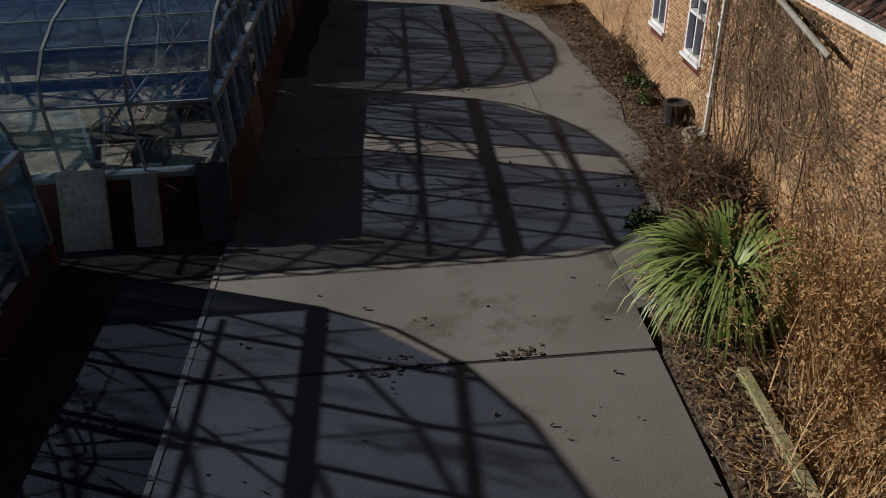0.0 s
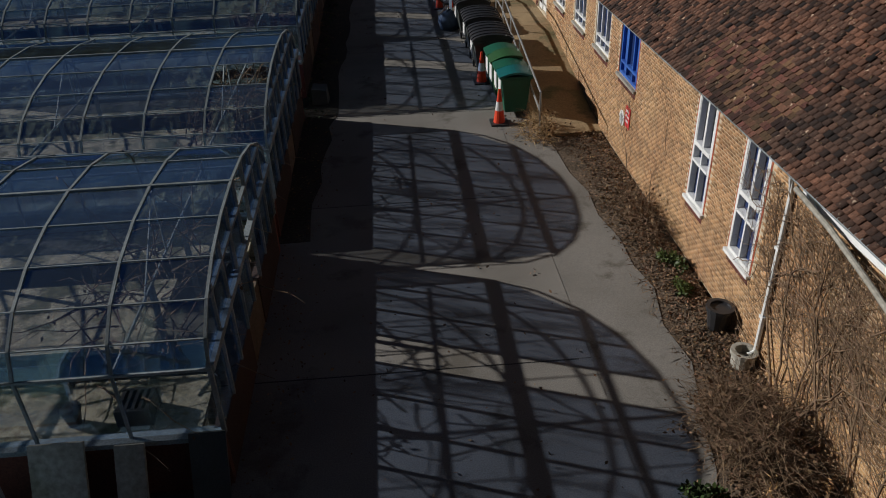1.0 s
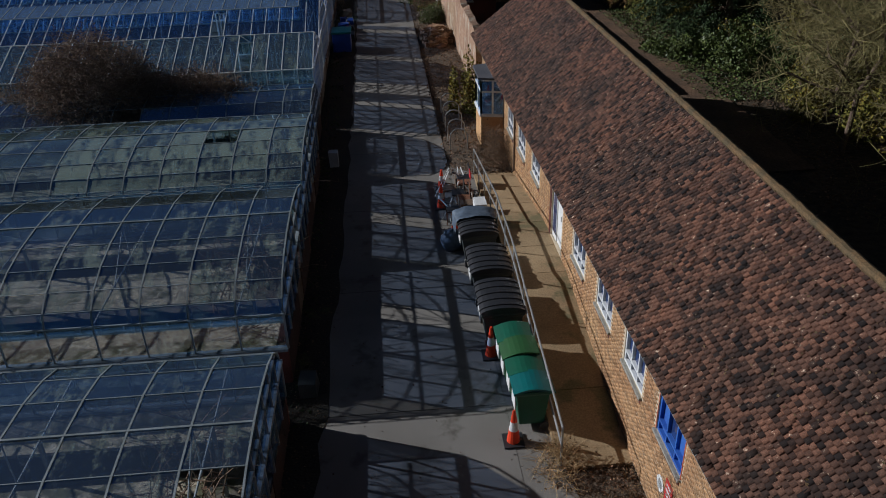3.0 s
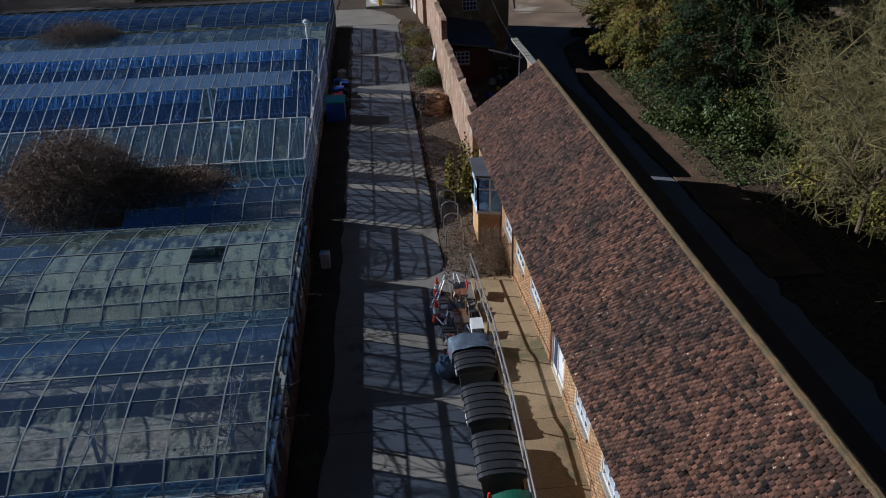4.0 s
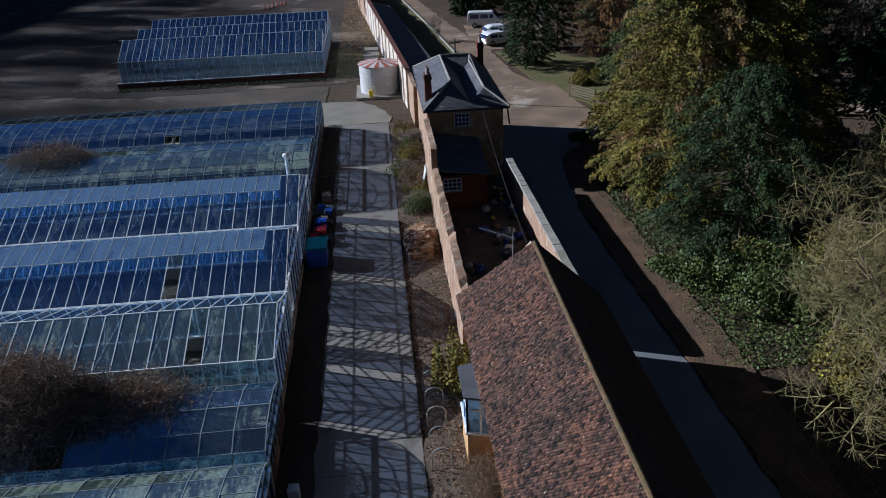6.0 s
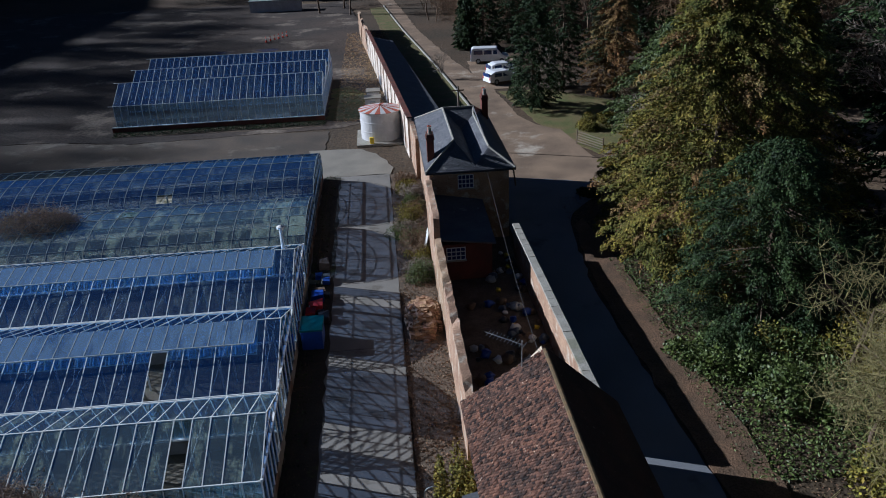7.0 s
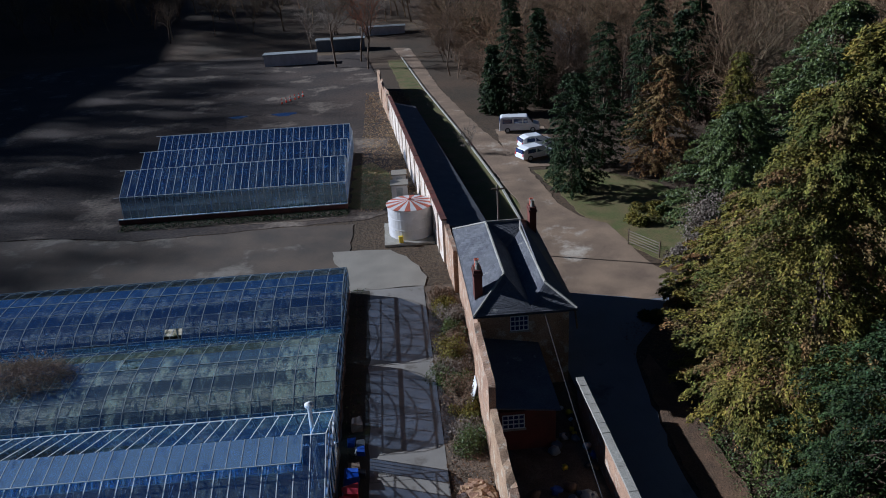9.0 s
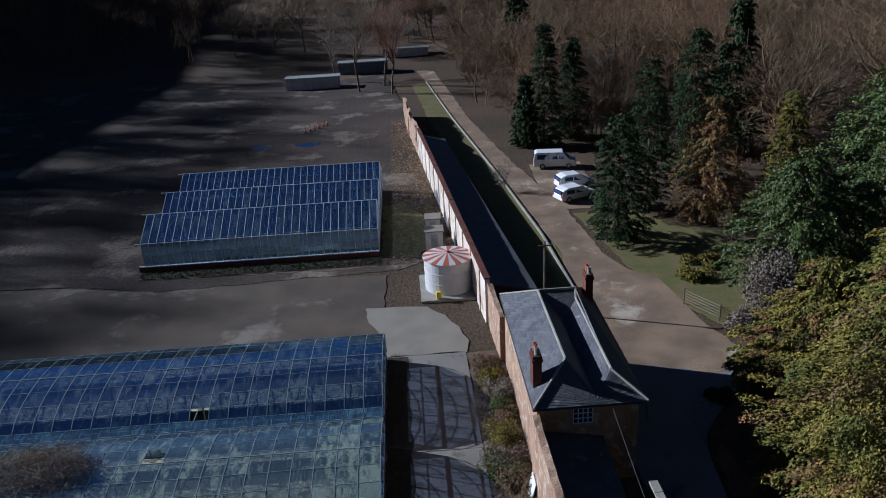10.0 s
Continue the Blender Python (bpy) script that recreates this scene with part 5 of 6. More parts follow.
# blue container, drums and clutter outside the gabled glasshouses
bl = thing("blue_container", (-2.25, 54.6, 0), "blue plastic container with green lid against the glasshouse", "bin")
mb = MB()
mb.box(-2.75, -1.7, 53.9, 55.3, 0.0, 1.05)
part("body", mb, BLUEPL, bl, bevel=0.05)
mb = MB()
mb.box(-2.8, -1.65, 53.85, 55.35, 1.05, 1.17)
part("lid", mb, TEALPL, bl, bevel=0.03)
rnd = random.Random(31)
for i in range(14):
    x, y = -2.3 + rnd.uniform(-0.3, 0.5), 56.5 + rnd.random() * 7
    mb = MB()
    s = rnd.uniform(0.15, 0.35)
    mb.box(x - s, x + s, y - s, y + s, 0, s * 1.6, s * 0.3)
    solo("scrap_box", mb, (REDPAINT, BLACKPL, BLUEPL, ALU, BARK)[i % 5], "discarded box beside the glasshouse wall", "box", "discarded boxes")
mb = MB()
mb.box(-2.3, -1.9, 23.1, 23.6, 0, 0.45, 0.05)
solo("broken_crate", mb, BINGREY, "dark broken crate beside the glasshouse", "crate")
mb = MB()
mb.box(-2.2, -1.85, 36.8, 37.2, 0.0, 0.6, 0.02)
solo("meter_box", mb, ALU, "pale grey meter box by the glasshouse corner", "box")
st = thing("flue_pipe", (-3.75, 58.7, 0), "white metal flue pipe with cowl above the glasshouse", "flue")
mb = MB()
mb.tube([(-3.75, 58.7, 0), (-3.75, 58.7, 4.6)], 0.09, 10)
part("pipe", mb, WHITE, st)
mb = MB()
mb.lathe((-3.75, 58.7, 4.6), [(0.1, 0), (0.2, 0.05), (0.2, 0.16), (0.05, 0.24)], 12)
part("cowl", mb, WHITE, st)

# boards and a crate by the nearest glasshouse
for x, w, h, t in ((-4.25, 0.62, 0.95, 0), (-3.45, 0.34, 0.85, 0), (-2.55, 0.42, 0.95, 1)):
    mb = MB()
    mb.slab([(x - w / 2, 9.75, 0), (x + w / 2, 9.75, 0), (x + w / 2, 10.2, h), (x - w / 2, 10.2, h)], 0.05)
    solo("leaning_board", mb, (COPING, BINGREY)[t], "weathered slab leaning on the glasshouse wall", "board", "leaning boards")
mb = MB()
for i in range(5):
    mb.box(-3.68 + i * 0.085, -3.64 + i * 0.085, 10.62, 11.0, 0.76, 1.0)
mb.box(-3.7, -3.28, 10.6, 10.64, 0.76, 1.0), mb.box(-3.7, -3.28, 10.98, 11.02, 0.76, 1.0), mb.box(-3.7, -3.28, 10.62, 11.0, 0.742, 0.77)
solo("plastic_crate", mb, BLACKPL, "black plastic crate on the glasshouse bench", "crate")
pot = MB()
pot.lathe((-4.25, 10.75, 0.742), [(0.08, 0), (0.12, 0.22), (0.13, 0.22), (0.13, 0.25)], 12)
solo("plant_pot", pot, BLACKPL, "black plastic pot on the glasshouse bench", "pot")
pot = MB()
pot.lathe((4.5, 12.6, 0), [(0.14, 0), (0.19, 0.34), (0.21, 0.34), (0.21, 0.4), (0.15, 0.4), (0.15, 0.36)], 14)
solo("plant_pot", pot, BLACKPL, "black plastic pot at the foot of the wall", "pot")

# rubbish in the walled yard
rnd = random.Random(77)
for i in range(100):
    x, y = rnd.uniform(7.5, 9.35), rnd.uniform(46.5, 63.5)
    if i % 5 == 0:
        x = rnd.uniform(5.6, 8)
    s = rnd.uniform(0.12, 0.34)
    mb = MB()
    mb.lathe((x, y, -0.02), [(s * 0.7, 0), (s, s * 0.5), (s * 0.8, s), (s * 0.2, s * 1.25)], 8)
    mb.v = [(a + rnd.uniform(-0.3, 0.3) * s, b + rnd.uniform(-0.3, 0.3) * s, c + (rnd.uniform(-0.2, 0.2) * s if c > 0.05 else 0)) for a, b, c in mb.v]
    m, n = [(TARP, "blue-grey"), (WHITE, "white"), (YELLOWPL, "yellow"), (BARK, "rust-brown"), (BLUEPL, "bright blue"), (BARK, "brown"), (ALU, "grey"), (BLACKPL, "black")][rnd.randrange(8)]
    solo("rubbish_sack", mb, m, n + " sack of rubbish lying in the shaded yard", "sack", "rubbish in the yard", smooth=True)
ae = thing("roof_aerial", (6.6, 43.7, 5.0), "metal television aerial above the roof verge", "aerial")
mb = MB()
mb.tube([(6.4, 43.75, 4.75), (6.4, 43.75, 6.0)], 0.02, 5)
part("mast", mb, STEEL, ae)
mb = MB()
mb.tube([(6.5, 43.8, 5.75), (5.2, 44.6, 5.95)], 0.015, 5)
for i in range(11):
    t_ = i / 11
    x, y, z = 6.5 - 1.3 * t_, 43.8 + 0.8 * t_, 5.75 + 0.2 * t_
    el = MB()
    el.tube([(x - 0.12, y - 0.19, z), (x + 0.12, y + 0.19, z)], 0.01, 4)
    part("aerial_element", el, STEEL, ae)
part("yagi_boom", mb, STEEL, ae)
mb = MB()
pts = [Vector((8.2, 65.5, 4.6)).lerp(Vector((7.0, 43.6, 5.4)), i / 10) - Vector((0, 0, 1.6 * (i / 10) * (1 - i / 10))) for i in range(11)]
mb.tube(pts, 0.012, 4)
solo("cable", mb, BLACKPL, "thin black cable slung from the cottage", "cable")


def pole(x, y, h, label):
    p = thing("utility_pole", (x, y, 0), label, "pole")
    mb = MB()
    mb.tube([(x, y, -0.1), (x, y, h)], 0.1, 8, 0.07)
    part("shaft", mb, TWIG_GREY, p)
    mb = MB()
    mb.box(x - 0.5, x + 0.5, y - 0.04, y + 0.04, h - 0.4, h - 0.3)
    part("cross_arm", mb, BARK, p)


pole(8.4, 84.5, 5.6, "slim grey pole behind the cottage")


# boards and weeds at the far glasshouses
mb = MB()
mb.slab([(-21.6, 67.2, 2.78), (-19.9, 67.2, 2.78), (-19.9, 67.95, 2.62), (-21.6, 67.95, 2.62)], 0.02)
solo("red_roof_board", mb, FADED_RED, "faded red board patching the glasshouse roof", "board")
mb = MB()
mb.slab([(4.05, 64.4, 0.0), (4.05, 65.4, 0.0), (4.34, 65.4, 1.2), (4.34, 64.4, 1.2)], 0.04)
solo("white_board", mb, WHITE, "white board leaning against the garden wall", "board")
sheet("weed_strip", [(-24.5, 95.6), (-14, 95.3), (-4.2, 94.9), (-3.6, 97.2), (-24.8, 97.3)], -0.008, SOIL, "weedy soil strip in front of the yard glasshouse", "verge", rough=0.35)
sheet("mossy_patch", [(-3.6, 97.3), (-1.2, 96.6), (0.6, 98.5), (0.4, 106), (-1.8, 112), (-3.6, 111)], -0.01, GRASS, "mossy green patch beside the yard glasshouse", "grass", rough=0.4)


# ---- vehicles ----
def vehicle(x, y, yaw, L_, W, H, kind, label):
    v = thing("van" if kind == "van" else "car", (x, y, 0), label, kind, "vehicles parked by the track")
    R = Matrix.Translation((x, y, 0)) @ Matrix.Rotation(yaw, 4, "Z")
    def P(mb, name, m, lab="", smooth=False, bevel=0.0):
        mb.v = [tuple(R @ Vector(p)) for p in mb.v]
        return part(name, mb, m, v, lab, smooth, bevel)
    prof = [(-L_ / 2, 0.3), (-L_ / 2, 1.0), (-L_ / 2 + 0.12, H - 0.12), (-L_ / 2 + 0.35, H), (L_ * 0.18, H), (L_ * 0.33, H * 0.58), (L_ / 2 - 0.1, H * 0.48), (L_ / 2, 0.3)] if kind == "van" else \
        [(-L_ / 2, 0.3), (-L_ / 2, 0.8), (-L_ / 2 + 0.25, H - 0.2), (-L_ / 2 + 0.8, H), (L_ * 0.08, H), (L_ * 0.26, H * 0.66), (L_ / 2 - 0.15, H * 0.52), (L_ / 2, 0.3)]
    mb = MB()
    k = len(prof)
    for s, n_ in ((-1, 1), (1, 1)):
        mb.v += [(a, s * (W / 2 - (0.1 if z > H * 0.75 else 0)), z) for a, z in prof]
    mb.f += [tuple(range(k))[::-1], tuple(range(k, 2 * k))] + [(i, (i + 1) % k, k + (i + 1) % k, k + i) for i in range(k)]
    P(mb, "body", CARWHITE, "white painted body", bevel=0.05)
    for s in (-1, 1):
        spans = ((-0.42, -0.18), (-0.15, 0.06), (0.09, 0.2)) if kind == "van" else ((-0.36, -0.12), (-0.09, 0.12))
        for a, b in spans:
            mb = MB()
            yw = s * (W / 2 + 0.004)
            mb.slab([(a * L_, yw, H * 0.6), (b * L_, yw, H * 0.6), (b * L_ - 0.05, s * (W / 2 - 0.06), H * 0.86), (a * L_ + 0.03, s * (W / 2 - 0.06), H * 0.86)][::-s], 0.02)
            P(mb, "side_window", DARKGLASS)
    mb = MB()
    a, b = prof[4], prof[5]
    mb.slab([(a[0] + 0.06, -W / 2 + 0.16, a[1] - 0.04), (b[0], -W / 2 + 0.1, b[1] + 0.02), (b[0], W / 2 - 0.1, b[1] + 0.02), (a[0] + 0.06, W / 2 - 0.16, a[1] - 0.04)], -0.03)
    P(mb, "windscreen", DARKGLASS)
    mb = MB()
    mb.box(-L_ / 2 - 0.02, -L_ / 2 + 0.1, -W / 2 + 0.2, W / 2 - 0.2, H * 0.6, H * 0.86)
    P(mb, "rear_window", DARKGLASS)
    for a in (-0.3 * L_, 0.32 * L_):
        for s in (-1, 1):
            mb = MB()
            mb.lathe((0, 0, 0), [(0.33, -0.1), (0.33, 0.1)], 16)
            mb.v = [(a + p[0], s * (W / 2 - 0.08) + p[2], 0.33 + p[1]) for p in mb.v]
            w = P(mb, "wheel", BLACKPL, "black tyre")
            mb = MB()
            mb.lathe((0, 0, 0), [(0.19, -0.11), (0.19, 0.11)], 12)
            mb.v = [(a + p[0], s * (W / 2 - 0.08) + p[2], 0.33 + p[1]) for p in mb.v]
            mb.v = [tuple(R @ Vector(p)) for p in mb.v]
            part("rim", mb, ALU, w)
    for s in (-1, 1):
        mb = MB()
        mb.box(L_ / 2 - 0.12, L_ / 2 + 0.0, s * W * 0.36 - 0.15, s * W * 0.36 + 0.15, H * 0.36, H * 0.45)
        P(mb, "headlight", REFLECT)
        mb = MB()
        mb.box(-L_ / 2 - 0.02, -L_ / 2 + 0.05, s * W * 0.42 - 0.08, s * W * 0.42 + 0.08, H * 0.4, H * 0.6)
        P(mb, "tail_light", REDPAINT)


vehicle(16.2, 120.9, radians(-8), 4.9, 1.9, 1.95, "van", "white panel van with dark windows parked on gravel")
vehicle(16.8, 113.2, radians(12), 4.0, 1.75, 1.55, "car", "white hatchback car parked on gravel")
vehicle(16.0, 109.2, radians(22), 4.2, 1.78, 1.5, "car", "pale silver car parked on gravel")
for i in range(3):
    mb = MB()
    x, y = -18 + i * 9, 183 + i * 14
    mb.box(x - 5, x + 5, y - 1.4, y + 1.4, -0.1, 2.0 + 0.3 * i)
    s_ = thing("site_cabin", (x, y, 0), "low pale site cabin at the edge of the yard", "cabin", "cabins by the wood")
    part("body", mb, (TANKW, TARP, TANKW)[i], s_)
    mb = MB()
    mb.box(x - 5.2, x + 5.2, y - 1.6, y + 1.6, 2.0 + 0.3 * i, 2.2 + 0.3 * i)
    part("roof", mb, ALU, s_)
for x, y, r in ((-14.5, 139, 1.6), (-21, 139, 1.2), (-26, 128, 0.8)):
    mb = MB()
    mb.lathe((x, y, -0.028), [(r, 0), (r, 0.004)], 24)
    mb.v = [(x + (a - x) * (1 + 0.3 * math.sin(3 * math.atan2(b - y, a - x))), y + (b - y) * 0.7, c) for a, b, c in mb.v]
    solo("puddle", mb, DARKGLASS, "shallow puddle on the dirt yard", "puddle", "puddles", kind="structure")
gate = thing("field_gate", (19.6, 82, 0), "grey tubular steel gate beside the track", "gate")
for i in range(5):
    mb = MB()
    mb.tube([(18.6, 84.2, 0.25 + i * 0.22), (20.1, 81.3, 0.25 + i * 0.22)], 0.025, 5)
    part("bar", mb, TWIG_GREY, gate)
for x, y in ((18.6, 84.2), (20.1, 81.3)):
    mb = MB()
    mb.tube([(x, y, -0.1), (x, y, 1.3)], 0.05, 6)
    part("post", mb, BARK, gate)


# ---- trees and plants ----
def bare_segments(rng, base_p, height, spread, levels=4, kids=5, lean=0.0, trunk=0.12, up=0.55, fine=0.009):
    """Tapered limb segments (p, q, r0, r1) of one leafless tree."""
    out = []
    def grow(p, d, L_, r, lev):
        n = 3 if lev < 2 else 2
        q = p
        for i in range(n):
            d = d + rng.normal(size=3) * 0.13
            d[2] += 0.04
            d = d / np.linalg.norm(d)
            e = q + d * L_ / n
            out.append((q, e, r * (1 - 0.3 * i / n), r * (1 - 0.3 * (i + 1) / n)))
            if lev < levels and (i > 0 or lev > 0):
                for _ in range(max(1, int(kids / n + rng.random()))):
                    a = rng.normal(size=3)
                    s = a - d * (a @ d)
                    s /= np.linalg.norm(s) + 1e-9
                    nd = d * up + s * spread
                    nd /= np.linalg.norm(nd)
                    grow(e if rng.random() < 0.5 else q + (e - q) * rng.random(), nd, L_ * rng.uniform(0.5, 0.75), max(r * 0.5, fine), lev + 1)
            q = e
    grow(np.array(base_p, float), np.array([lean, 0, 1.0]), height * 0.5, trunk, 0)
    return out


def limbs_mesh(segs, sides=3):
    P = np.array([s[0] for s in segs]); Q = np.array([s[1] for s in segs])
    r0 = np.array([s[2] for s in segs])[:, None]; r1 = np.array([s[3] for s in segs])[:, None]
    d = Q - P
    d /= np.linalg.norm(d, axis=1)[:, None] + 1e-9
    a = np.cross(d, np.where(np.abs(d[:, 2:3]) > 0.9, [[1.0, 0, 0]], [[0, 0, 1.0]]))
    a /= np.linalg.norm(a, axis=1)[:, None] + 1e-9
    b = np.cross(d, a)
    vs = []
    for c, r in ((P, r0), (Q, r1)):
        for k in range(sides):
            t = 2 * math.pi * k / sides
            vs.append(c + (a * math.cos(t) + b * math.sin(t)) * r)
    v = np.stack(vs, 1).reshape(-1, 3)
    n = len(segs)
    o = np.arange(n)[:, None] * (2 * sides)
    f = np.concatenate([o + np.array([[k, (k + 1) % sides, sides + (k + 1) % sides, sides + k]]) for k in range(sides)])
    return v, f


def bare_tree(x, y, h, label, material=TWIG, seed=0, spread=0.8, levels=4, kids=6, trunk=0.14, up=0.55, z=None, group="leafless trees"):
    rng = np.random.default_rng(seed)
    z = land(x, y) if z is None else z
    t = thing("bare_tree", (x, y, z), label, "tree", group)
    segs = bare_segments(rng, (x, y, z - 0.1), h, spread, levels, kids, trunk=trunk, up=up)
    big = [s for s in segs if s[2] > 0.03]
    v, f = limbs_mesh(big, 5)
    arrays("trunk", v, f, BARK, t)
    v, f = limbs_mesh([s for s in segs if s[2] <= 0.03], 3)
    arrays("crown", v, f, material, t)
    return t


def conifer(x, y, h, r, label, material, seed, n=14000, leaf=0.32, z=None, taper=1.0, base_h=0.04, lumps=9, material2=None, group="evergreen trees"):
    """A trunk, drooping boughs and many small sprays of foliage."""
    rng = np.random.default_rng(seed)
    z = land(x, y) if z is None else z
    t = thing("conifer", (x, y, z), label, "tree", group)
    mb = MB()
    mb.tube([(x, y, z - 0.2), (x, y, z + h * 0.5), (x, y, z + h * 0.97)], 0.03 * r + 0.1, 7, 0.02)
    part("trunk", mb, BARK, t)
    n = max(n, 16000)
    nb = max(420, n // 260)
    u = rng.random(nb) ** 1.25 * (1 - base_h) + base_h
    ang = rng.uniform(0, 2 * np.pi, nb)
    lump = 1 + 0.22 * np.sin(ang * 3 + seed + 5 * u) + 0.12 * np.sin(ang * lumps + 13 * u)
    shape = (1 - u) ** (0.75 / taper) * (0.55 + 0.45 * np.minimum(1, u / 0.16))
    R = r * np.maximum(shape, 0.04) * lump * rng.uniform(0.72, 1.1, nb)
    k = n // nb
    L_ = (0.2 * r + 0.45) * rng.uniform(0.7, 1.25, (nb, 1))
    s = rng.random((nb, k)) ** 0.8
    fill = rng.random((nb, k)) < 0.16
    ca, sa = np.cos(ang)[:, None], np.sin(ang)[:, None]
    rad = np.where(fill, R[:, None] * rng.random((nb, k)) ** 0.6, np.maximum(R[:, None] - 0.6 * L_, 0.05) + s * L_)
    lat = rng.normal(size=s.shape) * L_ * 0.2 * (1.15 - s)
    cx = x + rad * ca - lat * sa
    cy = y + rad * sa + lat * ca
    cz = z + h * u[:, None] + L_ * (0.12 * s - 0.42 * s * s) + rng.normal(size=s.shape) * 0.055 * L_ - np.abs(lat) * 0.35
    c = np.stack([cx, cy, np.maximum(cz, z + 0.1)], 2).reshape(-1, 3)
    out = np.stack([ca + 0 * s, sa + 0 * s, -0.45 * s], 2).reshape(-1, 3)
    v, f = leaves(c, leaf, rng, droop=0.2, wide=0.4, outward=out)
    if material2 is None:
        arrays("crown", v, f, material, t)
    else:
        pick = np.repeat(rng.random(nb) < 0.18, k)
        arrays("crown", v.reshape(-1, 4, 3)[~pick].reshape(-1, 3), np.arange(4 * (~pick).sum()).reshape(-1, 4), material, t)
        arrays("dead_sprays", v.reshape(-1, 4, 3)[pick].reshape(-1, 3), np.arange(4 * pick.sum()).reshape(-1, 4), material2, t, "browned foliage sprays")
    segs = [((x, y, z + h * uu + 0.2), (x + RR * 0.85 * math.cos(a), y + RR * 0.85 * math.sin(a), z + h * uu - 0.1 * RR), 0.05, 0.012) for uu, RR, a in list(zip(u, R, ang))[:60]]
    v, f = limbs_mesh(segs, 4)
    tagged(arrays("bough", v, f, BARK, t), kind="stuff")
    return t


def shrub(x, y, r, h, label, material, seed, n=2500, leaf=0.14, z=None, flat=1.0, name="shrub", category="shrub", group="", lumps=5, twigs=25, sx=1.0):
    rng = np.random.default_rng(seed)
    z = land(x, y) + 0.03 if z is None else z
    t = thing(name, (x, y, z), label, category, group)
    lc = rng.normal(size=(lumps, 3)) * [0.45 * r * sx, 0.45 * r, 0.0]
    lr = rng.uniform(0.45, 0.75, lumps)
    w = rng.integers(0, lumps, n)
    d = rng.normal(size=(n, 3))
    d /= np.linalg.norm(d, axis=1)[:, None]
    d[:, 2] = np.abs(d[:, 2])
    rad = lr[w][:, None] * rng.uniform(0.6, 1.05, (n, 1))
    c = np.array([x, y, z]) + lc[w] + d * rad * [r * sx, r, h / 0.72]
    c[:, 2] = np.maximum(c[:, 2], z + 0.03)
    v, f = leaves(c, leaf, rng, droop=0.1, wide=0.6, outward=d * 0.6)
    arrays("foliage", v, f, material, t)
    if twigs:
        segs = []
        for _ in range(twigs):
            a = rng.integers(0, lumps)
            p = np.array([x + lc[a][0] * 0.3, y + lc[a][1] * 0.3, z - 0.05])
            dd = rng.normal(size=3)
            dd[2] = abs(dd[2]) + 0.4
            dd /= np.linalg.norm(dd)
            q = np.array([x, y, z]) + lc[a] + dd * lr[a] * [r * sx, r, h * 1.2]
            m = (p + q) / 2 + rng.normal(size=3) * 0.1 * r
            segs += [(p, m, 0.016, 0.011), (m, q, 0.011, 0.004)]
        v, f = limbs_mesh(segs, 3)
        tagged(arrays("stem_mass", v, f, BARK, t), kind="stuff")
    return t


def tangle(name, label, category, x, y, z, rx, ry, h, n, material, seed, length=0.7, r=0.006, leaf=0, leaf_mat=None):
    """A thicket of fine arching stems."""
    rng = np.random.default_rng(seed)
    t = thing(name, (x, y, z), label, category)
    segs = []
    tips = []
    for _ in range(n):
        a, s = rng.uniform(0, 2 * np.pi), math.sqrt(rng.random())
        p = np.array([x + rx * s * math.cos(a), y + ry * s * math.sin(a), z + h * rng.random() * (1 - s * s) ** 0.5])
        d = rng.normal(size=3)
        d[2] = abs(d[2]) * 0.8
        d /= np.linalg.norm(d)
        q = p
        for i in range(4):
            d = d + rng.normal(size=3) * 0.25
            d[2] -= 0.18
            d /= np.linalg.norm(d)
            e = q + d * length / 4
            e[2] = max(e[2], z + 0.01)
            segs.append((q, e, r * (1 - 0.2 * i), r * (0.8 - 0.2 * i)))
            q = e
            tips.append(e)
    v, f = limbs_mesh(segs, 3)
    tagged(arrays("stem_mass", v, f, material, t), kind="stuff")
    if leaf:
        tips = np.array(tips)
        c = tips[rng.integers(0, len(tips), leaf)] + rng.normal(size=(leaf, 3)) * 0.04
        v, f = leaves(c, 0.07, rng, wide=0.6)
        tagged(arrays("withered_leaves", v, f, leaf_mat or LITTER, t), kind="stuff")
    return t


# big trees east of the lane
conifer(20.8, 61.5, 16.8, 7.4, "huge golden-green cypress tree beside the lane", YEW, 1, n=200000, leaf=0.19, material2=RUSTYEW)
conifer(20.5, 53.6, 9.5, 5.0, "dark glossy evergreen tree beside the lane", DARKGREEN, 2, n=90000, leaf=0.15, taper=1.6, base_h=0.03)
conifer(26.0, 67.0, 18.5, 6.2, "tall broad green cypress tree", YEW, 3, n=80000, leaf=0.26)
conifer(22.6, 73.2, 8.0, 4.6, "russet and green cypress tree", YEW, 4, n=80000, leaf=0.22, material2=RUSTYEW)
conifer(36.0, 88.0, 17, 7.5, "broad bright green evergreen tree", IVY, 5, n=70000, leaf=0.28, taper=1.5)
conifer(27.8, 86.5, 10.0, 5.2, "spreading mid-green pine tree behind the gate", IVY, 23, n=60000, leaf=0.24, taper=1.5)
conifer(33.0, 59.0, 15, 6.5, "large dark cypress tree behind the others", DARKGREEN, 6, n=26000, leaf=0.45)
conifer(17.3, 97.5, 11.2, 2.6, "dark green columnar cypress tree", DARKGREEN, 7, n=42000, leaf=0.2, taper=2.2)
conifer(22.0, 104.5, 14.5, 2.2, "slim dark cypress with narrow pointed crown", DARKGREEN, 8, n=36000, leaf=0.2, taper=2.2)
conifer(27.0, 101.5, 11.5, 3.4, "russet-brown conifer with some green sprays", RUSTYEW, 9, n=40000, leaf=0.21, taper=1.5)
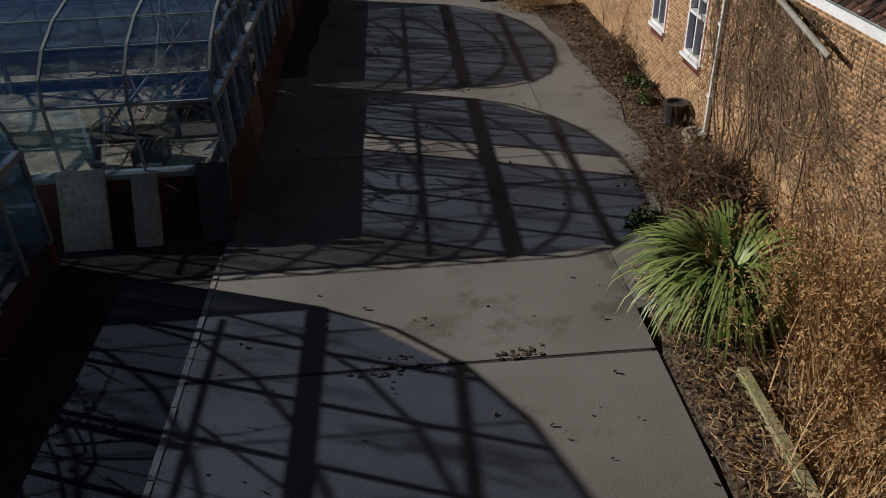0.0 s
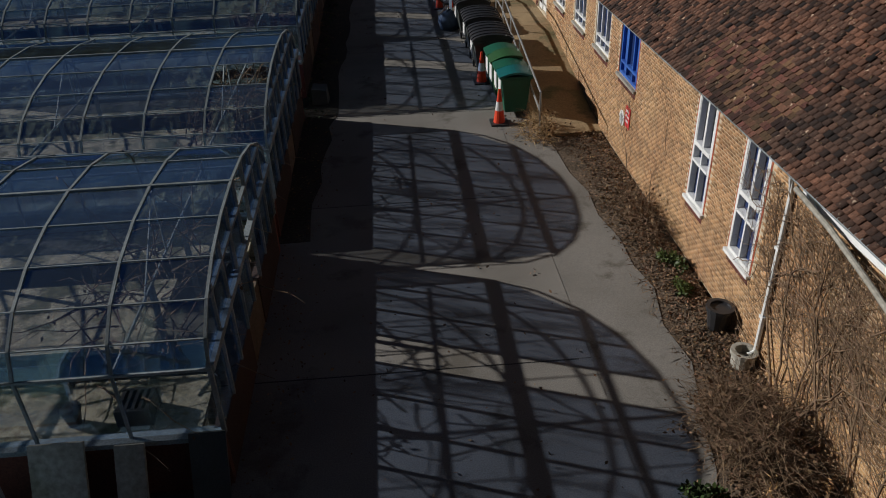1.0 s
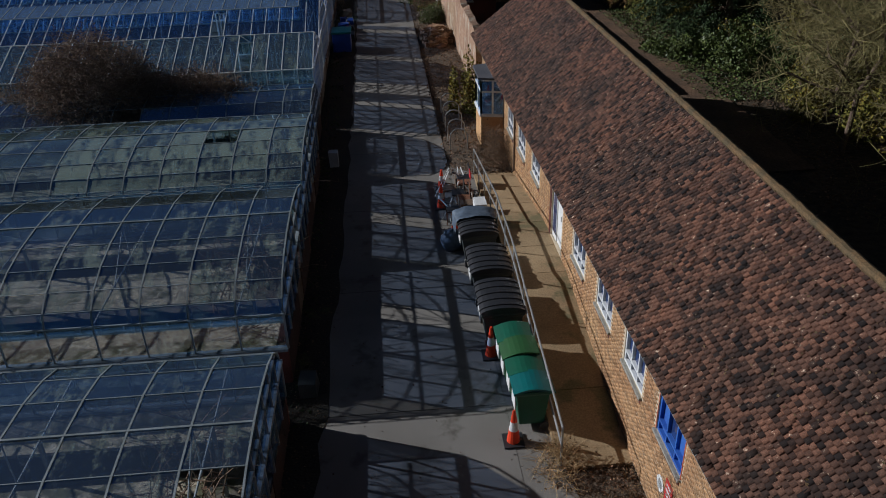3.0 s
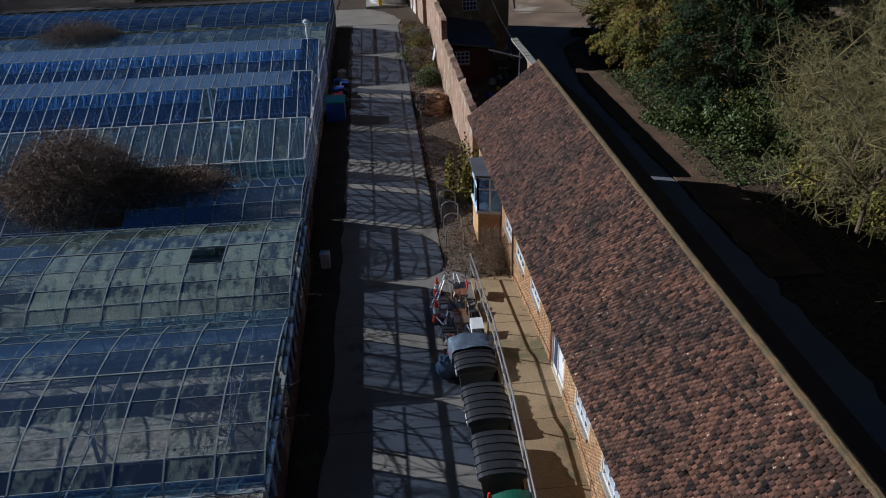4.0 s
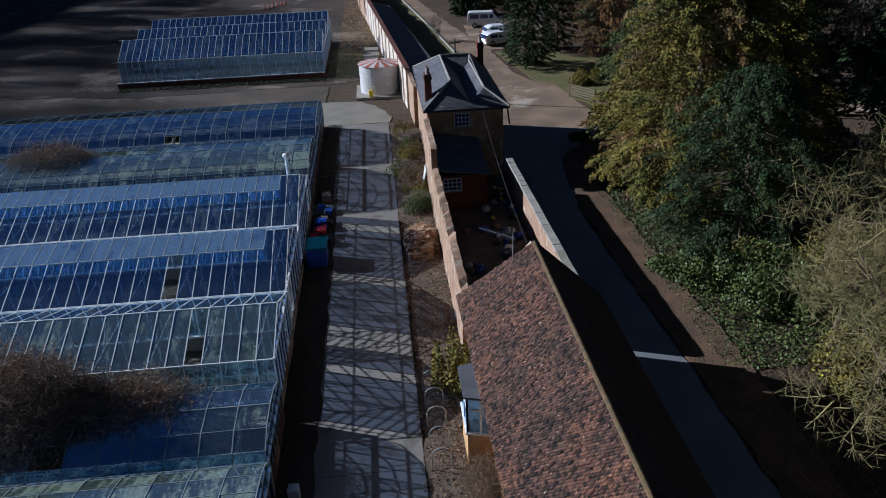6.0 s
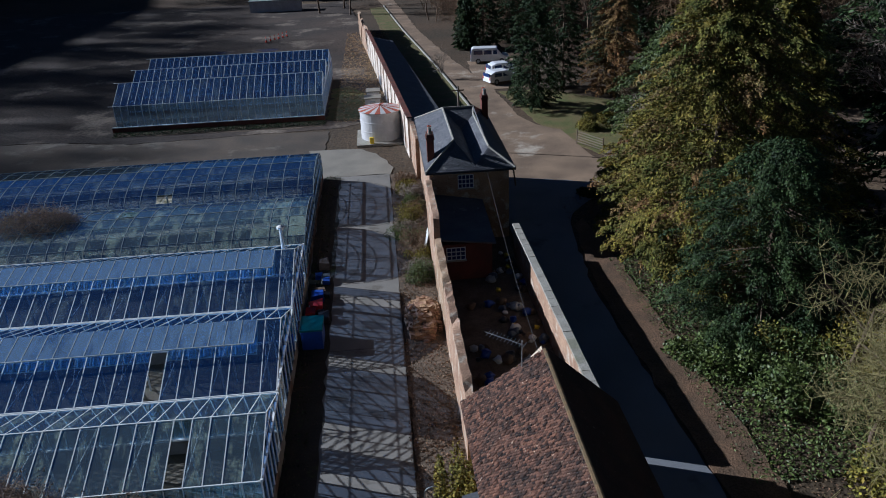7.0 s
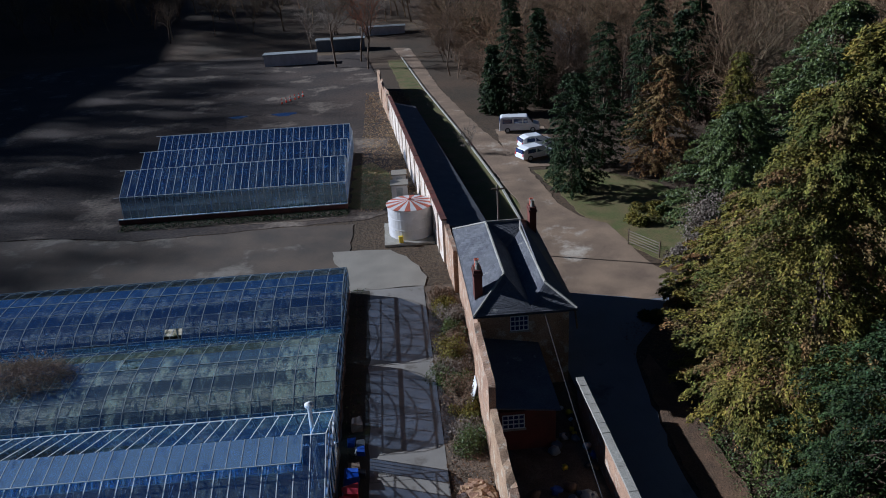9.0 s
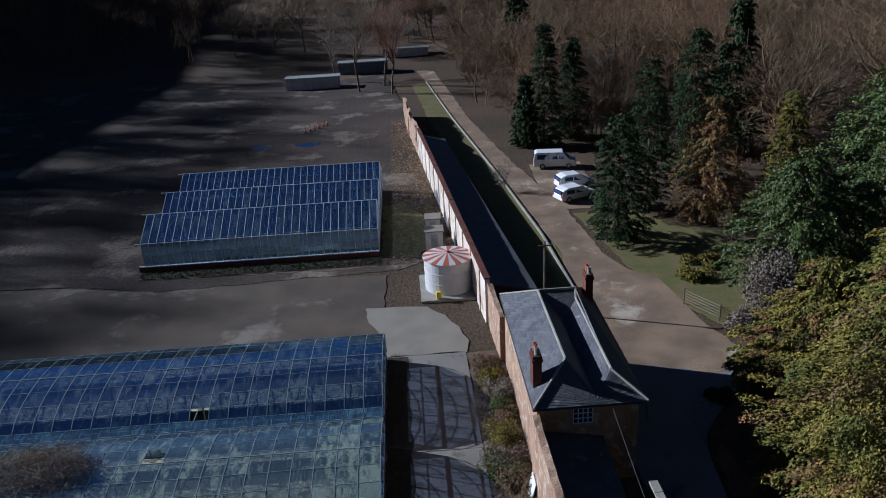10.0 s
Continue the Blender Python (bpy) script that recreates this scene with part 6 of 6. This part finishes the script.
conifer(16.6, 130, 15.5, 2.6, "tall dark spruce beside the parking bay", DARKGREEN, 10, n=34000, leaf=0.24, taper=1.3)
conifer(14.4, 131, 9, 1.8, "small dark spruce beside the parking bay", DARKGREEN, 11, n=5000, leaf=0.4, taper=1.5)
conifer(21, 134, 13, 2.4, "dark spruce standing behind the parked van", DARKGREEN, 12, n=26000, leaf=0.26, taper=1.5)
conifer(37.5, 122, 17.5, 4.2, "tall dark fir above the brown wood", DARKGREEN, 13, n=12000, leaf=0.5)
conifer(36.5, 106, 10.5, 2.8, "pale green conifer among darker trees", YEW, 14, n=28000, leaf=0.22)
conifer(44, 104, 9.5, 3.2, "rounded light green evergreen tree", IVY, 15, n=9000, leaf=0.36, taper=2)
conifer(41, 94, 11, 5.0, "bright green cedar with spreading sprays", IVY, 16, n=45000, leaf=0.28, taper=1.4)
conifer(50, 92, 14, 6, "dark green evergreen tree", DARKGREEN, 17, n=14000, leaf=0.5, taper=1.4)
conifer(29, 112, 16, 3.2, "ivy-clad dark tree with ragged crown", DARKGREEN, 18, n=32000, leaf=0.25, taper=1.8)
conifer(20, 175, 17, 4.5, "dark conifer at the wood's edge", DARKGREEN, 19, n=7000, leaf=0.6)
for i, (x, y, r, h, m, lab) in enumerate([
        (17.2, 49.0, 1.6, 1.5, IVY, "ivy-green shrub on the bank"), (16.2, 51.2, 1.3, 1.0, IVY, "ivy-green shrub on the bank"), (18.8, 47.0, 1.8, 2.2, IVY, "bright green shrub on the bank"),
        (20.5, 45.5, 2.0, 2.6, IVY, "bright green shrub on the bank"), (19.6, 49.5, 1.6, 1.9, YEW, "olive green shrub on the bank"), (22.5, 47.5, 2.4, 3.4, YEW, "tall olive shrub on the bank"),
        (19.0, 40.5, 1.7, 2.4, YEW, "olive green shrub under bare branches"), (20, 35.5, 2.0, 2.8, YEW, "olive green shrub under bare branches"), (26, 43, 2.8, 4.2, YEW, "tall olive shrub under bare trees"),
        (16.6, 72.0, 0.9, 0.7, DARKGREEN, "dark shrub at the lane's edge"), (21.5, 80.5, 1.2, 1.3, TWIG_GREY, "grey leafless bush near the gate"), (25.0, 83.5, 2.2, 4.6, TWIG_GREY, "grey-brown leafless bush beyond the gate"),
        (21.0, 88.5, 1.1, 1.0, YEW, "low shrub on the grass bank"), (22.5, 91.0, 1.0, 0.8, YEW, "low shrub on the grass bank")]):
    shrub(x, y, r, h, lab, m, 100 + i, n=int(2600 * r), leaf=0.17, group="shrubs on the bank")
for i, (x, y, h) in enumerate([(17.6, 35.5, 7.5), (18.6, 39.0, 8.0), (17.2, 31.5, 7.5), (19.8, 43.0, 7.5), (21.5, 47.5, 8), (22.0, 36.5, 9.5), (18.5, 28.0, 8.0), (24.0, 42.0, 9.5), (27.5, 52, 9)]):
    bare_tree(x, y, h, "leafless tree with olive mossy branches beside the lane", TWIG_OLIVE, 200 + i, spread=0.95, levels=4, kids=7, trunk=0.12, up=0.42, group="mossy leafless trees")

# shrubs along the garden wall and by the bay
shrub(4.1, 42.4, 1.0, 2.9, "yellow-green climbing shrub on the building corner", YEW, 301, n=3800, leaf=0.13, sx=0.55)
tangle("dead_shrub", "brown dead shrub under the bay window", "shrub", 4.2, 36.6, 0.0, 0.45, 1.1, 1.3, 900, TWIG, 302, leaf=900)
for i in range(12):
    y = 60.5 + i * 1.55
    shrub(3.45 + 0.4 * math.sin(i), y, 1.05, 0.75 + 0.6 * (i % 3 == 0), "scrubby bush at the foot of the garden wall", (IVY, TWIG_GREY, YEW, TWIG)[i % 4], 320 + i, n=2600, leaf=0.1, lumps=10, sx=0.8, group="scrub by the garden wall")
rng = np.random.default_rng(5)
mb = MB()
for i in range(260):
    a, s = rng.uniform(0, 6.28), math.sqrt(rng.random())
    x, y = 3.45 + 0.95 * s * math.cos(a), 56.0 + 2.2 * s * math.sin(a)
    z = 0.65 * (1 - s * s)
    q = rng.uniform(0.08, 0.2)
    mb.box(x - q, x + q, y - q, y + q, z - q, z + q * 0.7, q * 0.45)
solo("rubble_heap", mb, mat("rubble", (0.34, 0.21, 0.12), (0.24, 0.15, 0.09), scale=2, fine=12, bump=0.6, var=0.3, island=0.35), "heap of broken brick and earth by the wall", "heap", kind="stuff")

# withered climbers left inside the glasshouses
for i, (x, y, z, rx, ry, n) in enumerate([(-3.6, 12.9, 0.7, 0.9, 2.0, 70), (-3.8, 19.2, 0.7, 1.0, 2.3, 90), (-3.9, 27.0, 0.8, 1.0, 2.4, 90), (-4.0, 33.4, 0.8, 1.0, 2.3, 80), (-5.6, 6.3, 0.3, 0.8, 2.2, 60),
                                         (-4.4, 50.3, 0.0, 1.0, 2.6, 80), (-4.4, 57.5, 0.0, 1.0, 2.6, 80), (-4.5, 66.0, 0.3, 1.0, 2.6, 60), (-4.5, 75.0, 0.3, 1.0, 3.0, 60)]):
    tangle("dead_climber", "withered leafless climber inside the glasshouse", "climber", x, y, z, rx, ry, 1.25, n, TWIG, 440 + i, length=1.5, r=0.018, leaf=n * 3)

# brambles over the low glasshouse
for i, (x, y, z, rx, ry, h, n) in enumerate([(-11.4, 39.6, 1.3, 2.9, 2.3, 3.6, 6500), (-8.2, 39.7, 1.5, 3.2, 1.7, 1.7, 3600), (-16.5, 39.8, 1.2, 3.4, 1.8, 1.5, 2200), (-23, 39.6, 1.2, 3.5, 1.6, 1.3, 1200), (-19.5, 66.0, 2.4, 2.8, 1.6, 1.5, 1800)]):
    tangle("brambles", "thick brown brambles sprawling over the glasshouse roof", "brambles", x, y, z, rx, ry, h, n, BRAMBLE, 400 + i, length=0.9, r=0.011, leaf=n * 6, leaf_mat=BRAMBLE)

# bed beside the building: strap-leaved clump, plume grass, vine, litter
rng = np.random.default_rng(9)
clump = thing("strap_leaf_clump", (3.45, 7.75, 0), "big arching clump of green strap-shaped leaves", "plant")
V, F = [], []
blades = []
for i in range(640):
    if i % 4 == 0:
        blades.append((V, F))
        V, F = [], []
    a = rng.uniform(0, 2 * np.pi)
    L_, w = rng.uniform(0.9, 1.55), rng.uniform(0.016, 0.03)
    el = rng.uniform(0.75, 1.45)
    p = np.array([3.45 + 0.2 * math.cos(a) * rng.random(), 7.75 + 0.2 * math.sin(a) * rng.random(), 0.02])
    side = np.array([-math.sin(a), math.cos(a), 0.0])
    k = 7
    for j in range(k + 1):
        t = j / k
        ww = w * (1 - t ** 2.2) + 0.002
        V += [p - side * ww, p + side * ww]
        if j < k:
            q = len(V)
            F.append((q - 2, q - 1, q + 1, q))
        e = el - 2.5 * t ** 1.5
        p = p + np.array([math.cos(a) * math.cos(e), math.sin(a) * math.cos(e), math.sin(e)]) * L_ / k
        p[2] = max(p[2], 0.02)
for V, F in blades[1:] + [(V, F)]:
    arrays("leaf_tuft", np.array(V), np.array(F), BLADE, clump)


def plume_grass(x, y, h, n, label, seed):
    rng = np.random.default_rng(seed)
    g = thing("plume_grass", (x, y, 0), label, "grass", "dry plume grasses")
    V, F, c = [], [], []
    for i in range(n):
        a, el = rng.uniform(0, 2 * np.pi), rng.uniform(1.05, 1.5)
        p = np.array([x + 0.28 * rng.normal(), y + 0.35 * rng.normal(), 0.0])
        side = np.array([-math.sin(a), math.cos(a), 0.0])
        L_ = h * rng.uniform(0.6, 1.1)
        for j in range(6):
            t = j / 5
            ww = 0.007 * (1 - t) + 0.002
            V += [p - side * ww, p + side * ww]
            if j < 5:
                q = len(V)
                F.append((q - 2, q - 1, q + 1, q))
            e = el - 0.7 * t * t
            p = p + np.array([math.cos(a) * math.cos(e), math.sin(a) * math.cos(e), math.sin(e)]) * L_ / 5
        if i % 3 == 0:
            c += [p + rng.normal(size=3) * [0.03, 0.03, 0.09] for _ in range(40)]
    arrays("stems", np.array(V), np.array(F), STRAW, g)
    v, f = leaves(np.array(c), 0.045, rng, wide=0.22)
    arrays("plumes", v, f, PLUME, g, "feathery tan seed heads")


plume_grass(4.15, 6.3, 1.75, 900, "tall dry tan plume grass by the wall", 1)
plume_grass(4.2, 5.2, 1.6, 700, "tall dry tan plume grass by the wall", 2)
plume_grass(3.6, 4.9, 0.9, 400, "low clump of dry grass in the bed", 3)

vine = thing("climbing_vine", (4.6, 9.6, 0), "leafless climbing vine trained over the brick wall", "vine")
rng = np.random.default_rng(14)
segs = []
def climb(p, ang, L_, r, lev):
    q = np.array(p)
    for i in range(7):
        ang += rng.normal() * 0.3
        e = q + np.array([rng.normal() * 0.02, math.cos(ang), math.sin(ang)]) * L_ / 7
        e[0] = min(max(e[0], 4.5), WX - 0.02)
        if e[2] > 2.75 or e[2] < 0.03:
            ang = -ang
            e[2] = min(max(e[2], 0.03), 2.75)
        segs.append((q, e, r * (1 - i / 9), r * (1 - (i + 1) / 9)))
        if lev < 3 and rng.random() < 0.72:
            climb(e, ang + rng.choice([-1, 1]) * rng.uniform(0.4, 1.1), L_ * rng.uniform(0.45, 0.75), r * 0.55, lev + 1)
        q = e
for y0_, a in ((10.6, 1.5), (10.3, 1.9), (10.9, 1.2), (8.6, 1.4), (8.2, 1.8), (6.4, 1.5), (11.1, 1.0), (9.3, 1.6), (5.0, 1.6), (16.4, 1.6), (17.9, 1.5), (9.9, 1.3), (7.4, 1.7), (10.7, 2.2), (5.8, 1.2)):
    segs = []
    climb((4.66, y0_, 0.0), a, 2.2 if y0_ < 12 else 1.6, 0.024 if y0_ < 12 else 0.012, 0)
    v, f = limbs_mesh(segs, 4)
    arrays("stem", v, f, TWIG, vine)
tangle("dead_shrub", "brown tangled dead shrub at the wall's foot", "shrub", 4.0, 10.2, 0, 0.55, 0.9, 0.7, 1100, TWIG, 501, length=0.7, leaf=700)
tangle("dead_shrub", "grey-brown leafless bush against the wall", "shrub", 4.3, 15.9, 0, 0.3, 1.0, 0.5, 350, TWIG, 502, length=0.5, leaf=500)
tangle("dry_weeds", "dry weeds growing beside the end of the handrail", "weeds", 3.2, 20.4, 0, 0.4, 0.7, 0.45, 300, STRAW, 503, length=0.5, leaf=250)
shrub(3.1, 9.4, 0.28, 0.3, "dark low weed at the road's edge", DARKGREEN, 504, n=500, leaf=0.08, twigs=6)
shrub(4.4, 14.6, 0.3, 0.28, "small green weeds at the wall's foot", IVY, 505, n=700, leaf=0.06, twigs=0, sx=0.5)
shrub(4.35, 13.7, 0.3, 0.2, "small green weeds at the wall's foot", IVY, 506, n=500, leaf=0.06, twigs=0, sx=0.5)

mb = MB()
y = 2.0
while y < 6.3:
    mb.beam((3.1 + 0.02 * (y - 2), y, 0.02), (3.1 + 0.02 * (y - 1.1), y + 0.9, 0.02), 0.1, 0.12)
    y += 0.905
solo("bed_edging", mb, mat("mossy_edging", (0.24, 0.24, 0.10), (0.30, 0.26, 0.16), scale=3, fine=30, bump=0.5, var=0.3), "mossy concrete edging of the planting bed", "edging", kind="structure")

# scattered dead leaves, straw and twigs
rng = np.random.default_rng(33)
def scatter(name, label, n, x0, x1, y0, y1, size, material, z=0.012, wide=0.6, bias=None):
    x = rng.uniform(x0, x1, n) if bias is None else x0 + (x1 - x0) * rng.random(n) ** bias
    c = np.stack([x, rng.uniform(y0, y1, n), z + rng.random(n) * 0.035], 1)
    d = rng.normal(size=(n, 3)) * [1, 1, 0.25]
    v, f = leaves(c, size, rng, droop=0.0, wide=wide, outward=d * 1.5)
    v[:, 2] = np.maximum(v[:, 2], z - 0.008)
    ob = arrays(name, v, f, material)
    tagged(ob, label, "leaf litter", kind="stuff")


scatter("leaf_litter", "brown dead leaves on the planting bed", 6500, 2.5, 4.7, 2.5, 8.2, 0.055, LITTER, bias=0.75)
scatter("bed_litter", "brown dead leaves under the wall shrubs", 3200, 3.45, 4.7, 8.2, 11.2, 0.055, LITTER, bias=0.75)
scatter("wall_litter", "brown dead leaves along the building", 5500, 3.7, 4.7, 11, 20.3, 0.055, LITTER, bias=0.55)
scatter("straw_litter", "dry straw and twigs on the planting bed", 5500, 2.6, 4.6, 2.5, 8.6, 0.16, STRAW, wide=0.07)
scatter("twig_litter", "grey twigs fallen at the bed's edge", 1200, 3.6, 4.6, 9, 20, 0.2, TWIG, wide=0.06)
scatter("far_litter", "dead leaves along the garden wall", 9000, 2.2, 4.5, 35, 79, 0.1, LITTER, bias=0.7)
scatter("wall_weeds", "dark weeds and debris along the glasshouse ends", 5000, -2.6, -1.6, 10, 80, 0.05, LITTER, z=0.008, bias=2.2)
scatter("wall_ivy", "low green weeds along the glasshouse ends", 1500, -2.9, -2.0, 22, 80, 0.12, DARKGREEN, z=0.02, bias=1.3)
scatter("road_leaves", "a few dead leaves blown on the road", 500, -2.3, 2.4, 3, 40, 0.06, LITTER, z=0.008)
scatter("bank_litter", "dead leaves and ivy on the bank", 14000, 14.0, 22, 30, 72, 0.10, LITTER, z=-0.02)
scatter("bank_ivy", "ivy leaves creeping over the bank", 16000, 14.9, 22, 42, 62, 0.15, IVY, z=0.0)
scatter("weed_tufts", "dark weeds in front of the yard glasshouse", 3500, -24.5, -3.8, 95.4, 97.2, 0.28, DARKGREEN, z=0.04, wide=0.2)
scatter("grass_tufts", "dry grass tufts by the far wall", 9000, -3, 3.6, 96, 150, 0.35, STRAW, z=0.03, wide=0.12)
mb = MB()
for i, (x, y) in enumerate([(-0.25, 7.0), (0.05, 6.95), (0.95, 7.05), (1.2, 7.1), (-0.45, 6.9)]):
    rr = rng.uniform(0.1, 0.24)
    for k in range(14):
        a, s = rng.uniform(0, 6.28), rng.random()
        q = rng.uniform(0.008, 0.024)
        mb.box(x + 1.5 * rr * s * math.cos(a) - q, x + 1.5 * rr * s * math.cos(a) + q, y + rr * s * math.sin(a) - q, y + rr * s * math.sin(a) + q, -0.01, q * 0.6, q * 0.3)
solo("soil_clumps", mb, SOIL, "dark soil and weeds gathered in the slab joint", "soil", kind="stuff")

# ---- woods ----
def wood(name, label, spots, material, seed, variants=5, h=(9, 15), levels=3, kids=8):
    """Many leafless trees as one mass."""
    rng = np.random.default_rng(seed)
    kinds = []
    for k in range(variants):
        v, f = limbs_mesh(bare_segments(rng, (0, 0, 0), 1.0, 0.75, levels, kids, trunk=0.014, up=0.8, fine=0.0016), 3)
        kinds.append((v, f))
    V, F, n = [], [], 0
    for x, y in spots:
        v, f = kinds[rng.integers(variants)]
        s = rng.uniform(*h)
        a = rng.uniform(0, 6.28)
        R = np.array([[math.cos(a), -math.sin(a), 0], [math.sin(a), math.cos(a), 0], [0, 0, 1]])
        w = (v * [s * 0.95, s * 0.95, s]) @ R.T + [x, y, land(x, y) - 0.2]
        V.append(w), F.append(f + n)
        n += len(v)
    ob = arrays(name, np.concatenate(V), np.concatenate(F), material)
    return tagged(ob, label, "woodland", kind="stuff")


rng = np.random.default_rng(70)
spots = [(x, y) for x, y in zip(rng.uniform(17, 130, 1300), rng.uniform(112, 300, 1300)) if x > 17 + 0.0 * y and (y > 140 or x > 40) and x < 30 + 0.45 * y][:560]
wood("wood_east", "brown leafless winter woodland on the rising ground", spots, WOODS, 71, h=(11, 17))
spots = [(x, y) for x, y in zip(rng.uniform(9, 30, 200), rng.uniform(132, 215, 200)) if x > 10.5 + (180 - y) * 0.06]
wood("thicket_track", "brown thicket of saplings beside the track", spots[:130], TWIG, 72, h=(5, 9))
spots = [(x, y) for x, y in zip(rng.uniform(19, 75, 900), rng.uniform(92, 175, 900)) if x > 21 + 0.25 * abs(y - 112) * (y < 112) and not (x < 22 and y < 126)][:520]
wood("undergrowth_east", "brown scrubby undergrowth below the trees", spots, BRAMBLE, 76, h=(1.6, 3.6), levels=3, kids=9)
spots = [(x, y) for x, y in zip(rng.uniform(-260, -66, 700), rng.uniform(40, 330, 700)) if x < -68 - 0.10 * max(0, y - 60)]
wood("wood_west", "shaded leafless wood on the western slope", spots[:420], WOODS, 73, h=(12, 18))
spots = list(zip(rng.uniform(-110, 60, 260), rng.uniform(212, 380, 260)))
wood("wood_north", "leafless wood beyond the yard", spots, WOODS, 74, h=(10, 16))
spots = [(x, y) for x, y in zip(rng.uniform(45, 110, 200), rng.uniform(40, 112, 200))]
wood("wood_south_east", "leafless wood behind the evergreens", spots[:90], TWIG_GREY, 75, h=(8, 13))
for i, (x, y, h, m, lab) in enumerate([(-9, 176, 17, TWIG_GREY, "tall leafless grey tree at the end of the wall"), (-4.5, 181, 16, TWIG_GREY, "tall leafless grey tree at the end of the wall"), (-3.0, 172, 15.5, TWIG_RED, "slender russet leafless tree by the wall"),
                                  (-14, 188, 15, TWIG_GREY, "leafless grey tree near the site cabins"), (11, 160, 12, TWIG, "brown leafless tree by the track"), (21, 150, 15, TWIG, "brown leafless tree at the wood edge"), (26, 138, 13, TWIG_GREY, "pale leafless tree at the wood edge"),
                                  (31, 128, 12, TWIG, "brown leafless tree at the wood edge"), (9.2, 112, 3.6, TWIG_GREY, "small leafless tree on the grass strip"), (19.5, 103, 6, TWIG_GREY, "pale leafless sapling among dark conifers"), (38, 112, 8, STRAW, "pale yellow leafless tree")]):
    bare_tree(x, y, h, lab, m, 600 + i, spread=0.55 if h > 10 else 0.7, levels=4, kids=6, trunk=0.012 * h, up=0.85)


# ---- bricks of the long building ----
brick_box = MB()
brick_box.box(0, 0.04, -0.065, 0.065, -0.021, 0.021)
brick_me = brick_box.mesh("brick", BRICK)
unit = np.array(brick_box.v)
uf = np.array(brick_box.f)
rb = random.Random(6)
BV, BF, nb = [], [], 0
row = 0
z = 0.04
while z < 2.95:
    y = NEAR + (0.07 if row % 2 else 0.0)
    while y < FAR - 0.05:
        inside = any(a - 0.075 < y < b + 0.075 and c - 0.03 < z < d + 0.04 for a, b, c, d, _ in OPEN)
        on_bay = by0 < y < by1 and z < 2.9
        if not inside and not on_bay:
            dx = rb.uniform(-0.0008, 0.0012)
            if 8.6 < y < 11.4 and z < 0.75:
                ob = part("brick", brick_me, BRICK, building)
                ob.location = Vector((WX + dx - 0.003, y, z)) - base(building)
            else:
                BV.append(unit + [WX + dx - 0.003, y + rb.uniform(-0.002, 0.002), z + rb.uniform(-0.0015, 0.0015)])
                BF.append(uf + nb)
                nb += 8
        y += 0.14
    z += 0.0505
    row += 1
tagged(arrays("brickwork", np.concatenate(BV), np.concatenate(BF), BRICK, building, "buff and orange bricks"), kind="stuff")
